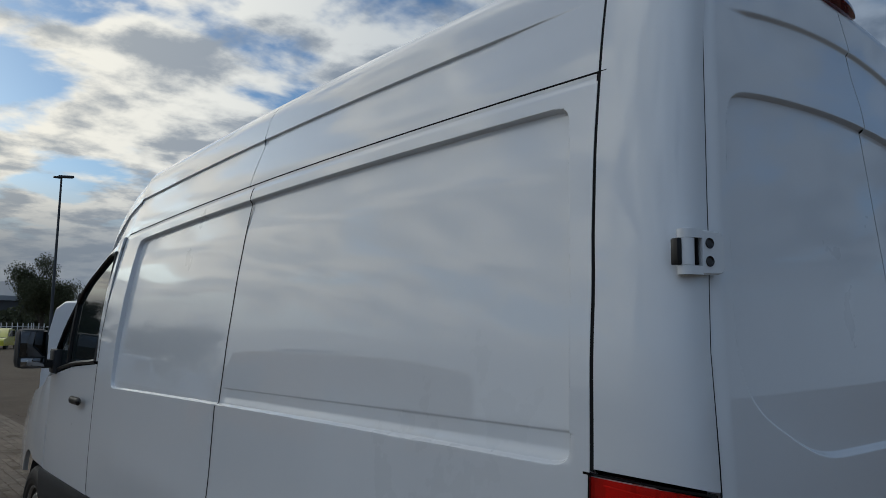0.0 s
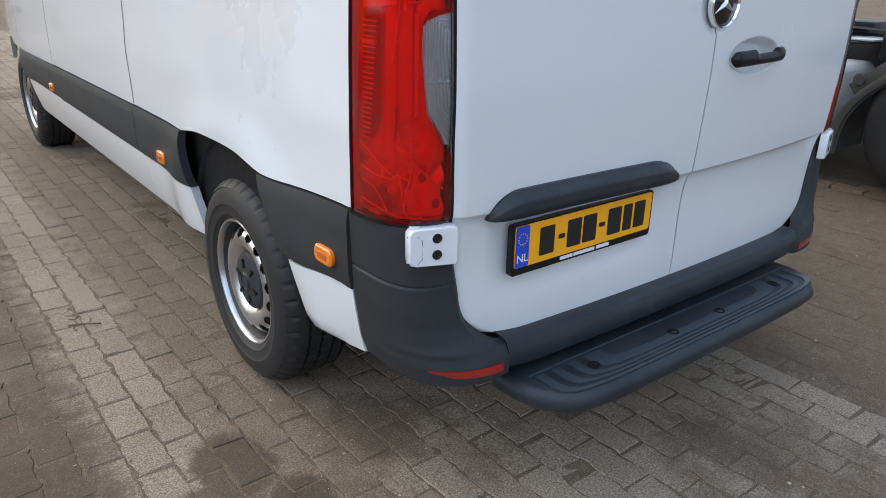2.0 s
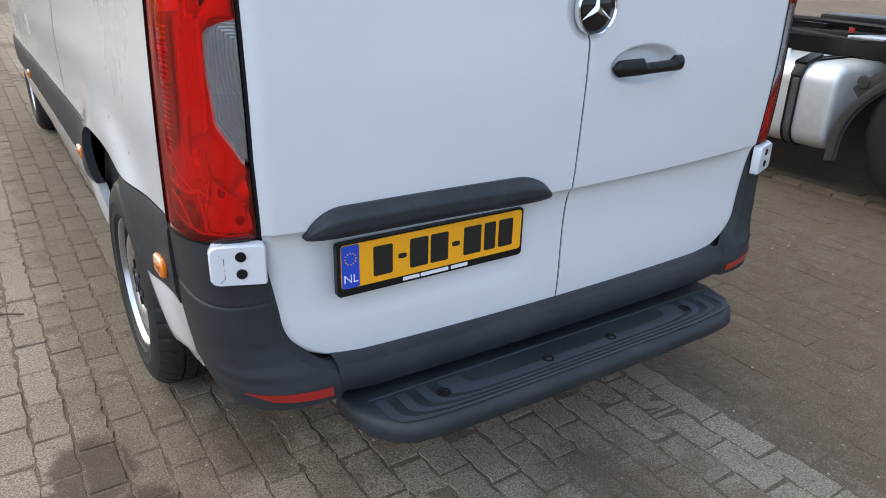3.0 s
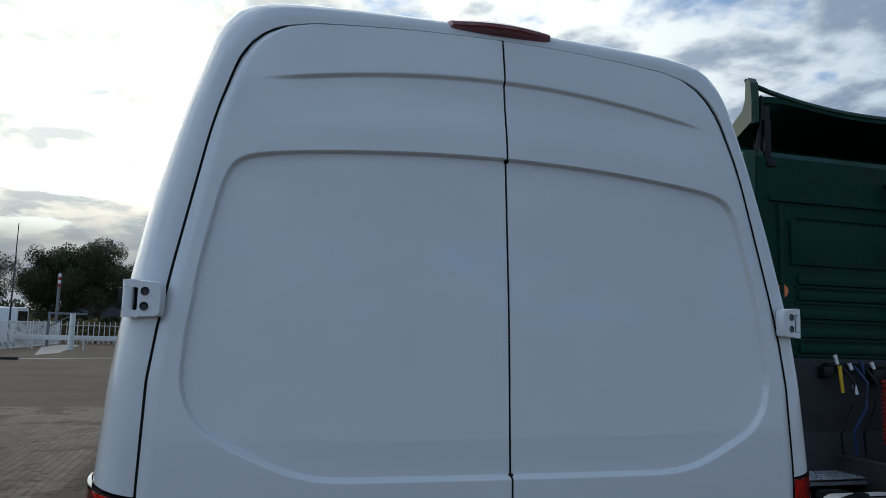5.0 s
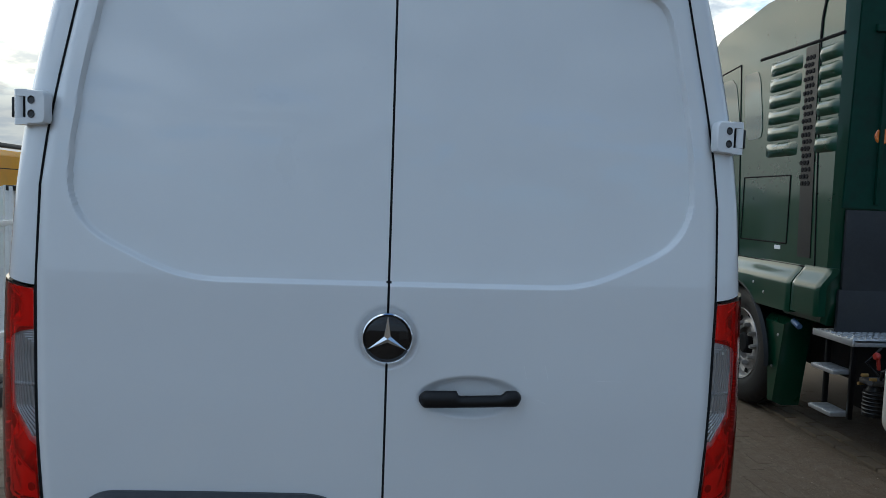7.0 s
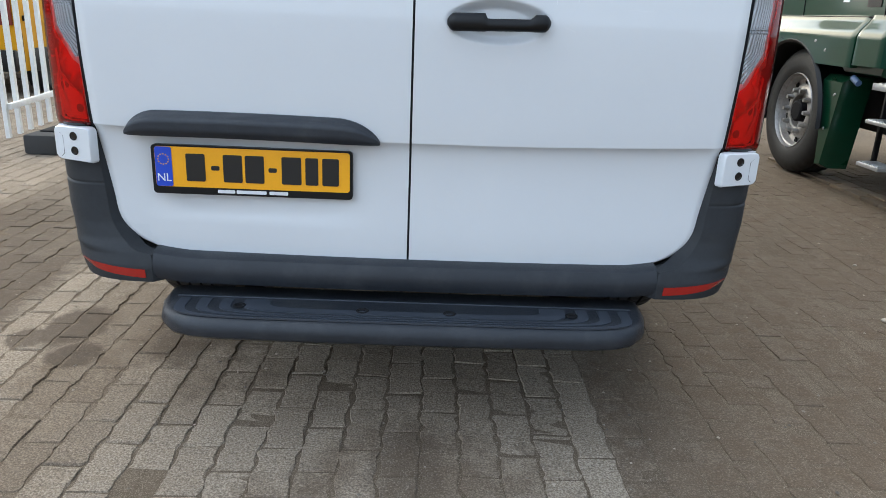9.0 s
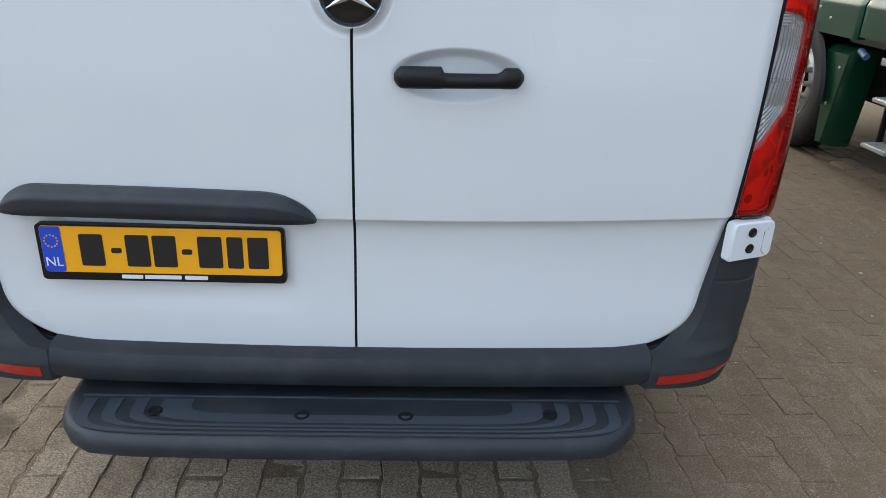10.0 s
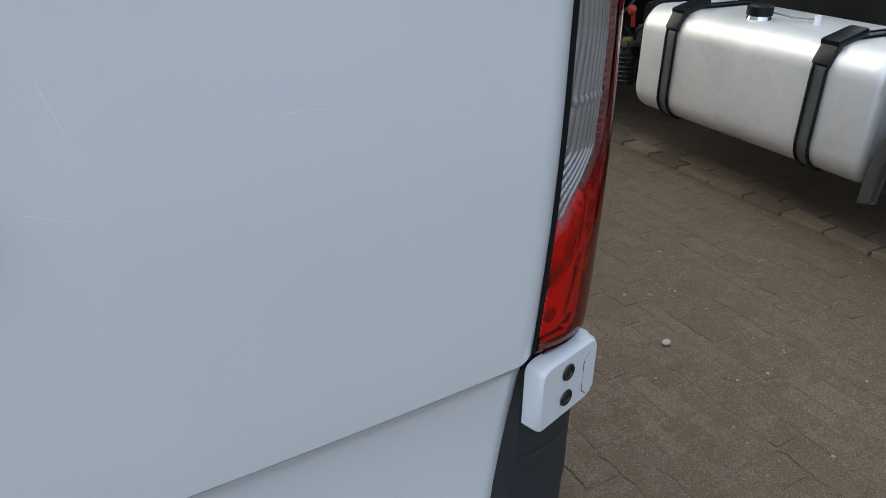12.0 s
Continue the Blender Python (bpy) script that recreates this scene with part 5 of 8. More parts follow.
TRUCKGLASS = glass_mat("truck_glass", (0.030, 0.062, 0.055))
ORANGE = make_mat("orange_reflector", (0.80, 0.20, 0.03), 0.25, coat=0.6, var=0.1)
TRUCKRIM = make_mat("dull_truck_rim", (0.34, 0.33, 0.32), 0.42, metal=0.6, var=0.2, scales=(5, 60), dirt=(0.06, 0.05, 0.04), dirt_amount=0.6)
BRASS = make_mat("brass_fitting", (0.42, 0.27, 0.10), 0.4, metal=0.8, var=0.2)
TX = 3.0

truck = thing("truck", (4.2, 2.4, 0), "dark green tractor unit with sleeper cab and silver fuel tank", "truck")


def cab_outline():
    """Side view of the cab shell, y and z."""
    return [(2.86, 1.02), (2.86, 3.22), (3.05, 3.30), (3.9, 3.30), (4.7, 3.18), (5.10, 2.95), (5.40, 2.2), (5.48, 1.5), (5.48, 0.80), (4.72, 0.80), (4.60, 0.98), (4.30, 1.10), (3.80, 1.10), (3.50, 0.98), (3.36, 0.85), (2.90, 0.85)]


def truck_cab():
    o = cab_outline()
    g = Geo()
    n = len(o)
    vs, fs = [], []
    vs, rings = [], ((TX + 0.0, 0.985), (TX + 0.035, 1.0), (5.40, 1.0), (5.44, 0.985))
    for x, k in rings:
        vs += [(x, 4.1 + (y - 4.1) * k, 2.0 + (z - 2.0) * k) for y, z in o]
    for a in range(len(rings) - 1):
        fs += [(a * n + i, a * n + (i + 1) % n, (a + 1) * n + (i + 1) % n, (a + 1) * n + i) for i in range(n)]
    fs += [tuple(range(n)), tuple(range((len(rings) - 1) * n, len(rings) * n))]
    cab = g.add(vs, fs).out("cab", GREEN, truck, "dark green sleeper cab", sharp=30)
    # sheet-metal skin details on the near flank
    def plate(name, pts, mat, off, thick, label, parent=cab):
        q = Geo()
        q.extrude(pts, "x", TX - off, TX - off + thick)
        return q.out(name, mat, parent, label, smooth=False)
    def soft(pts, n=2):
        for _ in range(n):
            pts = [(a[0] * k + b[0] * (1 - k), a[1] * k + b[1] * (1 - k)) for a, b in zip(pts, pts[1:] + pts[:1]) for k in (0.86, 0.14)]
        return pts
    plate("door_window", soft([(4.20, 2.20), (4.92, 2.14), (5.02, 2.30), (4.86, 2.74), (4.36, 2.77)]), TRUCKGLASS, 0.004, 0.02, "door window glass")
    plate("rear_window", soft([(3.84, 2.21), (4.11, 2.20), (4.22, 2.76), (3.95, 2.76)]), TRUCKGLASS, 0.004, 0.02, "small sleeper window")
    for y0, z0, y1, z1 in ((4.12, 1.24, 4.28, 2.86), (4.28, 2.86, 4.95, 2.80), (3.40, 1.385, 3.40, 1.895), (3.40, 1.895, 4.10, 1.895), (4.10, 1.895, 4.10, 1.385), (4.10, 1.385, 3.40, 1.385), (2.88, 1.235, 4.9, 1.235), (3.02, 1.24, 3.13, 2.83), (4.90, 1.24, 5.05, 2.3)):
        q = Geo()
        q.tube([(TX - 0.001, y0, z0), (TX - 0.001, y1, z1)], 0.006, 5)
        q.out("panel_gap", SEAMBLACK, cab, "dark panel gap")
    for pts, r in (([(2.87, 2.830), (3.14, 2.830), (3.95, 2.842)], 0.013), ([(3.005, 3.27), (3.10, 3.09), (3.125, 2.98), (3.132, 2.84)], 0.013)):
        Geo().tube([(TX + 0.002, y, z) for y, z in pts], r, 6).out("panel_gap", SEAMBLACK, cab, "dark panel gap")
    for k in range(6):                                        # pressed ribs behind the door
        z = 2.095 + 0.1265 * k
        for y0, y1 in ((3.335, 3.79), (2.872, 3.135)):
            A = np.zeros((10, 9, 3))
            for i, y in enumerate(np.linspace(y0, y1, 10)):
                e = min(1.0, 6 * min(i, 9 - i) / 9)
                for j, t in enumerate(np.linspace(0, 1, 9)):
                    A[i, j] = (TX - 0.032 * math.sin(math.pi * t) ** 0.8 * e + 0.002, y, z - 0.056 + 0.112 * t)
            Geo().grid(A).out("rib", GREEN, cab)
    vent = plate("vent_strip", [(3.08, 1.30), (3.24, 1.30), (3.30, 2.812), (3.145, 2.812)], HANDLEBLACK, 0.006, 0.02, "black perforated vent strip")
    for r in range(19):
        z = 1.83 + r * 0.050
        for c in range(3):
            y = 3.142 + 0.040 * c + 0.02 * (r % 2) + (z - 1.30) * 0.036
            Geo().cyl((TX - 0.0055, y, z), (TX - 0.010, y, z), 0.019, 0.017, n=6).out("vent_hole", SEAMBLACK, vent)
    q = Geo().box((TX - 0.004, 4.385, 1.475), (0.03, 0.25, 0.16), bevel=0.012).box((TX - 0.03, 4.44, 1.485), (0.03, 0.05, 0.15), bevel=0.012)
    q.out("door_handle", HANDLEBLACK, cab, "black door handle")
    plate("badge", [(3.48, 1.335), (3.56, 1.335), (3.56, 1.365), (3.48, 1.365)], WHITE_INK, 0.004, 0.006, "small white label")
    q = Geo()
    q.tube([(TX - 0.03, 4.93, 2.10), (TX - 0.02, 4.55, 2.13), (TX - 0.015, 4.2, 2.17)], 0.016, 6)
    q.out("waist_trim", CHROME, cab, "bright waist trim")
    # mirror ahead of the door
    q = Geo().box((TX - 0.22, 5.15, 2.15), (0.26, 0.14, 0.52), bevel=0.05).box((TX - 0.10, 5.15, 2.48), (0.30, 0.05, 0.05), bevel=0.02)
    q.out("cab_mirror", HANDLEBLACK, cab, "black cab mirror")
    # roof fairing with side fin
    q = Geo()
    fin = [(3.42, 3.265), (3.20, 3.285), (3.0, 3.340), (2.88, 3.40), (2.815, 3.43), (2.81, 3.60), (2.82, 3.74), (2.845, 3.785), (2.875, 3.765), (2.885, 3.62), (2.92, 3.54), (3.10, 3.43), (3.40, 3.285)]
    for xa in (TX + 0.03, 5.34):
        Geo().extrude(fin, "x", xa, xa + 0.07).out("fairing_fin", GREEN, cab, "green roof fairing side fin", smooth=False)
    A = np.zeros((40, 16, 3))
    for i, s in enumerate(np.linspace(0, 1, 40)):
        x = TX + 0.06 + s * 2.32
        for j, t in enumerate(np.linspace(0, 1, 16)):
            y = 2.88 + 1.5 * t ** 1.6
            mid = 3.78 - 0.16 * math.sin(math.pi * s) ** 0.7 * (1 - t) - 0.45 * t ** 1.6
            rim = float(np.interp(y, [2.86, 2.89, 2.92, 3.10, 3.40, 4.40], [3.76, 3.61, 3.53, 3.42, 3.275, 3.22]))
            w = math.exp(-(min(s, 1 - s) * 2.32 / 0.42) ** 2)
            A[i, j] = (x, y, mid * (1 - w) + min(mid, rim) * w)
    Geo().shell(A, (0, 0, -0.05)).out("roof_fairing", DARKGREEN, cab, "green roof fairing with a bowed rear edge", sharp=40)
    lip = [(TX + 0.05 + s * 2.34, 2.885, 3.775 - 0.16 * math.sin(math.pi * s) ** 0.7) for s in np.linspace(0, 1, 24)]
    Geo().tube([(TX + 0.05, 2.83, 3.42)] + [(TX + 0.05, 2.84, 3.70)] + lip, 0.020, 8).out("fairing_lip", GREEN, cab, "rounded rear lip of the fairing")
    q = Geo().box((3.20, 2.92, 3.38), (0.11, 0.10, 0.44), bevel=0.03).box((3.20, 2.86, 3.32), (0.06, 0.04, 0.30), bevel=0.01).box((3.22, 2.87, 3.13), (0.08, 0.08, 0.06), bevel=0.01)
    q.tube([(3.10, 2.86, 3.20), (3.13, 2.84, 3.45), (3.16, 2.86, 3.66)], 0.012, 6)
    q.out("fairing_bracket", HANDLEBLACK, cab, "black fairing bracket")
    # rear wall
    q = Geo()
    q.extrude([(TX + 0.06, 1.66), (5.34, 1.66), (5.34, 3.18), (TX + 0.10, 3.18)], "y", 2.845, 2.90)
    wall = q.out("rear_wall", DARKGREEN, cab, "green rear cab wall with pressed ribs", smooth=False)
    for z in (1.72, 1.84, 1.98, 2.12, 2.24):
        Geo().box((3.98, 2.838, z), (1.10, 0.040, 0.070), bevel=0.014).box((3.98, 2.842, z - 0.055), (1.14, 0.02, 0.018), bevel=0.004).out("wall_rib", DARKGREEN, wall)
    Geo().box((3.95, 2.838, 2.52), (1.15, 0.03, 0.34), bevel=0.02).out("wall_panel", DARKGREEN, wall)
    for c, d in (((3.90, 2.830, 2.72), (0.9, 0.012, 0.012)), ((3.287, 2.838, 2.25), (0.03, 0.03, 1.12)), ((4.2, 2.836, 2.86), (2.0, 0.03, 0.05))):
        Geo().box(c, d, bevel=0.004).out("wall_strip", DARKGREEN, wall)
    Geo().lathe([(0.0, 0.008), (0.048, 0.008), (0.054, 0.0)], (3.30, 2.845, 2.15), n=24, axis="y", sign=-1).out("round_reflector", ORANGE, wall, "round orange reflector")
    q = Geo()
    q.tube([(4.30, 2.80, 3.05), (4.36, 2.74, 2.75), (4.30, 2.70, 2.55), (4.42, 2.70, 2.40), (4.55, 2.74, 2.6)], 0.035, 8)
    q.out("hose", HANDLEBLACK, wall, "black hose on the cab wall")
    Geo().box((4.20, 2.838, 1.36), (2.24, 0.03, 0.58), bevel=0.012).box((3.14, 2.842, 1.36), (0.06, 0.03, 0.56), bevel=0.01).box((4.20, 2.836, 0.96), (2.28, 0.03, 0.30), bevel=0.012).out("insulation_panel", BLACKPLASTIC, wall, "black insulated lower wall")
    q = Geo().box((3.90, 2.79, 1.60), (0.55, 0.06, 0.035), bevel=0.01).box((3.62, 2.78, 1.55), (0.10, 0.07, 0.09), bevel=0.02).box((4.10, 2.78, 1.52), (0.16, 0.08, 0.12), bevel=0.02)
    q.out("coupling_rail", HANDLEBLACK, wall, "black rail holding the air couplings")
    for x, z, l, mat, lab in ((3.70, 1.60, 0.20, HOSEYELLOW, "yellow air coupling"), (3.66, 1.68, 0.07, ALU, "bright coupling end"), (3.83, 1.46, 0.07, WHITE_INK, "white coupling end"), (3.79, 1.62, 0.05, WHITE_INK, "white coupling end"), (4.00, 1.63, 0.05, WHITE_INK, "white coupling end"), (3.90, 1.64, 0.10, HOSEBLUE, "blue air coupling")):
        Geo().cyl((x, 2.735, z), (x + 0.015, 2.725, z - l), 0.015, 0.012, n=8).out("coupling", mat, wall, lab)
    for x, mat in ((3.72, HANDLEBLACK), (3.84, HOSEBLUE), (3.93, HANDLEBLACK), (4.16, HANDLEBLACK)):
        Geo().tube([(x, 2.74, 1.60), (x + 0.06, 2.68, 1.48), (x + 0.02, 2.66, 1.30), (x - 0.06, 2.70, 1.12), (x - 0.02, 2.72, 0.95)], 0.011, 6).out("hose", mat, wall, "thin air hose")
    for x, dx in ((4.07, 0.0), (4.12, 0.04)):
        q = Geo()
        pts = []
        for k in range(140):
            t = k / 139
            a = t * 2 * math.pi * 15
            pts.append((x + dx + 0.028 * math.cos(a), 2.68 + 0.028 * math.sin(a), 1.50 - 0.48 * t))
        q.tube(pts, 0.008, 5)
        q.out("coiled_hose", REDCOIL, wall, "red coiled air hose")
    q = Geo()
    q.box((4.42, 2.70, 2.02), (0.16, 0.03, 0.30), bevel=0.03)
    q.out("mud_shield", WHITE_INK, wall, "pale plastic shield")
    # skirts round the front wheel
    q = Geo()
    A = np.zeros((26, 5, 3))
    for i, a in enumerate(np.linspace(-8, 180, 26)):
        for j, x in enumerate((-0.07, -0.097, -0.085, 0.02, 0.25)):
            r = (0.632, 0.618, 0.600, 0.585, 0.58)[j]
            A[i, j] = (TX + x, 4.05 + r * math.cos(radians(a)), 0.44 + r * math.sin(radians(a)))
    q.grid(A).out("wheel_arch", HANDLEBLACK, cab, "black wheel arch lip")
    for y0, y1, z0, z1 in ((2.82, 3.155, 0.92, 1.25), (3.17, 4.90, 0.90, 1.245)):
        n = 14 if y1 < 3.5 else 60
        A = np.zeros((n, 22, 3))
        for i, y in enumerate(np.linspace(y0, y1, n)):
            zb = max(z0, 0.44 + math.sqrt(max(0, 0.62 ** 2 - (y - 4.05) ** 2)))
            for j, t in enumerate(np.linspace(0, 1, 22)):
                z = zb + (z1 - zb) * t
                e = min(1.0, min(y - y0, y1 - y) / 0.02)
                bulge = 0.085 * (1 - float(smooth01((z - 1.10) / (z1 - 1.10)))) + 0.004
                A[i, j] = (TX - bulge + 0.010 * (1 - e) ** 2, y, z)
        Geo().shell(A, (0.05, 0, 0)).out("skirt", GREEN, cab, "green skirt panel with a sloping top", sharp=40)
    wedge = [(3.245, 0.835), (3.58, 0.835), (3.53, 0.62), (3.49, 0.40), (3.46, 0.15), (3.36, 0.16)]
    inner = [(3.275, 0.79), (3.54, 0.79), (3.50, 0.62), (3.465, 0.40), (3.44, 0.18), (3.375, 0.19)]
    vs = [(TX + 0.16, y, z) for y, z in wedge] + [(TX + 0.02, y, z) for y, z in wedge] + [(TX - 0.045, y, z) for y, z in inner]
    fs = [(r * 6 + i, r * 6 + (i + 1) % 6, r * 6 + 6 + (i + 1) % 6, r * 6 + 6 + i) for r in range(2) for i in range(6)] + [tuple(range(6)), tuple(range(12, 18))]
    Geo().add(vs, fs).out("mudflap_panel", GREEN, cab, "green wedge-shaped panel behind the front wheel", sharp=25)
    for y, z in ((3.35, 0.70), (3.41, 0.45), (3.52, 1.0), (3.68, 1.06)):
        Geo().lathe([(0.0, 0.006), (0.010, 0.005), (0.013, 0.0)], (TX - 0.089 if z > 0.85 else TX - 0.045, y, z), n=8, axis="x", sign=-1).out("rivet", TRUCKRIM, cab)
    return cab


truck_cab()


def truck_wheel(y, x, dual=False):
    c = (x, y, 0.5)
    rim = Geo().lathe([(0.292, 0.22), (0.285, 0.10), (0.284, 0.02), (0.296, -0.004), (0.304, 0.006), (0.296, 0.016), (0.272, 0.03), (0.262, 0.075), (0.225, 0.085), (0.20, 0.060), (0.165, 0.045), (0.15, 0.046), (0.135, 0.050), (0.128, 0.10), (0.0, 0.11)], c, n=48, axis="x").out("wheel", TRUCKRIM, truck, "dull silver truck wheel with nut ring", sharp=35)
    for k in range(10):
        t = 2 * math.pi * k / 10
        yy, zz = y + 0.168 * math.cos(t), 0.5 + 0.168 * math.sin(t)
        Geo().cyl((x + 0.05, yy, zz), (x - 0.0, yy, zz), 0.023, 0.016, n=8).out("wheel_nut", TRUCKRIM, rim)
    g = Geo()
    for k in range(10):
        t = 2 * math.pi * (k + 0.5) / 10
        g.lathe([(0.0, 0.0), (0.026, 0.0), (0.028, 0.002)], (x + 0.076, y + 0.243 * math.cos(t), 0.5 + 0.243 * math.sin(t)), n=12, axis="x", sign=-1)
    g.out("vent_hole", SEAMBLACK, rim)
    Geo().lathe([(0.0, 0.02), (0.07, 0.022), (0.085, 0.035), (0.09, 0.10)], c, n=24, axis="x").out("hub", SEAMBLACK, rim, "black greasy hub")
    seg = 96
    prof = [(0.292, 0.012), (0.315, -0.006), (0.36, -0.014), (0.41, -0.012), (0.455, -0.002), (0.482, 0.018), (0.494, 0.035)]
    for gx in (0.085, 0.14, 0.195):
        prof += [(0.499, gx - 0.009), (0.499, gx - 0.007), (0.486, gx - 0.006), (0.486, gx + 0.006), (0.499, gx + 0.007)]
    prof += [(0.494, 0.245), (0.47, 0.285), (0.40, 0.30), (0.29, 0.28)]
    th = np.arange(seg) * 2 * math.pi / seg
    A = np.zeros((len(prof), seg, 3))
    for i, (r, o) in enumerate(prof):
        rr = np.full(seg, r) - (0.008 * ((np.arange(seg) % 3) == 0) if 0.475 < r < 0.497 else 0)
        A[i] = np.stack([np.full(seg, x + o), y + rr * np.cos(th), 0.5 + rr * np.sin(th)], 1)
    Geo().grid(A, closed=True).out("tyre", RUBBER, rim, "black truck tyre", sharp=45)


truck_wheel(4.05, TX + 0.02)
truck_wheel(4.05, 5.10)
truck_wheel(0.285, TX + 0.03)
truck_wheel(0.235, 5.06)

# fuel tank with straps and cap
TY0, TY1, TZ0, TZ1, TXI = 0.985, 2.26, 0.285, 0.80, 3.62


def tank_outline(k=0.0):
    w, h = TXI - TX, TZ1 - TZ0
    return [(TX + w / 2 + p[0], TZ0 + h / 2 + p[1]) for p in rounded(w - 2 * k, h - 2 * k, 0.12 - k, 8)]


g = Geo()
o = [tank_outline(k) for k in (0.045, 0.018, 0.004, 0.0, 0.0, 0.004, 0.018, 0.045)]
ys = [TY0, TY0 + 0.006, TY0 + 0.022, TY0 + 0.045, TY1 - 0.045, TY1 - 0.022, TY1 - 0.006, TY1]
A = np.array([[(p[0], y, p[1]) for p in oo] for oo, y in zip(o, ys)])
g.grid(A, closed=True)
n = len(o[0])
g.add(A[0].tolist(), [tuple(range(n))]).add(A[-1].tolist(), [tuple(range(n))])
tank = g.out("fuel_tank", ALU, truck, "rounded silver aluminium fuel tank", sharp=40)
for y in (1.235, 2.035):
    g = Geo()
    w, h = TXI - TX, TZ1 - TZ0
    loop = [(TX + w / 2 + p[0], TZ0 + h / 2 + p[1]) for p in rounded(w + 0.012, h + 0.012, 0.126, 8)]
    for dy, d, name in ((0.028, 0.006, "strap"),):
        A = np.array([[(p[0], y - dy, p[1]) for p in loop], [(p[0] - 0.004 * (p[0] < 3.1), y, p[1]) for p in loop], [(p[0], y + dy, p[1]) for p in loop]])
        g.grid(A, closed=True)
    st = g.out("strap", STRAP, tank, "grey steel strap")
    for dy in (-0.030, 0.030):
        Geo().tube([(p[0] - 0.002, y + dy, p[1]) for p in loop + loop[:1]], 0.007, 5).out("strap_edge", HANDLEBLACK, st, "black rubber edge")
    Geo().box((TX + 0.095, y, TZ1 + 0.010), (0.17, 0.085, 0.032), rot=(0, -14, 0), bevel=0.012).box((TX + 0.02, y, TZ1 - 0.055), (0.05, 0.075, 0.09), rot=(0, 28, 0), bevel=0.012).out("strap_clamp", HANDLEBLACK, st, "black strap clamp")
g = Geo().lathe([(0.0, 0.065), (0.045, 0.065), (0.055, 0.055), (0.056, 0.020), (0.048, 0.016), (0.044, 0.0)], (3.16, 1.70, TZ1 - 0.002), n=24, axis="z")
g.out("filler_cap", HANDLEBLACK, tank, "black filler cap")
Geo().lathe([(0.055, 0.0), (0.05, 0.018), (0.0, 0.018)], (3.16, 1.70, TZ1 - 0.004), n=24, axis="z").out("filler_neck", CHROME, tank, "bright filler neck")
Geo().tube([(3.20, 1.68, TZ1 + 0.03), (3.25, 1.60, TZ1 + 0.015), (3.28, 1.50, TZ1 + 0.02)], 0.004, 5).out("cap_chain", STRAP, tank)
Geo().cyl((3.28, 1.50, TZ1), (3.28, 1.50, TZ1 + 0.035), 0.014, n=12).out("sender", WHITE_INK, tank, "white tank fitting")

# catwalk, steps and step frame
g = Geo().box((3.56, 2.775, 0.806), (1.10, 0.44, 0.020), bevel=0.004).box((TX + 0.012, 2.775, 0.795), (0.02, 0.44, 0.045), bevel=0.004).box((3.56, 2.562, 0.795), (1.10, 0.014, 0.045), bevel=0.004)
cat = g.out("catwalk", TREAD, truck, "ribbed aluminium catwalk plate")
g = Geo()
for i in range(7):
    for j in range(24):
        g.box((3.04 + 0.045 * j, 2.60 + 0.058 * i, 0.819), (0.032, 0.030, 0.008), bevel=0.002)
tagged(g.out("grip_ribs", TREAD, cat, "raised grip ribs"), kind="stuff")
for z in (0.57, 0.285):
    st = Geo().box((TX + 0.05, 2.82, z), (0.15, 0.25, 0.026), bevel=0.006).out("step", TREAD, truck, "ribbed aluminium step")
    q = Geo()
    for k in range(7):
        q.box((TX + 0.05, 2.715 + 0.035 * k, z + 0.015), (0.13, 0.018, 0.006), bevel=0.001)
    q.out("step_rib", TREAD, st)
for y in (2.680, 2.955):
    Geo().box((TX + 0.10, y, 0.53), (0.035, 0.022, 0.54), bevel=0.006).out("step_post", HANDLEBLACK, truck, "black step post")
g = Geo().box((TX + 0.40, 2.82, 0.52), (0.22, 0.36, 0.48), bevel=0.03)
g.out("battery_box", SEAMBLACK, truck, "black box behind the steps")
dryer = Geo().cyl((TX + 0.09, 2.44, 0.36), (TX + 0.09, 2.44, 0.52), 0.062, n=20).out("air_dryer", HANDLEBLACK, truck, "black ribbed air dryer canister")
for k in range(6):
    Geo().lathe([(0.062, 0.0), (0.067, 0.006), (0.062, 0.012)], (TX + 0.09, 2.44, 0.375 + 0.024 * k), n=20, axis="z").out("rib_ring", HANDLEBLACK, dryer)
Geo().cyl((TX + 0.09, 2.44, 0.52), (TX + 0.09, 2.44, 0.56), 0.050, 0.035, n=20).out("canister_cap", HANDLEBLACK, dryer)
Geo().box((TX + 0.34, 2.42, 0.62), (0.22, 0.20, 0.30), bevel=0.05).out("valve_housing", HANDLEBLACK, truck, "black valve housing on the frame")
Geo().box((TX + 0.10, 2.44, 0.575), (0.15, 0.13, 0.035), bevel=0.012).cyl((TX + 0.03, 2.38, 0.575), (TX + 0.0, 2.36, 0.585), 0.016, n=10).cyl((TX + 0.16, 2.42, 0.58), (TX + 0.16, 2.42, 0.66), 0.020, n=10).out("valve_head", DARKSTEEL, dryer, "dull metal valve head")
for dy, dz in ((-0.05, 0.60), (0.03, 0.61), (0.06, 0.55)):
    Geo().cyl((TX + 0.02, 2.44 + dy, dz), (TX + 0.06, 2.44 + dy, dz), 0.011, n=8).out("fitting", BRASS, dryer, "small brass fitting")
Geo().tube([(TX + 0.10, 2.40, 0.60), (TX + 0.05, 2.33, 0.66), (TX + 0.14, 2.28, 0.72), (TX + 0.28, 2.34, 0.74)], 0.010, 6).tube([(TX + 0.14, 2.47, 0.60), (TX + 0.08, 2.52, 0.68), (TX + 0.16, 2.50, 0.78)], 0.009, 6).out("air_pipe", HANDLEBLACK, dryer, "thin black air pipe")
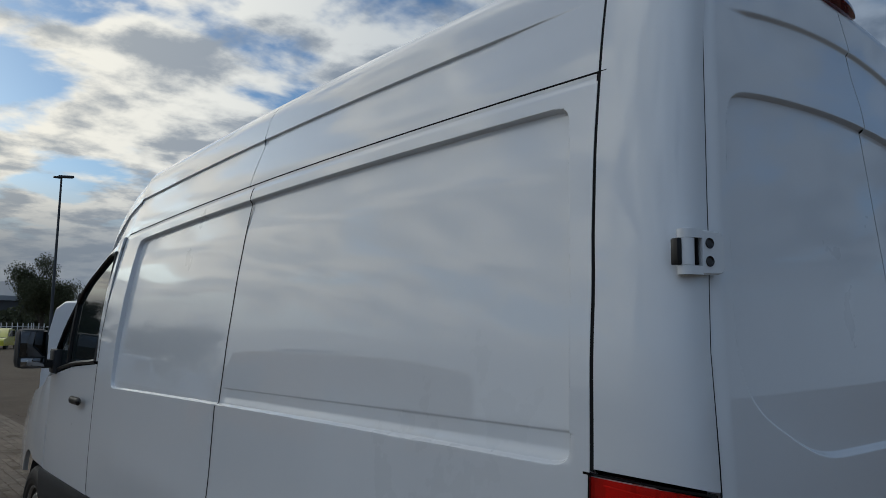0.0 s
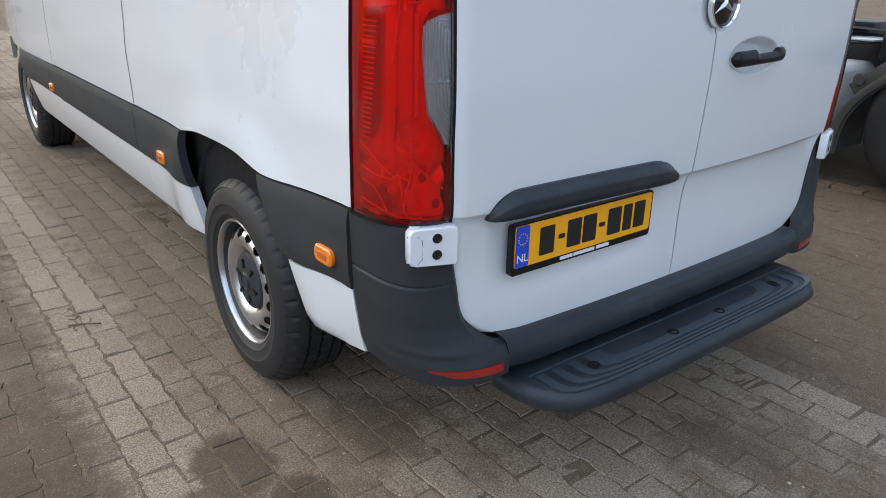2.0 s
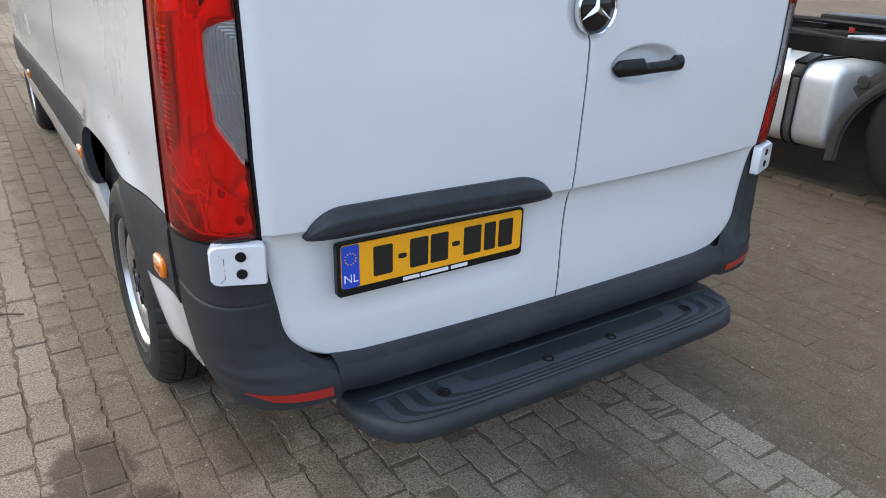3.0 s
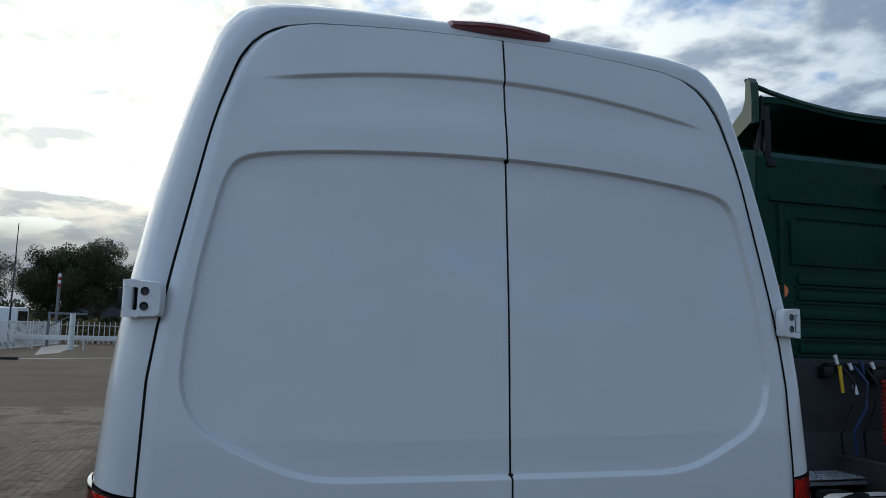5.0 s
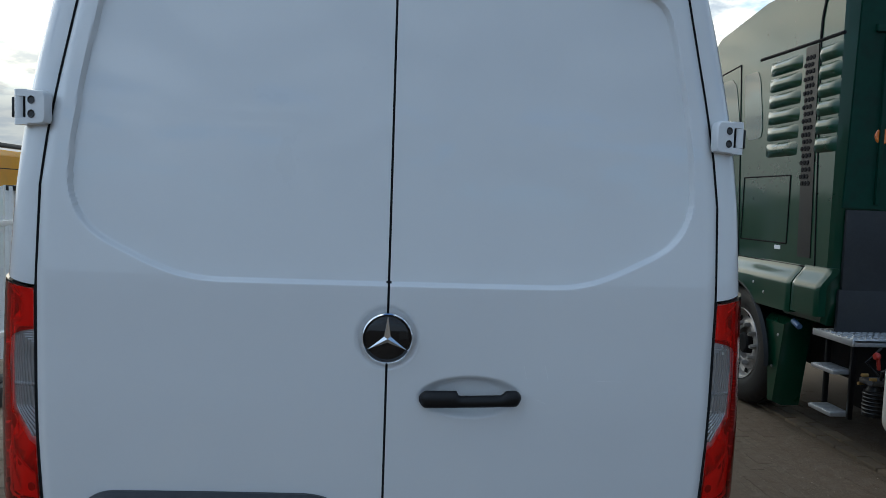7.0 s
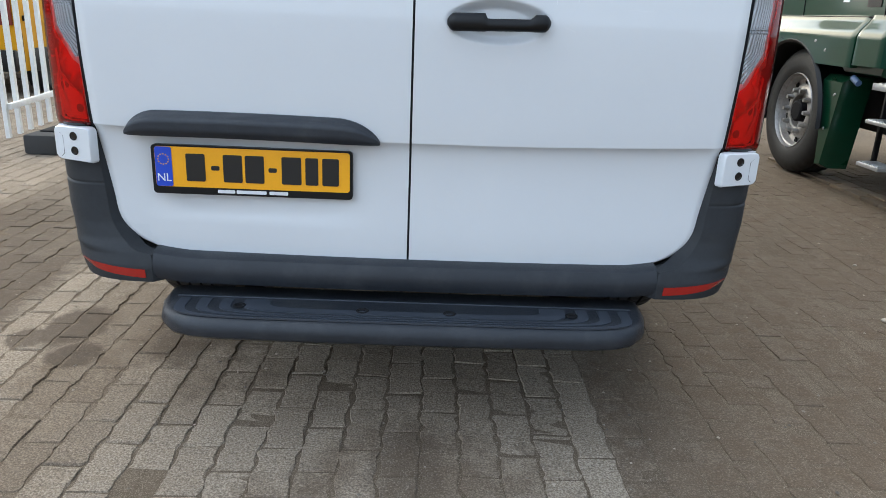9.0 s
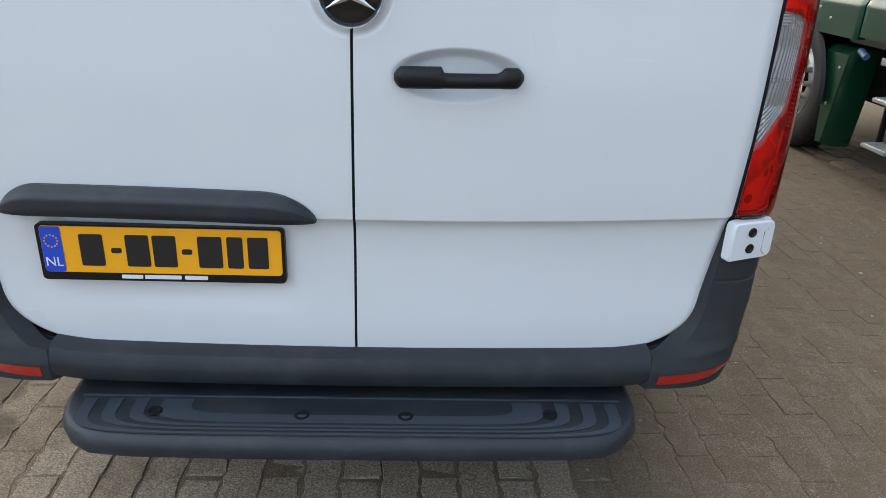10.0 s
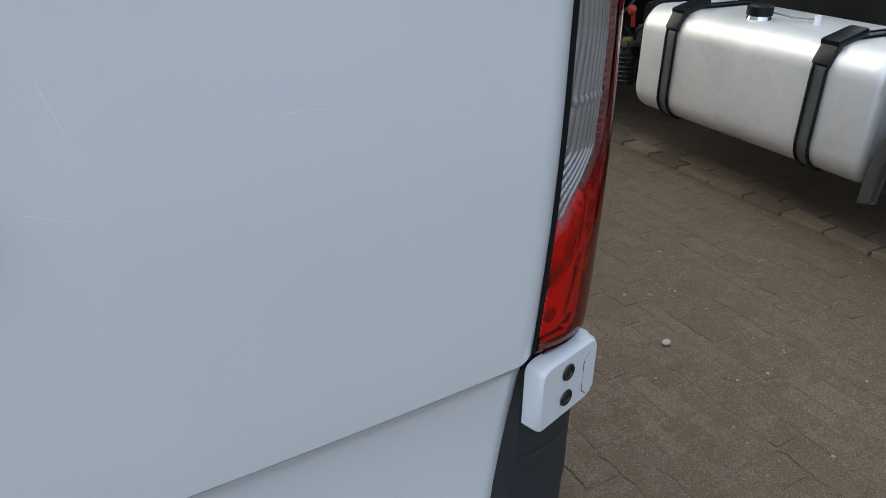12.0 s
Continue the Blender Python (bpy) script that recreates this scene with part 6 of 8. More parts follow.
Geo().lathe([(0.0, 0.016), (0.020, 0.014), (0.026, 0.0), (0.020, -0.014)], (TX + 0.06, 2.40, 0.745), n=14, axis="x", sign=-1).cyl((TX + 0.07, 2.40, 0.735), (TX + 0.08, 2.40, 0.66), 0.011, n=8).out("red_button", REDCOIL, truck, "red drain cap")
g = Geo().cyl((TX - 0.02, 3.12, 0.80), (TX - 0.02, 3.20, 0.83), 0.022, n=12)
g.out("blue_cap", make_mat("blue_cap", (0.10, 0.17, 0.32), 0.4), truck, "pale blue fluid cap")

# frame rails, deck, mudguards
g = Geo()
for x in (3.78, 4.64):
    g.box((x, 1.3, 0.80), (0.09, 5.2, 0.27), bevel=0.012)
for y in (-0.9, 0.5, 1.5, 2.5):
    g.box((4.21, y, 0.80), (0.86, 0.12, 0.18), bevel=0.012)
g.out("frame_rail", DARKSTEEL, truck, "dark chassis frame rails")
Geo().box((4.21, 1.75, 0.62), (0.70, 2.3, 0.42), bevel=0.06).out("gearbox", DARKSTEEL, truck, "dark gearbox between the rails")
Geo().box((5.12, 1.9, 0.56), (0.60, 1.9, 0.56), bevel=0.08).out("side_box", HANDLEBLACK, truck, "black box on the far rail")
for x, y, z, s in ((3.70, 1.9, 0.93, (0.10, 0.8, 0.10)), (3.60, 1.35, 0.92, (0.05, 1.2, 0.05)), (3.95, 1.4, 0.97, (0.3, 0.5, 0.12)), (3.55, 0.85, 0.90, (0.25, 0.16, 0.16))):
    Geo().box((x, y, z), s, bevel=0.02).out("chassis_fitting", HANDLEBLACK, truck, "black fitting on the chassis")
g = Geo()
g.tube([(3.55, 2.1, 0.90), (3.52, 1.7, 0.93), (3.58, 1.2, 0.90), (3.6, 0.6, 0.95)], 0.014, 6)
g.tube([(3.66, 2.1, 0.98), (3.62, 1.6, 1.0), (3.70, 1.0, 0.98), (3.8, 0.5, 1.0)], 0.018, 6)
g.out("air_line", HANDLEBLACK, truck, "black air lines")
Geo().lathe([(0.0, 0.03), (0.018, 0.03), (0.02, 0.0)], (3.58, 1.28, 0.945), n=10, axis="z").out("coupling_knob", REDCOIL, truck, "red coupling knob")
GUARD = make_mat("mudguard_plastic", (0.050, 0.047, 0.043), 0.6, var=0.25, scales=(4, 60), dirt=(0.10, 0.085, 0.065), dirt_amount=0.4, spec=0.3)
side = [(0.958, 0.25), (0.955, 0.40), (0.922, 0.53), (0.845, 0.655), (0.740, 0.755), (0.635, 0.838), (0.50, 0.94), (0.36, 1.02), (0.235, 1.04), (0.02, 1.01), (-0.16, 0.90)]
sy, sz = [np.interp(np.linspace(0, 10, 41), range(11), [p[k] for p in side]) for k in (0, 1)]
for _ in range(3):
    sy[1:-1], sz[1:-1] = (sy[:-2] + 2 * sy[1:-1] + sy[2:]) / 4, (sz[:-2] + 2 * sz[1:-1] + sz[2:]) / 4
A = np.zeros((41, 6, 3))
for i in range(41):
    d = np.array([0.235 - sy[i], 0.45 - sz[i]])
    d /= np.linalg.norm(d)
    for j, (x, k) in enumerate(((TX + 0.02, 0.060), (TX - 0.004, 0.055), (TX - 0.010, 0.030), (TX - 0.004, 0.006), (TX + 0.03, 0.0), (TX + 0.52, 0.0))):
        A[i, j] = (x, sy[i] + d[0] * k, sz[i] + d[1] * k)
guard = Geo().shell(A, (0.006, -0.006, -0.006)).out("mudguard", GUARD, truck, "dark grey rounded mudguard over the rear wheel", sharp=40)
Geo().box((TX + 0.10, 0.80, 0.735), (0.03, 0.26, 0.10), rot=(-41, 0, 0), bevel=0.012).out("guard_bracket", GUARD, guard, "dark plastic bracket")
Geo().lathe([(0.0, 0.008), (0.034, 0.008), (0.040, 0.0)], (TX + 0.085, 0.868, 0.728), n=24, axis="x", sign=-1).out("round_plug", GUARD, guard, "round dark plug")
Geo().box((3.52, 1.03, 0.94), (0.46, 0.22, 0.014), rot=(0, 2, 0), bevel=0.004).out("deck_plate", TREAD, truck, "small bright deck plate on the chassis")
g = Geo().lathe([(0.0, 0.0), (0.45, 0.0), (0.48, -0.03), (0.45, -0.08)], (4.21, 0.0, 1.12), n=28, axis="z")
g.box((4.21, 0.0, 0.99), (0.8, 0.9, 0.12), bevel=0.03)
g.out("fifth_wheel", DARKSTEEL, truck, "dark greased coupling plate")
Geo().box((4.21, 4.0, 0.62), (1.7, 2.4, 0.4), bevel=0.06).out("engine_tunnel", DARKSTEEL, truck, "dark engine casing")
Geo().box((4.2, 0.235, 0.5), (1.9, 0.16, 0.16), bevel=0.04).out("axle", DARKSTEEL, truck, "dark rear axle")

# light kerb stones beside the truck
KERB = make_mat("kerb_stone", (0.150, 0.108, 0.068), 0.85, var=0.35, scales=(4, 60), bump=0.5, bump_scale=120, rand=0.35, dirt=(0.10, 0.08, 0.06), dirt_amount=0.9)
kerb = thing("edge_stones", (3.2, 2, 0), "row of pale worn edging stones set flush in the yard", "edging", kind="structure")
rng = random.Random(11)
for k in range(26):
    for row in range(2):
        y = -0.9 + k * 0.215 + 0.1 * row
        Geo().box((3.19 + 0.108 * row + rng.uniform(-0.004, 0.004), y, -0.002 + rng.uniform(0, 0.006)), (0.100, 0.205, 0.036), rot=(rng.uniform(-1, 1), rng.uniform(-1, 1), rng.uniform(-1, 1)), bevel=0.006).out("stone", KERB, kerb, smooth=False)


# ---- near fence, yellow van ----
FENCEWHITE = make_mat("fence_white", (0.70, 0.70, 0.68), 0.5, var=0.08, scales=(3, 40), dirt=(0.40, 0.38, 0.33), dirt_amount=0.4)
CONCRETE = make_mat("concrete", (0.035, 0.034, 0.033), 0.9, var=0.25, bump=0.5, bump_scale=60)


def picket_fence(name, p0, p1, height, step, label, group="", post_every=0, w=0.035, d=0.02, rails=(0.25, 0.82)):
    """Upright pickets with slanted tops on two rails, from p0 to p1."""
    p0, p1 = Vector((*p0, 0)), Vector((*p1, 0))
    run = p1 - p0
    L, a = run.length, math.atan2(run.y, run.x)
    f = thing(name, ((p0 + p1) / 2)[:], label, "fence", group)
    me = bpy.data.meshes.new("picket")
    g = Geo().extrude([(-w / 2, 0.08), (w / 2, 0.08), (w / 2, height - w * 0.9), (-w / 2, height)], "y", -d / 2, d / 2)
    me.from_pydata(g.v, [], g.f)
    me.materials.append(FENCEWHITE)
    n = int(L / step)
    for k in range(n + 1):
        ob = new("picket", me)
        ob.parent = f
        q = p0 + run * (k / n)
        ob.matrix_basis = Matrix.Translation(q - f.location) @ Euler((0, 0, a)).to_matrix().to_4x4()
    for r in rails:
        g = Geo()
        c = (p0 + p1) / 2
        g.box((0, 0, 0), (L, 0.035, 0.045), bevel=0.004)
        rot = Euler((0, 0, a)).to_matrix()
        off = rot @ Vector((0, -d, 0))
        g.v = [((rot @ Vector(v)) + c + off + Vector((0, 0, r * height)))[:] for v in g.v]
        g.out("rail", FENCEWHITE, f, "white horizontal rail")
    if post_every:
        m = max(1, int(L / post_every))
        for k in range(m + 1):
            q = p0 + run * (k / m)
            Geo().box((q.x, q.y, height * 0.5), (0.075, 0.075, height), bevel=0.008).out("post", FENCEWHITE, f, "white square post")
    return f


f = picket_fence("picket_fence", (-3.20, 3.72), (-3.36, 5.00), 1.60, 0.21, "white slatted metal fence panel in front of a yellow van", w=0.045, d=0.03, rails=(0.20, 0.80))
Geo().box((-3.40, 5.10, 0.80), (0.11, 0.13, 1.62), bevel=0.006).out("gate_post", FENCEWHITE, f, "thick white end post")
Geo().box((-3.36, 5.02, 1.585), (0.10, 0.05, 0.05), bevel=0.008).out("latch", HANDLEBLACK, f, "black latch")
b = thing("concrete_foot", (-2.86, 3.75, 0), "dark recycled-plastic fence foot on the paving", "fence foot")
Geo().box((-2.86, 3.75, 0.075), (0.24, 0.50, 0.15), bevel=0.025).out("foot_block", CONCRETE, b)
Geo().box((-2.86, 3.75, 0.152), (0.12, 0.20, 0.02), bevel=0.006).out("foot_socket", SEAMBLACK, b)

YELLOW = make_mat("yellow_paint", (0.56, 0.265, 0.006), 0.55, coat=0.0, spec=0.12, var=0.08, scales=(1.5, 15), dirt=(0.35, 0.20, 0.03), dirt_amount=0.3)


def box_van(name, place, turn, paint, label, length=4.9, width=1.95, height=2.05, dark_base=True, group="", lamps=True):
    """A parked van: body with rounded roof, wheels, windows."""
    v = thing(name, (0, 0, 0), label, "van", group)
    w = width / 2
    sec = [(-w * 0.97, 0.30), (-w, 0.75), (-w, 1.10), (-w * 0.95, 1.55), (-w * 0.88, height - 0.10), (-w * 0.78, height - 0.02), (-w * 0.5, height)]
    sec = sec + [(-x, z) for x, z in sec[::-1]]
    ys = [(0.0, 0.985), (0.04, 1.0), (0.3, 1.0), (length * 0.62, 1.0), (length * 0.74, 0.985), (length * 0.80, 0.84), (length * 0.87, 0.58), (length * 0.98, 0.50), (length, 0.40)]
    A = np.zeros((len(ys), len(sec), 3))
    for i, (y, k) in enumerate(ys):
        for j, (x, z) in enumerate(sec):
            A[i, j] = (x * (1 if y < length * 0.8 else 0.97), y, 0.30 + (z - 0.30) * k)
    g = Geo().grid(A)
    n = len(sec)
    g.add(A[0].tolist(), [tuple(range(n))]).add(A[-1].tolist(), [tuple(range(n))])
    g.out("body", paint, v, sharp=35)
    for sx in (-1, 1):
        for y0, y1 in ((length * 0.50, length * 0.73),):
            Geo().extrude([(y0, 1.12), (y1 + 0.25, 1.10), (y1 - 0.02, height - 0.28), (y0, height - 0.24)], "x", sx * (w * 0.955), sx * (w * 0.965 + 0.012)).out("side_window", DARKGLASS, v, "dark side window", smooth=False)
        for y in (0.85, length * 0.80):
            Geo().lathe([(0.0, -0.06), (0.20, -0.06), (0.205, 0.0), (0.31, 0.01), (0.335, -0.03), (0.335, -0.2)], (sx * (w - 0.03), y, 0.335), n=24, axis="x", sign=sx).out("wheel", RUBBER, v, "dark wheel")
        Geo().box((sx * (w + 0.01), length * 0.45, 0.42), (0.03, length * 0.8, 0.26), bevel=0.01).out("lower_trim", HANDLEBLACK if dark_base else paint, v, "lower trim")
        if lamps:
            Geo().box((sx * (w - 0.10), -0.01, 1.05), (0.14, 0.05, 0.5), bevel=0.02).out("tail_lamp", BRAKE_RED, v, "red tail lamp")
        Geo().box((sx * (w + 0.16), length * 0.70, 1.25), (0.22, 0.12, 0.22), bevel=0.04).out("mirror", HANDLEBLACK, v, "black mirror")
    Geo().extrude([(-w * 0.8, 1.05), (w * 0.8, 1.05), (w * 0.72, height - 0.28), (-w * 0.72, height - 0.28)], "y", -0.012, 0.02).out("rear_window", DARKGLASS if not dark_base else paint, v, smooth=False)
    Geo().box((0, -0.02, 0.42), (width * 0.98, 0.10, 0.24), bevel=0.03).out("bumper", HANDLEBLACK, v, "black bumper")
    # windscreen
    ym, yt = length * 0.865, length * 0.755
    A = np.array([[(x * w * 0.86, yy, zz) for x in np.linspace(-1, 1, 8)] for yy, zz in ((ym, 0.36 + (height - 0.3) * 0.60), ((ym + yt) / 2, 0.33 + (height - 0.3) * 0.78), (yt, 0.30 + (height - 0.3) * 0.955))])
    Geo().shell(A, (0, -0.02, 0)).out("windscreen", DARKGLASS, v, "dark windscreen")
    if place:
        v.matrix_basis = Matrix.Translation(place) @ Euler((0, 0, radians(turn))).to_matrix().to_4x4()
    return v


yv = box_van("yellow_van", None, 0, YELLOW, "yellow delivery van parked behind the white fence", 5.2, 1.98, 2.06)
g = Geo().box((0.86, 1.55, 2.09), (0.06, 1.7, 0.06), bevel=0.012)
for y in (0.8, 2.3):
    g.box((0.86, y, 2.055), (0.05, 0.08, 0.06), bevel=0.008)
g.out("roof_bar", HANDLEBLACK, yv, "black roof bar")
for y in (0.10, 1.55, 2.6):
    Geo().box((0.982, y, 1.15), (0.012, 0.012, 1.5)).out("door_gap", SEAMBLACK, yv, "dark door gap")
Geo().box((0.985, 0.8, 1.80), (0.012, 1.4, 0.012)).out("door_gap", SEAMBLACK, yv, "dark door gap")
Geo().box((1.0, 0.20, 0.88), (0.05, 0.12, 0.06), bevel=0.012).out("door_handle", HANDLEBLACK, yv, "black handle")
yv.matrix_basis = Matrix.Translation((-5.55, 6.50, 0)) @ Euler((0, 0, radians(2))).to_matrix().to_4x4()

# ---- far yard: barriers, gate, cones, cars, vans ----
picket_fence("boundary_fence", (-40.0, 60.0), (-1.5, 66.0), 1.9, 0.40, "long white slatted boundary fence beyond the yard", "boundary fence", 6.0, w=0.07, d=0.03)
picket_fence("boundary_fence", (-1.5, 66.0), (30.0, 70.0), 1.9, 0.40, "long white slatted boundary fence beyond the yard", "boundary fence", 6.0, w=0.07, d=0.03)
picket_fence("yard_gate", (-2.9, 33.0), (-1.55, 33.5), 1.75, 0.13, "white slatted gate leaf on rubber feet", w=0.04)
for x, y in ((-2.6, 33.0), (-1.7, 33.4), (-3.45, 22.6), (-2.95, 25.0), (-12.6, 35.4), (-10.5, 36.0), (3.2, 41.3), (4.2, 42.2)):
    t = thing("rubber_block", (x, y, 0), "dark recycled-plastic block on the ground by a barrier", "block", "rubber blocks")
    Geo().box((x, y, 0.06), (0.75, 0.25, 0.12), bevel=0.02).out("foot_block", CONCRETE, t)
hb = thing("hoarding_panel", (-3.2, 23.5, 0), "white sheet hoarding propped up with slanting struts", "barrier")
Geo().box((-3.2, 23.5, 0.95), (0.06, 2.9, 1.55), rot=(0, 0, -12), bevel=0.01).out("sheet", FENCEWHITE, hb)
for a, b in (((-3.15, 23.2, 1.3), (-2.55, 23.0, 0.0)), ((-2.95, 24.2, 1.35), (-2.35, 24.0, 0.0))):
    Geo().tube([a, b], 0.035, 6).out("strut", STRAP, hb, "steel strut")
sg = thing("direction_sign", (-7.3, 50.0, 0), "blue square sign with a white arrow on the barrier", "sign")
Geo().box((-7.3, 50.0, 1.15), (0.75, 0.03, 0.75), bevel=0.01).out("sign_plate", make_mat("sign_blue", (0.01, 0.10, 0.50), 0.4), sg)
Geo().extrude([(-7.36, 0.90), (-7.24, 0.90), (-7.24, 1.15), (-7.10, 1.15), (-7.30, 1.42), (-7.50, 1.15), (-7.36, 1.15)], "y", 49.97, 49.98).out("arrow", WHITE_INK, sg, "white arrow", smooth=False)
Geo().box((-7.3, 50.05, 0.55), (0.06, 0.05, 1.1)).out("sign_post", STRAP, sg)
gb = thing("crash_barrier", (-10, 50.3, 0), "long white road barrier along the yard exit", "barrier")
Geo().box((-10, 50.3, 0.78), (13.5, 0.06, 0.32), bevel=0.02).out("beam", FENCEWHITE, gb, "white beam")
for x in (-16, -13, -10, -7, -4):
    Geo().box((x, 50.4, 0.42), (0.10, 0.10, 0.84), bevel=0.01).out("post", FENCEWHITE, gb)
pk = thing("gate_post", (-10.65, 49.8, 0), "white round-topped gate post", "post")
Geo().cyl((-10.65, 49.8, 0), (-10.65, 49.8, 2.35), 0.20, 0.17, n=14).out("post_shaft", FENCEWHITE, pk)
SIGNGREY = make_mat("sign_back", (0.17, 0.18, 0.20), 0.5, metal=0.4)
sb = thing("road_sign", (-4.1, 25.5, 0), "grey back of a road sign on a pole", "sign")
Geo().box((-4.1, 25.5, 2.62), (0.62, 0.03, 0.92), bevel=0.02).out("sign_back", SIGNGREY, sb)
Geo().cyl((-3.95, 25.55, 0), (-3.95, 25.55, 3.25), 0.04, n=10).out("sign_pole", STRAP, sb)
bt = thing("barrier_boards", (-3.55, 27.0, 0), "red and white upright barrier boards", "barrier")
for x, m in ((-3.68, 0), (-3.50, 1)):
    Geo().box((x, 27.0, 1.9), (0.10, 0.03, 0.95), bevel=0.01).out("board", BRAKE_RED if m else REDCOIL, bt)
    Geo().box((x, 27.03, 0.95), (0.05, 0.03, 1.9)).out("stake", STRAP, bt)

g = Geo()
CONE_ORANGE = make_mat("cone_orange", (0.75, 0.10, 0.02), 0.5, var=0.1)
cone = thing("traffic_cone", (0, 0, 0), "orange traffic cone with white bands on the paving", "traffic cone", "traffic cones")
prof = [(0.165, 0.03), (0.145, 0.14), (0.125, 0.27), (0.098, 0.42), (0.075, 0.55), (0.035, 0.75), (0.0, 0.755)]
Geo().lathe(prof, (0, 0, 0), n=20, axis="z").out("cone_body", CONE_ORANGE, cone)
for a, b in ((1, 2), (3, 4)):
    Geo().lathe([(prof[a][0] + 0.003, prof[a][1]), (prof[b][0] + 0.003, prof[b][1])], (0, 0, 0), n=20, axis="z").out("band", WHITE_INK, cone, "white band")
Geo().box((0, 0, 0.018), (0.42, 0.42, 0.036), bevel=0.012).out("cone_base", CONCRETE, cone, "dark rubber base")
cone.location = (4.33, 40.3, 0)
copy_thing(cone, Matrix.Translation((3.35, 41.0, 0)))
picket_fence("site_barrier", (2.6, 41.9), (4.1, 42.3), 1.95, 0.30, "white tubular site barrier on rubber feet", w=0.05, rails=(0.12, 0.9))


def small_car(place, turn, paint, label):
    v = thing("car", (0, 0, 0), label, "car")
    sec = [(-0.86, 0.25), (-0.88, 0.55), (-0.86, 0.80)]
    sec = sec + [(-x, z) for x, z in sec[::-1]]
    ys = [(0.0, 0.80), (0.12, 0.97), (0.8, 1.04), (2.6, 1.05), (3.1, 0.98), (3.7, 0.86), (3.85, 0.60)]
    A = np.array([[(x, y, 0.25 + (z - 0.25) * k) for x, z in sec] for y, k in ys])
    g = Geo().grid(A)
    g.add(A[0].tolist(), [tuple(range(6))]).add(A[-1].tolist(), [tuple(range(6))])
    g.out("body", paint, v, sharp=50)
    roofy = [(0.10, 0.82, 0.80), (0.45, 1.38, 0.66), (1.0, 1.46, 0.64), (1.9, 1.44, 0.64), (2.75, 0.84, 0.80)]
    A = np.array([[(-w, y, 0.80), (-w * 0.95, y, z * 0.96), (-w * 0.7, y, z), (w * 0.7, y, z), (w * 0.95, y, z * 0.96), (w, y, 0.80)] for y, z, w in roofy])
    Geo().grid(A).out("cabin", paint, v, sharp=50)
    for sx in (-1, 1):
        Geo().extrude([(0.45, 0.88), (2.45, 0.88), (1.85, 1.30), (0.60, 1.30)], "x", sx * 0.70, sx * 0.795).out("side_window", DARKGLASS, v, smooth=False)
        for y in (0.65, 3.05):
            Geo().lathe([(0.0, -0.04), (0.18, -0.04), (0.19, 0.0), (0.28, 0.01), (0.305, -0.03), (0.305, -0.18)], (sx * 0.86, y, 0.305), n=20, axis="x", sign=sx).out("wheel", RUBBER, v, "dark wheel")
    Geo().extrude([(-0.60, 0.86), (0.60, 0.86), (0.52, 1.32), (-0.52, 1.32)], "y", 0.02, 0.30).out("rear_window", DARKGLASS, v, smooth=False)
    v.matrix_basis = Matrix.Translation(place) @ Euler((0, 0, radians(turn))).to_matrix().to_4x4()
    return v


small_car((8.3, 61.0, 0), 155, make_mat("lime_paint", (0.55, 0.50, 0.03), 0.3, coat=0.9), "lime-yellow small car parked by the fence")
PALEVAN = make_mat("pale_van_paint", (0.70, 0.71, 0.72), 0.3, coat=0.9, var=0.04)
box_van("parked_van", (-15.2, 56.5, 0), 80, PALEVAN, "tall white van parked behind the yard fence", 5.2, 1.95, 2.75, False, "parked vans")
box_van("parked_van", (-20.2, 53.5, 0), 80, PALEVAN, "low white van parked behind the yard fence", 4.6, 1.85, 2.3, False, "parked vans")
box_van("parked_van", (2.75, 57.0, 0), 95, PALEVAN, "white van parked along the far fence", 5.0, 1.9, 1.95, False, "parked vans")
box_van("white_van", (0.76, 8.6, 0), -32, PALEVAN, "white van parked ahead of the high-roof van", 5.0, 1.96, 1.98, False, lamps=False)
picket_fence("yard_fence", (-14.1, 38.0), (-13.9, 61.5), 1.78, 0.24, "white mesh fence on posts along the yard", "", 3.9, w=0.05, d=0.03, rails=(0.05, 0.97))

# pale concrete strips let into the yard paving
PALECONC = make_mat("pale_concrete", (0.40, 0.37, 0.33), 0.85, var=0.2, scales=(0.6, 8), dirt=(0.17, 0.14, 0.11), dirt_amount=0.7)
for name, pts, label in (("gutter_strip", [(-21.0, 31.0), (-20.8, 30.6), (-4.2, 40.3), (-4.5, 40.8)], "long pale concrete gutter strip across the yard"),
                         ("concrete_apron", [(-10.7, 41.3), (-10.3, 45.0), (-12.4, 62.5), (-13.7, 62.0), (-13.7, 56.0)], "pale concrete apron beside the yard fence")):
    tagged(Geo().add([(x, y, 0.006) for x, y in pts], [tuple(range(len(pts)))]).out(name, PALECONC, None, smooth=False), label, "paving", kind="structure")
bp = thing("barrier_post", (-14.45, 63.2, 0), "tall dark post with a red and white tip", "post")
Geo().cyl((-14.45, 63.2, 0), (-14.45, 63.2, 4.6), 0.13, 0.11, n=10).out("post_shaft", STRAP, bp, "dark steel shaft")
for k in range(4):
    Geo().cyl((-14.45, 63.2, 4.6 + 0.27 * k), (-14.45, 63.2, 4.87 + 0.27 * k), 0.11, n=10).out("band", WHITE_INK if k % 2 else REDCOIL, bp, "white band" if k % 2 else "red band")
gs = thing("gate_support", (-13.5, 57.0, 0), "grey steel gate support with a slanting brace", "gate")
Geo().box((-13.6, 57.0, 1.2), (0.16, 0.16, 2.4), bevel=0.01).out("post", SIGNGREY, gs)
Geo().box((-12.4, 57.0, 2.40), (2.6, 0.12, 0.16), bevel=0.01).out("arm", SIGNGREY, gs)
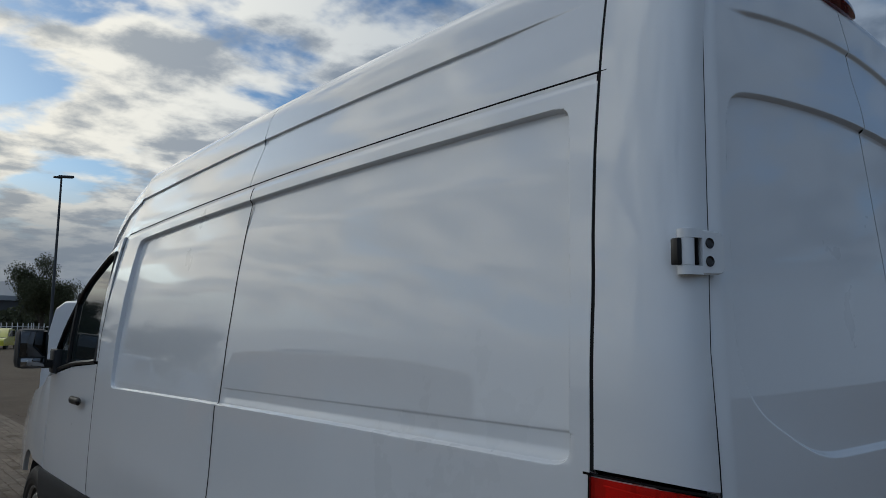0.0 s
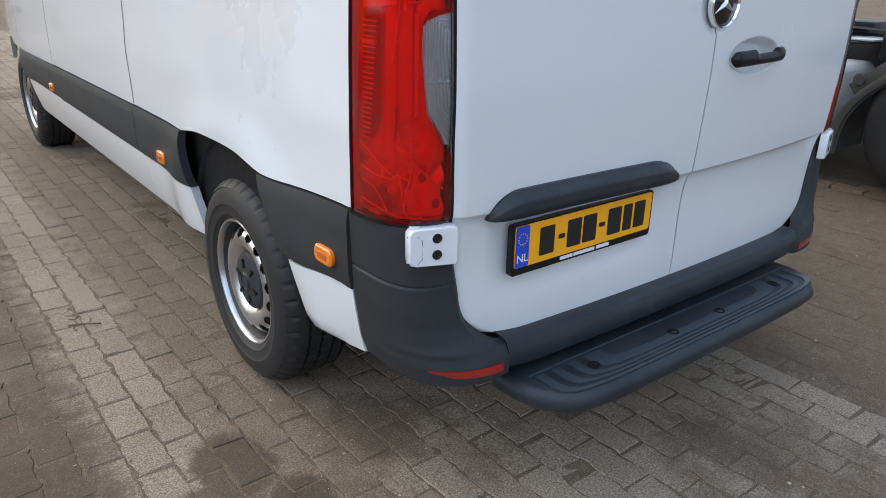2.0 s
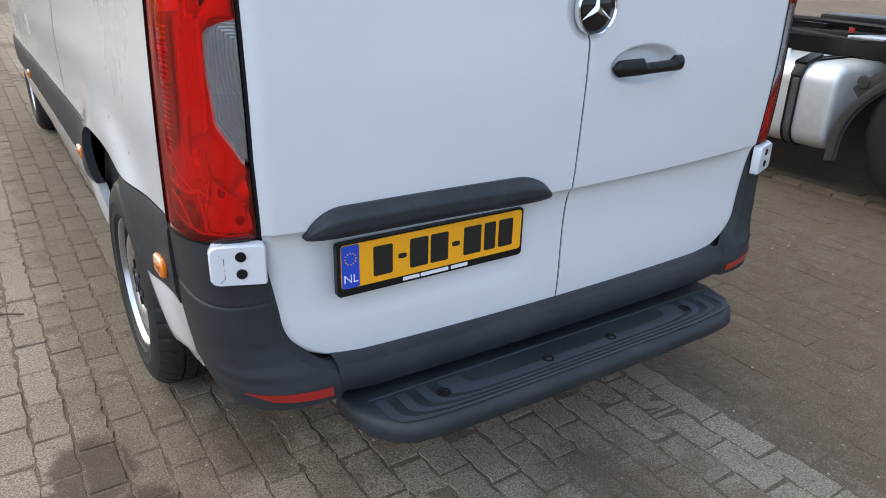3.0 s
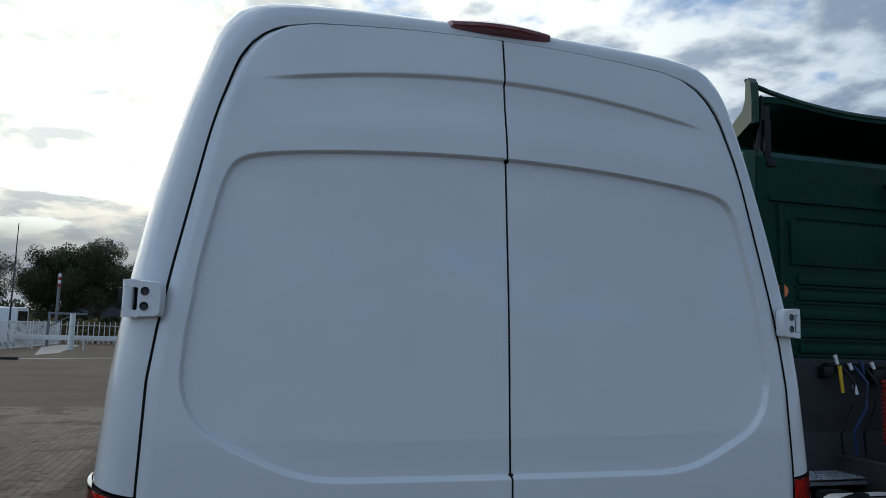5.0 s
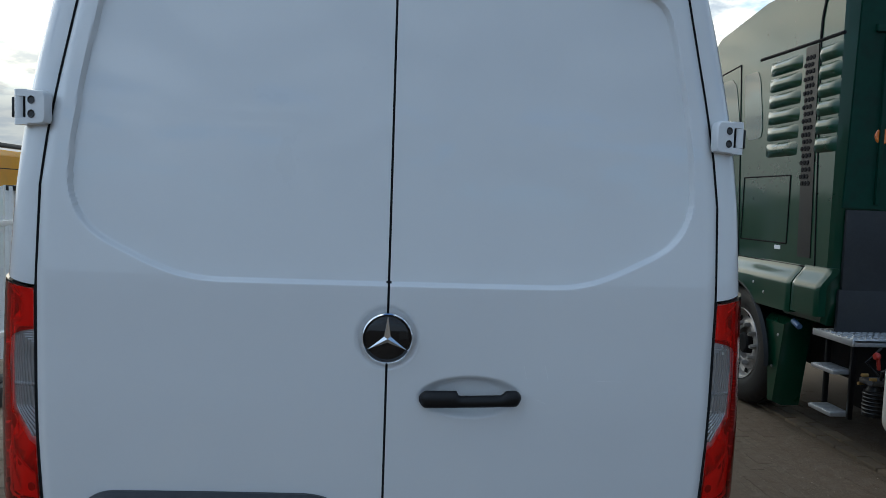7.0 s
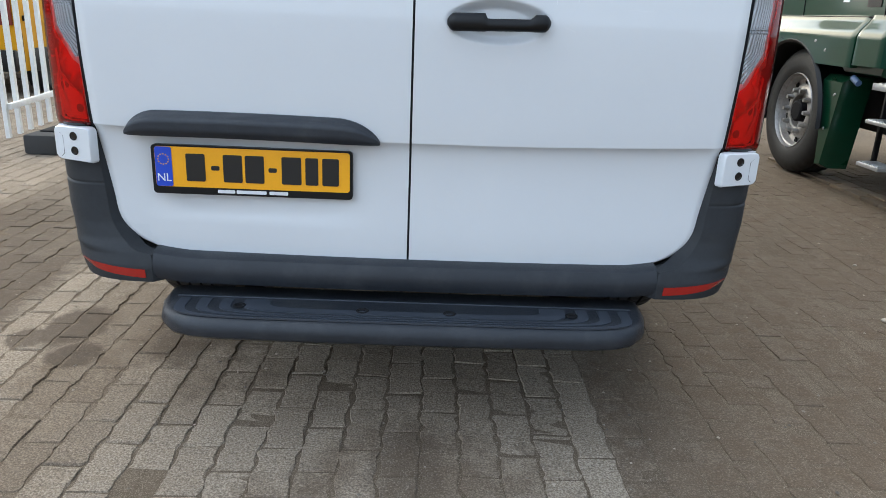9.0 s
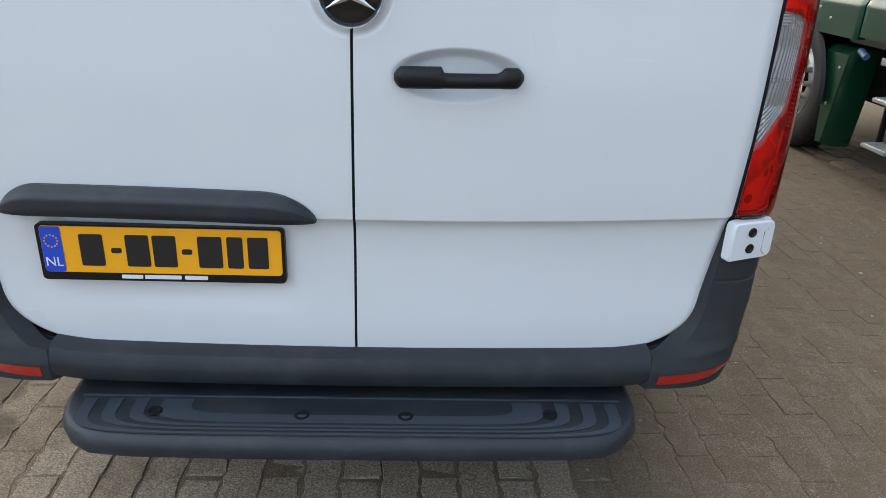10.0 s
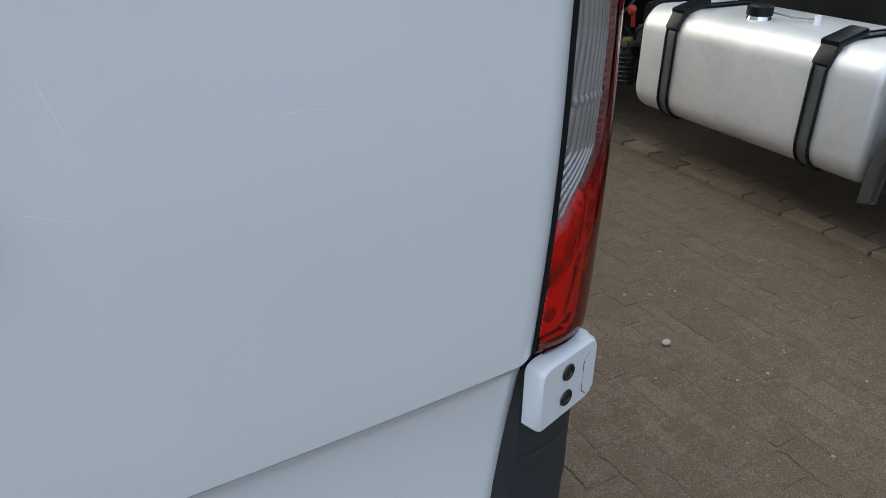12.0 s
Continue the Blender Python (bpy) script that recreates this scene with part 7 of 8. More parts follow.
Geo().tube([(-13.5, 57.0, 1.5), (-12.0, 57.0, 2.35)], 0.05, 6).out("brace", SIGNGREY, gs)


# ---- lamp posts ----
POLE = make_mat("dark_pole", (0.05, 0.055, 0.06), 0.5, metal=0.4)
for x, y, h in ((8.75, 50.0, 11.2), (-14.3, 50.0, 8.0), (-21.0, 66.0, 7.0)):
    lp = thing("street_lamp", (x, y, 0), "tall dark street lamp post", "street lamp", "street lamps")
    Geo().cyl((x, y, 0), (x, y, h), 0.11 if h > 8 else 0.07, 0.06 if h > 8 else 0.025, n=12).out("pole", POLE, lp)
    if h > 10:
        g = Geo().box((x + 0.25, y, h - 0.02), (0.9, 0.40, 0.14), rot=(0, -6, 0), bevel=0.03).box((x - 0.2, y, h - 0.12), (0.5, 0.30, 0.10), bevel=0.03)
        g.out("lamp_head", POLE, lp, "flat lamp heads")

# ---- trees, hedge, distant halls ----
BARK = make_mat("bark", (0.06, 0.048, 0.036), 0.9, var=0.3, bump=0.6, bump_scale=30)


def leaf_mat():
    m = make_mat("leaves", (0.075, 0.081, 0.044), 0.8, var=0.45, scales=(0.5, 3), rand=0.35, island=True, spec=0.15)
    return m


LEAF = leaf_mat()


def tree(place, h, spread, seed, label="broad leafy tree at the edge of the yard", n_leaf=17000):
    rng = random.Random(seed)
    t = thing("tree", place, label, "tree", "trees")
    x0, y0, _ = place
    g = Geo()
    trunk = [(x0 + rng.uniform(-0.1, 0.1) * k, y0, h * 0.62 * k / 5) for k in range(6)]
    for a, b, k in zip(trunk, trunk[1:], range(5)):
        g.cyl(a, b, 0.030 * h * (1 - k / 7), 0.030 * h * (1 - (k + 1) / 7), n=8, caps=False)
    tips = []
    for k in range(22):
        a = rng.uniform(0, 2 * math.pi)
        z0 = h * rng.uniform(0.22, 0.60)
        r = spread * rng.uniform(0.45, 1.0) * math.sin(math.pi * min(0.9, max(0.18, z0 / h + 0.08)))
        p0 = Vector((x0, y0, z0))
        p2 = Vector((x0 + r * math.cos(a), y0 + r * math.sin(a), min(h * 0.93, z0 + h * rng.uniform(0.12, 0.36))))
        p1 = (p0 + p2) / 2 + Vector((0, 0, h * 0.04))
        g.tube([p0, p1, p2], 0.006 * h, 5)
        tips += [p1, p2, (p1 + p2) / 2]
    g.out("trunk", BARK, t, "dark trunk and limbs")
    tips += [Vector((x0 + rng.uniform(-.25, .25) * spread, y0, h * q)) for q in (0.70, 0.80, 0.88, 0.93, 0.97)]
    vs, fs = [], []
    size = 0.0115 * h
    for k in range(n_leaf):
        c = tips[rng.randrange(len(tips))]
        d = Vector((rng.gauss(0, 1), rng.gauss(0, 1), rng.gauss(0, 0.8)))
        p = c + d.normalized() * (0.125 * h) * rng.random() ** 0.45
        if p.z < 0.12 * h:
            continue
        q = Euler((rng.uniform(0, 6.3), rng.uniform(0, 6.3), rng.uniform(0, 6.3))).to_matrix()
        s = size * rng.uniform(0.5, 1.25)
        n = len(vs)
        vs += [(p + q @ Vector(v))[:] for v in ((-s, 0, 0), (0, -s * 0.5, s * 0.12), (s, 0, 0), (0, s * 0.5, s * 0.12))]
        fs.append((n, n + 1, n + 2, n + 3))
    part("crown", vs, fs, LEAF, t, "dark green leafy crown", smooth=False)
    return t


tree((12.6, 72.0, 0), 7.6, 2.9, 1, n_leaf=30000)
tree((-14.6, 84.0, 0), 10.2, 5.6, 2, n_leaf=60000)
tree((-19.6, 86.0, 0), 9.3, 4.4, 3, n_leaf=45000)
tree((-27.5, 84.0, 0), 9.2, 4.2, 4, n_leaf=30000)
tree((-34.0, 88.0, 0), 10.5, 4.6, 5, n_leaf=30000)
tree((-9.6, 92.0, 0), 6.6, 2.8, 6)


def hedge(name, p0, p1, h, depth, n, seed, label, fall=0.6, mat=LEAF):
    rng = random.Random(seed)
    vs, fs = [], []
    for k in range(n):
        u = rng.random()
        top = h * (0.72 + 0.28 * noise.noise(Vector((u * 40, seed, 0.3))) + 0.15 * noise.noise(Vector((u * 130, seed, 1.3))))
        p = Vector((p0[0] + (p1[0] - p0[0]) * u, p0[1] + (p1[1] - p0[1]) * u + rng.uniform(-depth, depth), top * rng.random() ** fall))
        q = Euler((rng.uniform(0, 6.3), rng.uniform(0, 6.3), rng.uniform(0, 6.3))).to_matrix()
        s = rng.uniform(0.25, 0.6) * h * 0.16
        m = len(vs)
        vs += [(p + q @ Vector(v))[:] for v in ((-s, 0, 0), (0, -s * 0.6, 0), (s, 0, 0), (0, s * 0.6, 0))]
        fs.append((m, m + 1, m + 2, m + 3))
    return tagged(part(name, vs, fs, mat, None, "", smooth=False), label, "hedge", kind="stuff")


hedge("hedge", (-70, 92), (45, 96), 4.3, 2.0, 16000, 3, "dark overgrown hedge behind the boundary fence")
hedge("reed_bed", (-45, 64), (-4, 69.5), 2.5, 1.2, 8000, 12, "tan and olive reeds and scrub behind the boundary fence", mat=make_mat("dry_reeds", (0.17, 0.135, 0.062), 0.85, var=0.4, scales=(0.4, 3), rand=0.4, island=True, spec=0.1))
hedge("far_woods", (-150, 190), (160, 210), 9.0, 6.0, 7000, 8, "distant dark line of woods")
hedge("far_woods", (-75, -70), (-80, 95), 5.0, 4.0, 14000, 10, "thin line of bare-topped woods across the yard", 1.6)
HALL = make_mat("grey_cladding", (0.26, 0.28, 0.30), 0.6, var=0.08, scales=(0.3, 4))
DARKHALL = make_mat("dark_wall", (0.06, 0.062, 0.065), 0.7, var=0.15, scales=(0.3, 4))
for x, y, w, d, h in ((-2.0, 125.0, 46.0, 20.0, 8.2), (6.0, 150.0, 30.0, 20.0, 9.5)):
    hl = thing("warehouse", (x, y, 0), "long low grey warehouse behind the hedge", "building", "warehouses")
    Geo().box((x, y, h * 0.32), (w, d, h * 0.64)).out("wall", DARKHALL, hl, "dark wall", smooth=False)
    Geo().extrude([(y - d / 2 - 0.4, h * 0.62), (y - d / 2 - 0.4, h * 0.70), (y, h), (y + d / 2, h * 0.70), (y + d / 2, h * 0.62)], "x", x - w / 2 - 0.5, x + w / 2 + 0.5).out("roof", HALL, hl, "grey metal roof", smooth=False)
    for k in range(8):
        Geo().box((x - w * 0.42 + k * w * 0.12, y - d / 2 - 0.05, h * 0.34), (2.2, 0.12, 1.5), bevel=0.03).out("window", DARKGLASS, hl)
FENCEGREY = make_mat("fence_grey", (0.36, 0.36, 0.36), 0.6, var=0.1, scales=(3, 40))
for slat in picket_fence("far_side_fence", (1.8, -5.3), (3.7, -5.2), 1.15, 0.085, "pale grey slatted fence across the yard facing the van's rear", "", 0.9, w=0.05, d=0.025, rails=(0.16, 0.84)).children:
    slat.data.materials[0] = FENCEGREY


# ---- ground ----
def ground_mat():
    """Sanded joints and, past the laid blocks, the same paving as a fine pattern."""
    m = bpy.data.materials.new("yard_ground")
    m.use_nodes = True
    nt = m.node_tree
    b = nt.nodes["Principled BSDF"]
    co = nt.nodes.new("ShaderNodeTexCoord").outputs["Object"]
    br = node(nt, "ShaderNodeTexBrick", Scale=1.0)
    br.inputs["Color1"].default_value = (0.150, 0.116, 0.082, 1)
    br.inputs["Color2"].default_value = (0.178, 0.139, 0.099, 1)
    br.inputs["Mortar"].default_value = (0.130, 0.100, 0.070, 1)
    br.inputs["Brick Width"].default_value = 0.21
    br.inputs["Row Height"].default_value = 0.108
    br.inputs["Mortar Size"].default_value = 0.006
    rot = nt.nodes.new("ShaderNodeMapping")
    rot.inputs["Rotation"].default_value = (0, 0, radians(90))
    nt.links.new(co, rot.inputs[0])
    nt.links.new(rot.outputs[0], br.inputs["Vector"])
    n1 = node(nt, "ShaderNodeTexNoise", Scale=0.45, Detail=7.0, Roughness=0.65)
    n2 = node(nt, "ShaderNodeTexNoise", Scale=30.0, Detail=5.0, Roughness=0.7)
    for n in (n1, n2):
        nt.links.new(co, n.inputs["Vector"])
    col = mix_col(nt, ramp(nt, n1.outputs[0], [(0.42, 0.0), (0.62, 0.60)]), br.outputs[0], (0.088, 0.064, 0.043))
    col = mix_col(nt, math_node(nt, "MULTIPLY", n2.outputs[0], 0.4), col, (0.085, 0.063, 0.043))
    n3 = node(nt, "ShaderNodeTexNoise", Scale=380.0, Detail=2.0, Roughness=0.6)
    nt.links.new(co, n3.inputs["Vector"])
    col = mix_col(nt, math_node(nt, "MULTIPLY", ramp(nt, n3.outputs[0], [(0.54, 0.0), (0.68, 1.0)]), 0.6), col, (0.34, 0.28, 0.21))
    col = mix_col(nt, math_node(nt, "MULTIPLY", ramp(nt, n3.outputs[0], [(0.36, 1.0), (0.50, 0.0)]), 0.5), col, (0.060, 0.045, 0.031))
    nt.links.new(col, b.inputs["Base Color"])
    b.inputs["Roughness"].default_value = 0.92
    b.inputs["Specular IOR Level"].default_value = 0.12
    bp = node(nt, "ShaderNodeBump", Strength=0.5, Distance=0.004)
    nt.links.new(n2.outputs[0], bp.inputs["Height"])
    nt.links.new(bp.outputs[0], b.inputs["Normal"])
    return m


def block_mat(island):
    """Weathered concrete blocks: speckle, worn grey faces, tracked-in brown soil in lanes of their own."""
    m = bpy.data.materials.new("paving_block")
    m.use_nodes = True
    nt = m.node_tree
    b = nt.nodes["Principled BSDF"]
    geo = nt.nodes.new("ShaderNodeNewGeometry")
    co = geo.outputs["Position"]
    src = geo.outputs["Random Per Island"] if island else nt.nodes.new("ShaderNodeObjectInfo").outputs["Random"]
    base = ramp(nt, src, [(0.0, (0.262, 0.212, 0.160)), (0.5, (0.305, 0.249, 0.189)), (1.0, (0.350, 0.290, 0.222))])
    nb = node(nt, "ShaderNodeTexNoise", Scale=0.9, Detail=8.0, Roughness=0.68)
    nm = node(nt, "ShaderNodeTexNoise", Scale=9.0, Detail=6.0, Roughness=0.7)
    nf = node(nt, "ShaderNodeTexNoise", Scale=120.0, Detail=3.0, Roughness=0.7)
    vo = node(nt, "ShaderNodeTexVoronoi", Scale=85.0)
    v2 = node(nt, "ShaderNodeTexVoronoi", Scale=31.0)
    ng = node(nt, "ShaderNodeTexNoise", Scale=26.0, Detail=6.0, Roughness=0.75)
    for n in (nb, nm, nf, vo, v2, ng):
        nt.links.new(co, n.inputs["Vector"])
    # soil carried over the lane beside the van and in blots on the other side
    sep = nt.nodes.new("ShaderNodeSeparateXYZ")
    nt.links.new(co, sep.inputs[0])
    wob = math_node(nt, "MULTIPLY", math_node(nt, "SUBTRACT", nm.outputs[0], 0.5), 0.16)
    # soil stops at block edges: look it up at each row's middle as well as at the spot
    row = math_node(nt, "MULTIPLY", math_node(nt, "FLOOR", math_node(nt, "ADD", math_node(nt, "DIVIDE", sep.outputs[0], BW), 0.5)), BW)
    mid = math_node(nt, "ADD", math_node(nt, "MULTIPLY", row, 0.7), math_node(nt, "MULTIPLY", sep.outputs[0], 0.3))

    def edge(at, width, side):
        """0 to 1 across the line x = at, rising towards +x for side 1, towards -x for -1."""
        d = math_node(nt, "SUBTRACT", math_node(nt, "ADD", mid, wob), at)
        return ramp(nt, math_node(nt, "ADD", math_node(nt, "MULTIPLY", d, side / width), 0.5), [(0.1, 0.0), (0.9, 1.0)], "EASE")

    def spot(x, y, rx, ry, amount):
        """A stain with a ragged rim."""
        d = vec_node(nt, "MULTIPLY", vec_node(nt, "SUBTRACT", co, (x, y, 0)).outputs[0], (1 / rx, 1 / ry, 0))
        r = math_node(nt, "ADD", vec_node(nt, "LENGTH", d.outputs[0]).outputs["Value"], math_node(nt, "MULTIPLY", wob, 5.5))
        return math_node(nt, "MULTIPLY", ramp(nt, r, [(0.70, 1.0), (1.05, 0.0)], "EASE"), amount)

    blot = ramp(nt, nb.outputs[0], [(0.515, 0.0), (0.610, 1.0)], "EASE")
    strip_dirt = math_node(nt, "MULTIPLY", math_node(nt, "MULTIPLY", edge(-1.20, 0.10, 1), edge(-0.86, 0.16, -1)), 0.62)   # sanded-over rows beside the wheels
    pale = math_node(nt, "MULTIPLY", edge(-1.50, 0.06, 1), edge(-1.20, 0.10, -1))
    pale = math_node(nt, "MAXIMUM", pale, math_node(nt, "MULTIPLY", edge(0.36, 0.08, 1), edge(0.60, 0.05, -1)))
    soil = math_node(nt, "MULTIPLY", blot, math_node(nt, "SUBTRACT", 0.85, math_node(nt, "MULTIPLY", pale, 0.6)))
    soil = math_node(nt, "MAXIMUM", math_node(nt, "MAXIMUM", soil, edge(0.62, 0.14, 1)), strip_dirt)
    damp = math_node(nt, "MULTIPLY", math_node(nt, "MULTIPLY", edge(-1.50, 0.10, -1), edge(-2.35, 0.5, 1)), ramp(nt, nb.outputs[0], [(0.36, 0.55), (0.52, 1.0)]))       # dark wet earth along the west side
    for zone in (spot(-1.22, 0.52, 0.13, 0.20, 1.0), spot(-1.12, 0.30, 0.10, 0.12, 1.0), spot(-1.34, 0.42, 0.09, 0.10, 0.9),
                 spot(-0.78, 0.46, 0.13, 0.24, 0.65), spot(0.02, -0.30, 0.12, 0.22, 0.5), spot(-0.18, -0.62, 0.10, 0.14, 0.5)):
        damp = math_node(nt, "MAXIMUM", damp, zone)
    soil = math_node(nt, "MULTIPLY", soil, ramp(nt, nm.outputs[0], [(0.30, 0.72), (0.62, 1.0)]))
    base = mix_col(nt, math_node(nt, "MULTIPLY", pale, 0.28), base, (0.390, 0.330, 0.255))
    col = mix_col(nt, soil, base, mix_col(nt, nm.outputs[0], (0.095, 0.068, 0.045), (0.165, 0.120, 0.080)))
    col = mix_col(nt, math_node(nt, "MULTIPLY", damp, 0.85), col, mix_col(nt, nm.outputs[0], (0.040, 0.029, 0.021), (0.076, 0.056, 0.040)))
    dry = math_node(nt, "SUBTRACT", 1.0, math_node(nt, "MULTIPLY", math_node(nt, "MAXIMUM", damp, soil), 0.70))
    # dry dust and dark pores
    col = mix_col(nt, math_node(nt, "MULTIPLY", ramp(nt, ng.outputs[0], [(0.48, 0.0), (0.70, 1.0)]), math_node(nt, "MULTIPLY", dry, 0.45)), col, (0.285, 0.220, 0.145))
    col = mix_col(nt, math_node(nt, "MULTIPLY", ramp(nt, nf.outputs[0], [(0.34, 1.0), (0.54, 0.0)]), 0.55), col, (0.085, 0.063, 0.043))
    col = mix_col(nt, ramp(nt, vo.outputs["Distance"], [(0.04, 0.55), (0.09, 0.0)]), col, (0.470, 0.390, 0.300))
    col = mix_col(nt, ramp(nt, v2.outputs["Distance"], [(0.05, 0.40), (0.10, 0.0)]), col, (0.060, 0.045, 0.030))
    gr = node(nt, "ShaderNodeTexNoise", Scale=190.0, Detail=2.0, Roughness=0.6)       # gritty, worn-open surface
    nt.links.new(co, gr.inputs["Vector"])
    col = mix_col(nt, math_node(nt, "MULTIPLY", ramp(nt, gr.outputs[0], [(0.38, 1.0), (0.56, 0.0)]), 0.58), col, (0.085, 0.064, 0.046))
    col = mix_col(nt, math_node(nt, "MULTIPLY", ramp(nt, gr.outputs[0], [(0.56, 0.0), (0.70, 1.0)]), math_node(nt, "MULTIPLY", dry, 0.50)), col, (0.43, 0.365, 0.285))
    nt.links.new(col, b.inputs["Base Color"])
    nt.links.new(ramp(nt, nm.outputs[0], [(0.3, 0.80), (0.7, 0.95)]), b.inputs["Roughness"])
    b.inputs["Specular IOR Level"].default_value = 0.15
    bp = node(nt, "ShaderNodeBump", Strength=0.8, Distance=0.004)
    nt.links.new(math_node(nt, "ADD", nf.outputs[0], math_node(nt, "MULTIPLY", nm.outputs[0], 2.0)), bp.inputs["Height"])
    nt.links.new(bp.outputs[0], b.inputs["Normal"])
    return m


BL, BW = 0.214, 0.108
GROUND = ground_mat()
g = Geo()
R = 900.0
g.add([(-R, -R, -0.0038), (R, -R, -0.0038), (R, R, -0.0038), (-R, R, -0.0038)], [(0, 1, 2, 3)])
ground = tagged(g.out("ground", GROUND, None, smooth=False), "brown-grey block-paved yard with sanded joints", "ground", kind="structure")


def block_shape(seed, thick=0.05):
    """An interlocking block round the origin, its long sides kinked, top edges worn."""
    rng = random.Random(seed)
    L, W = BL / 2 - 0.0030, BW / 2 - 0.0022
    kink = 0.0027
    ys = [-L, -L * 0.80, -L * 0.55, -L * 0.3, 0.0, L * 0.3, L * 0.55, L * 0.80, L]
    wave = [0, kink, kink * 0.2, -kink, 0.0, kink, -kink * 0.2, -kink, 0]
    right = [(W + w + rng.gauss(-0.0014, 0.0034), y + rng.gauss(0, 0.0026)) for y, w in zip(ys, wave)]
    left = [(-W + w + rng.gauss(0.0014, 0.0034), y + rng.gauss(0, 0.0026)) for y, w in zip(ys, wave)][::-1]
    out = right + left
    n = len(out)
    vs = []
    chip = [rng.uniform(0.4, 1.3) + (1.6 if rng.random() < 0.2 else 0.0) for _ in out]
    for k, z in ((0.0, -0.020), (0.0, -0.0045), (0.0026, 0.0)):
        for c, (x, y) in zip(chip, out):
            kx = k * c
            vs.append((x - math.copysign(kx, x), y - (math.copysign(kx, y) if abs(y) > L * 0.88 else 0), z + (rng.uniform(-0.0012, 0.0008) if k else 0)))
    fs = [(a * n + i, a * n + (i + 1) % n, (a + 1) * n + (i + 1) % n, (a + 1) * n + i) for a in range(2) for i in range(n)]
    top = range(2 * n, 3 * n)
    r, l = list(top)[:9], list(top)[9:][::-1]
    fs += [(r[i], r[i + 1], l[i + 1], l[i]) for i in range(8)]
    return vs, fs


SHAPES = [block_shape(s) for s in range(16)]


def lay_blocks():
    """Blocks in running bond along the van, sunk and tilted a little each."""
    rng = random.Random(5)
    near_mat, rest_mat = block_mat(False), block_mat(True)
    meshes = []
    for k, (vs, fs) in enumerate(SHAPES):
        me = bpy.data.meshes.new("paving_block")
        me.from_pydata(vs, [], fs)
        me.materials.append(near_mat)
        meshes.append(me)
    far_v, far_f = [], []
    count = 0
    for i in range(-60, 37):
        x = i * BW
        y0 = (0.5 * BL if i % 2 else 0.0) + rng.uniform(-0.006, 0.006)
        for j in range(-15, 72):
            y = y0 + j * BL
            if y > 9.0 and (x < -6.0 or x > 2.2):
                continue
            dz, rx, ry, rz = rng.gauss(-0.0006 if x < 0.6 else -0.0022, 0.0012), rng.gauss(0, 0.008), rng.gauss(0, 0.013), rng.gauss(0, 0.009)
            if -0.75 < x < 0.95 and -0.70 < y < 0.95 and count < 300:
                ob = bpy.data.objects.new("paving_block", meshes[rng.randrange(16)])
                scene.collection.objects.link(ob)
                ob.matrix_basis = Matrix.Translation((x, y, dz)) @ Euler((rx, ry, rz)).to_matrix().to_4x4()
                ob.parent = ground
                count += 1
            else:
                vs, fs = SHAPES[rng.randrange(16)]
                n = len(far_v)
                far_v += [(x + a - rz * b, y + b + rz * a, c + dz + rx * b - ry * a) for a, b, c in vs]
                far_f += [tuple(q + n for q in f) for f in fs]
    me = bpy.data.meshes.new("paving_blocks")
    me.from_pydata(far_v, [], far_f)
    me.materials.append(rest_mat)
    ob = new("paving_blocks", me)
    ob.parent = ground
    tagged(ob, "interlocking concrete paving blocks, worn and soiled", kind="stuff")


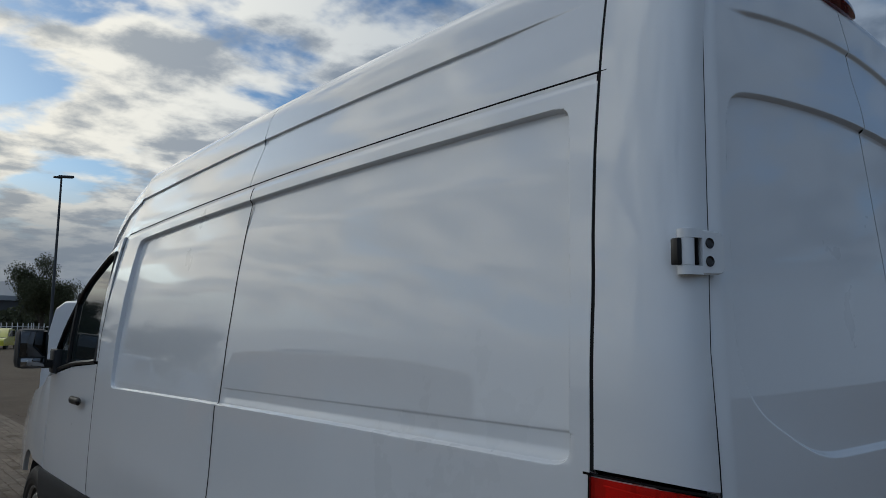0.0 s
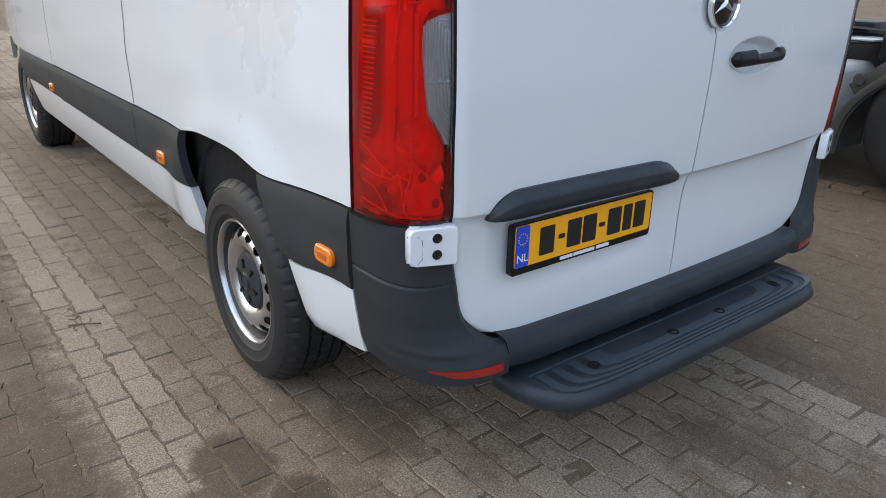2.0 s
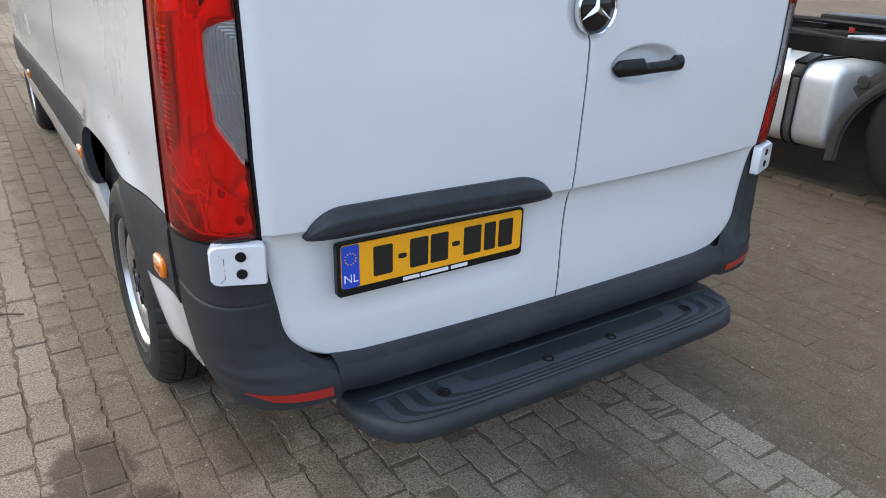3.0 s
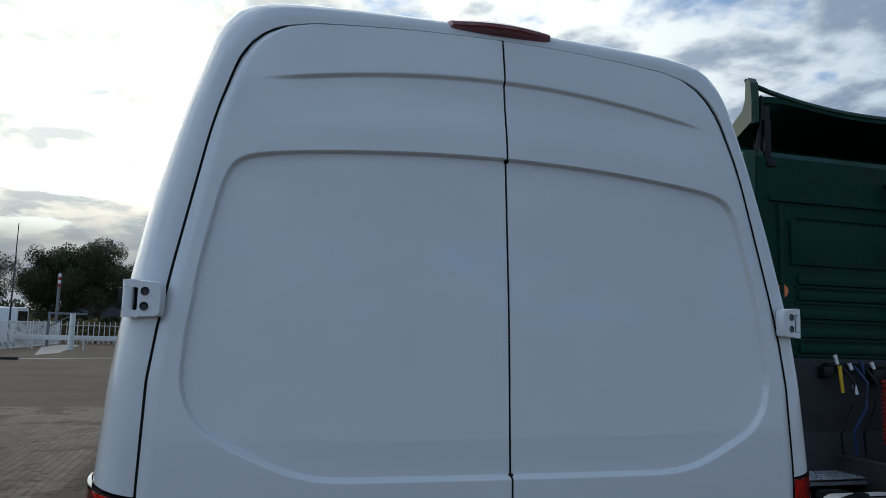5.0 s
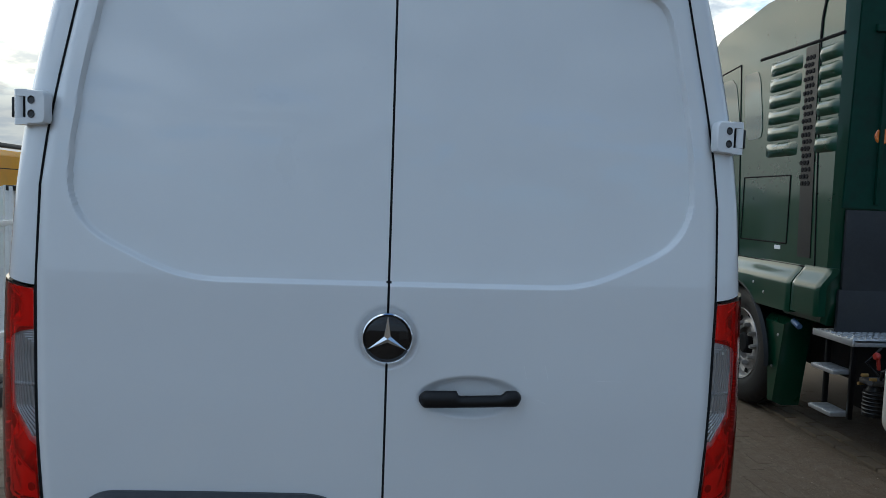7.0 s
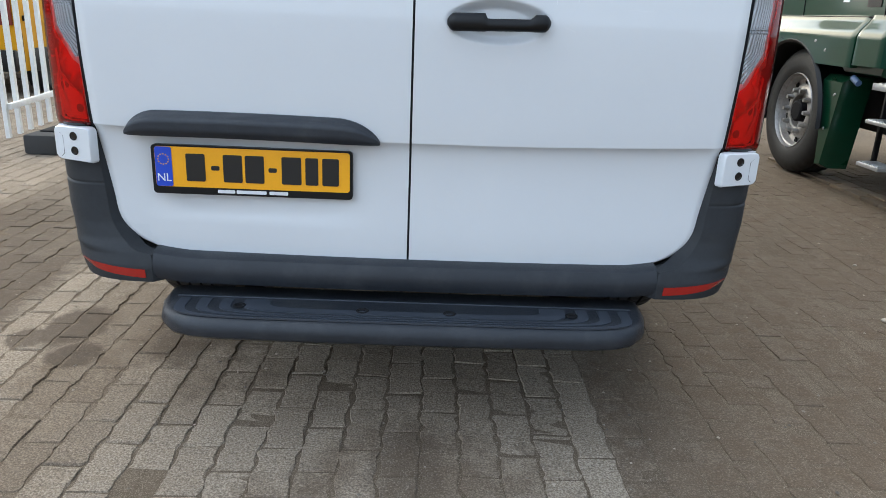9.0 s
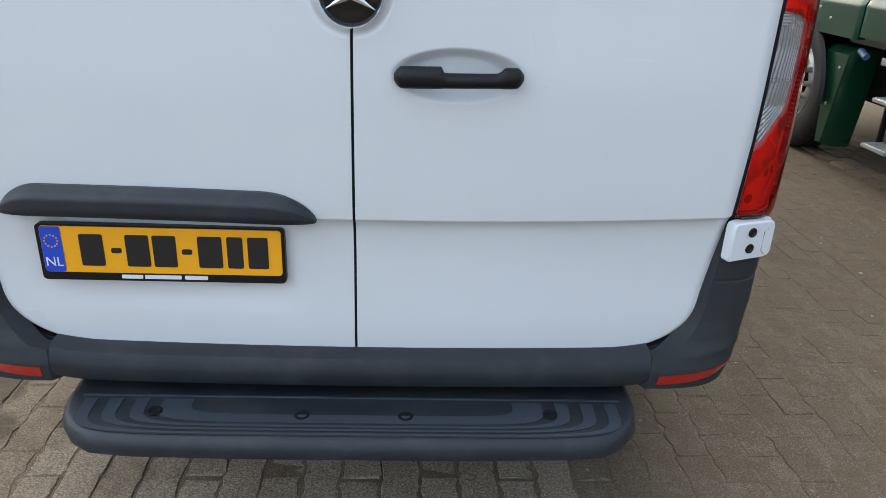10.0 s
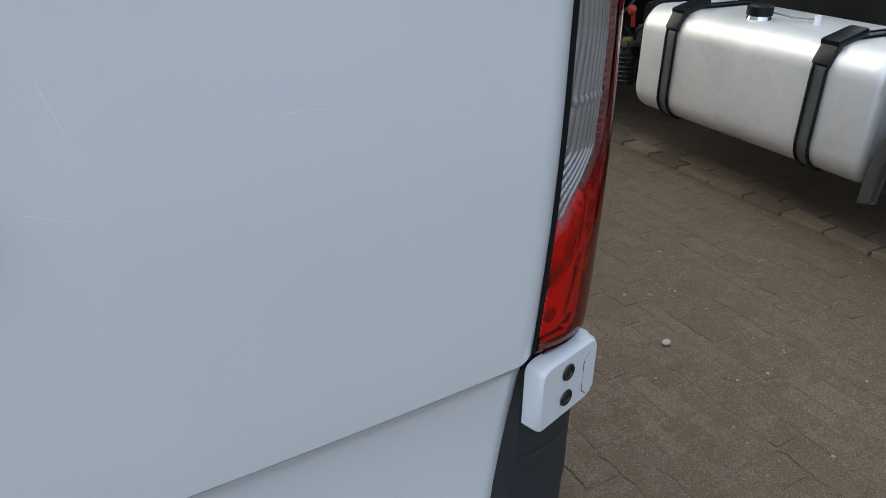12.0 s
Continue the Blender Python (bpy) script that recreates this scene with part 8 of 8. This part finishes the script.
# grit, chips and bits of litter on the paving
GRIT = make_mat("grit", (0.24, 0.20, 0.155), 0.85, var=0.2, scales=(20, 200), rand=0.6, island=True)
rng = random.Random(21)
g = Geo()
for k in range(5200):
    x, y = (rng.uniform(0.6, 3.1), rng.uniform(-0.8, 3.5)) if k % 5 < 2 else (rng.uniform(-2.8, 0.8), rng.uniform(-1.6, 3.0))
    r = 0.0014 + 0.0060 * rng.random() ** 6
    vs = []
    for a, b, c in ((1, 0, 0), (0.3, 0.9, 0), (-0.8, 0.5, 0), (-0.7, -0.6, 0), (0.4, -0.9, 0), (0.1, 0.0, 0.8)):
        vs.append((x + a * r * rng.uniform(0.6, 1.3), y + b * r * rng.uniform(0.6, 1.3), 0.0005 + c * r * rng.uniform(0.6, 1.1)))
    g.add(vs, [(0, 1, 5), (1, 2, 5), (2, 3, 5), (3, 4, 5), (4, 0, 5)])
tagged(g.out("grit", GRIT, None, smooth=False), "small stones and grit scattered on the paving", "grit", kind="stuff")
PEBBLE = make_mat("pebble_stone", (0.42, 0.36, 0.28), 0.8, var=0.2, scales=(30, 200))
for x, y, r in ((1.97, 0.82, 0.014), (1.46, 1.32, 0.008), (2.25, 1.55, 0.009), (-1.72, 0.35, 0.008)):
    bm = bmesh.new()
    bmesh.ops.create_icosphere(bm, subdivisions=2, radius=r)
    for v in bm.verts:
        v.co = Vector((v.co.x * 1.25, v.co.y * 0.9, v.co.z * 0.6 + r * 0.55)) * (1 + 0.18 * noise.noise(v.co * 90 + Vector((x, y, 0))))
        v.co += Vector((x, y, 0.0))
    bm.verts.index_update()
    pb = part("pebble", [v.co[:] for v in bm.verts], [[v.index for v in f.verts] for f in bm.faces], PEBBLE)
    bm.free()
    tagged(pb, "small pale pebble lying on the paving", "pebble", "pebbles")
tw = Geo().tube([(-1.405, 1.715, 0.006), (-1.372, 1.70, 0.009), (-1.335, 1.680, 0.010), (-1.295, 1.665, 0.006)], 0.0036, 6)
for pts in (((-1.372, 1.70, 0.009), (-1.375, 1.735, 0.016), (-1.392, 1.76, 0.012)), ((-1.372, 1.70, 0.008), (-1.395, 1.672, 0.010), (-1.388, 1.65, 0.006)), ((-1.335, 1.68, 0.010), (-1.320, 1.705, 0.018)), ((-1.375, 1.735, 0.016), (-1.355, 1.752, 0.020))):
    tw.tube(list(pts), 0.0022, 5)
tagged(tw.out("twig", make_mat("twig_wood", (0.12, 0.08, 0.05), 0.9, var=0.3)), "small broken brown twig on the paving", "twig")

lay_blocks()
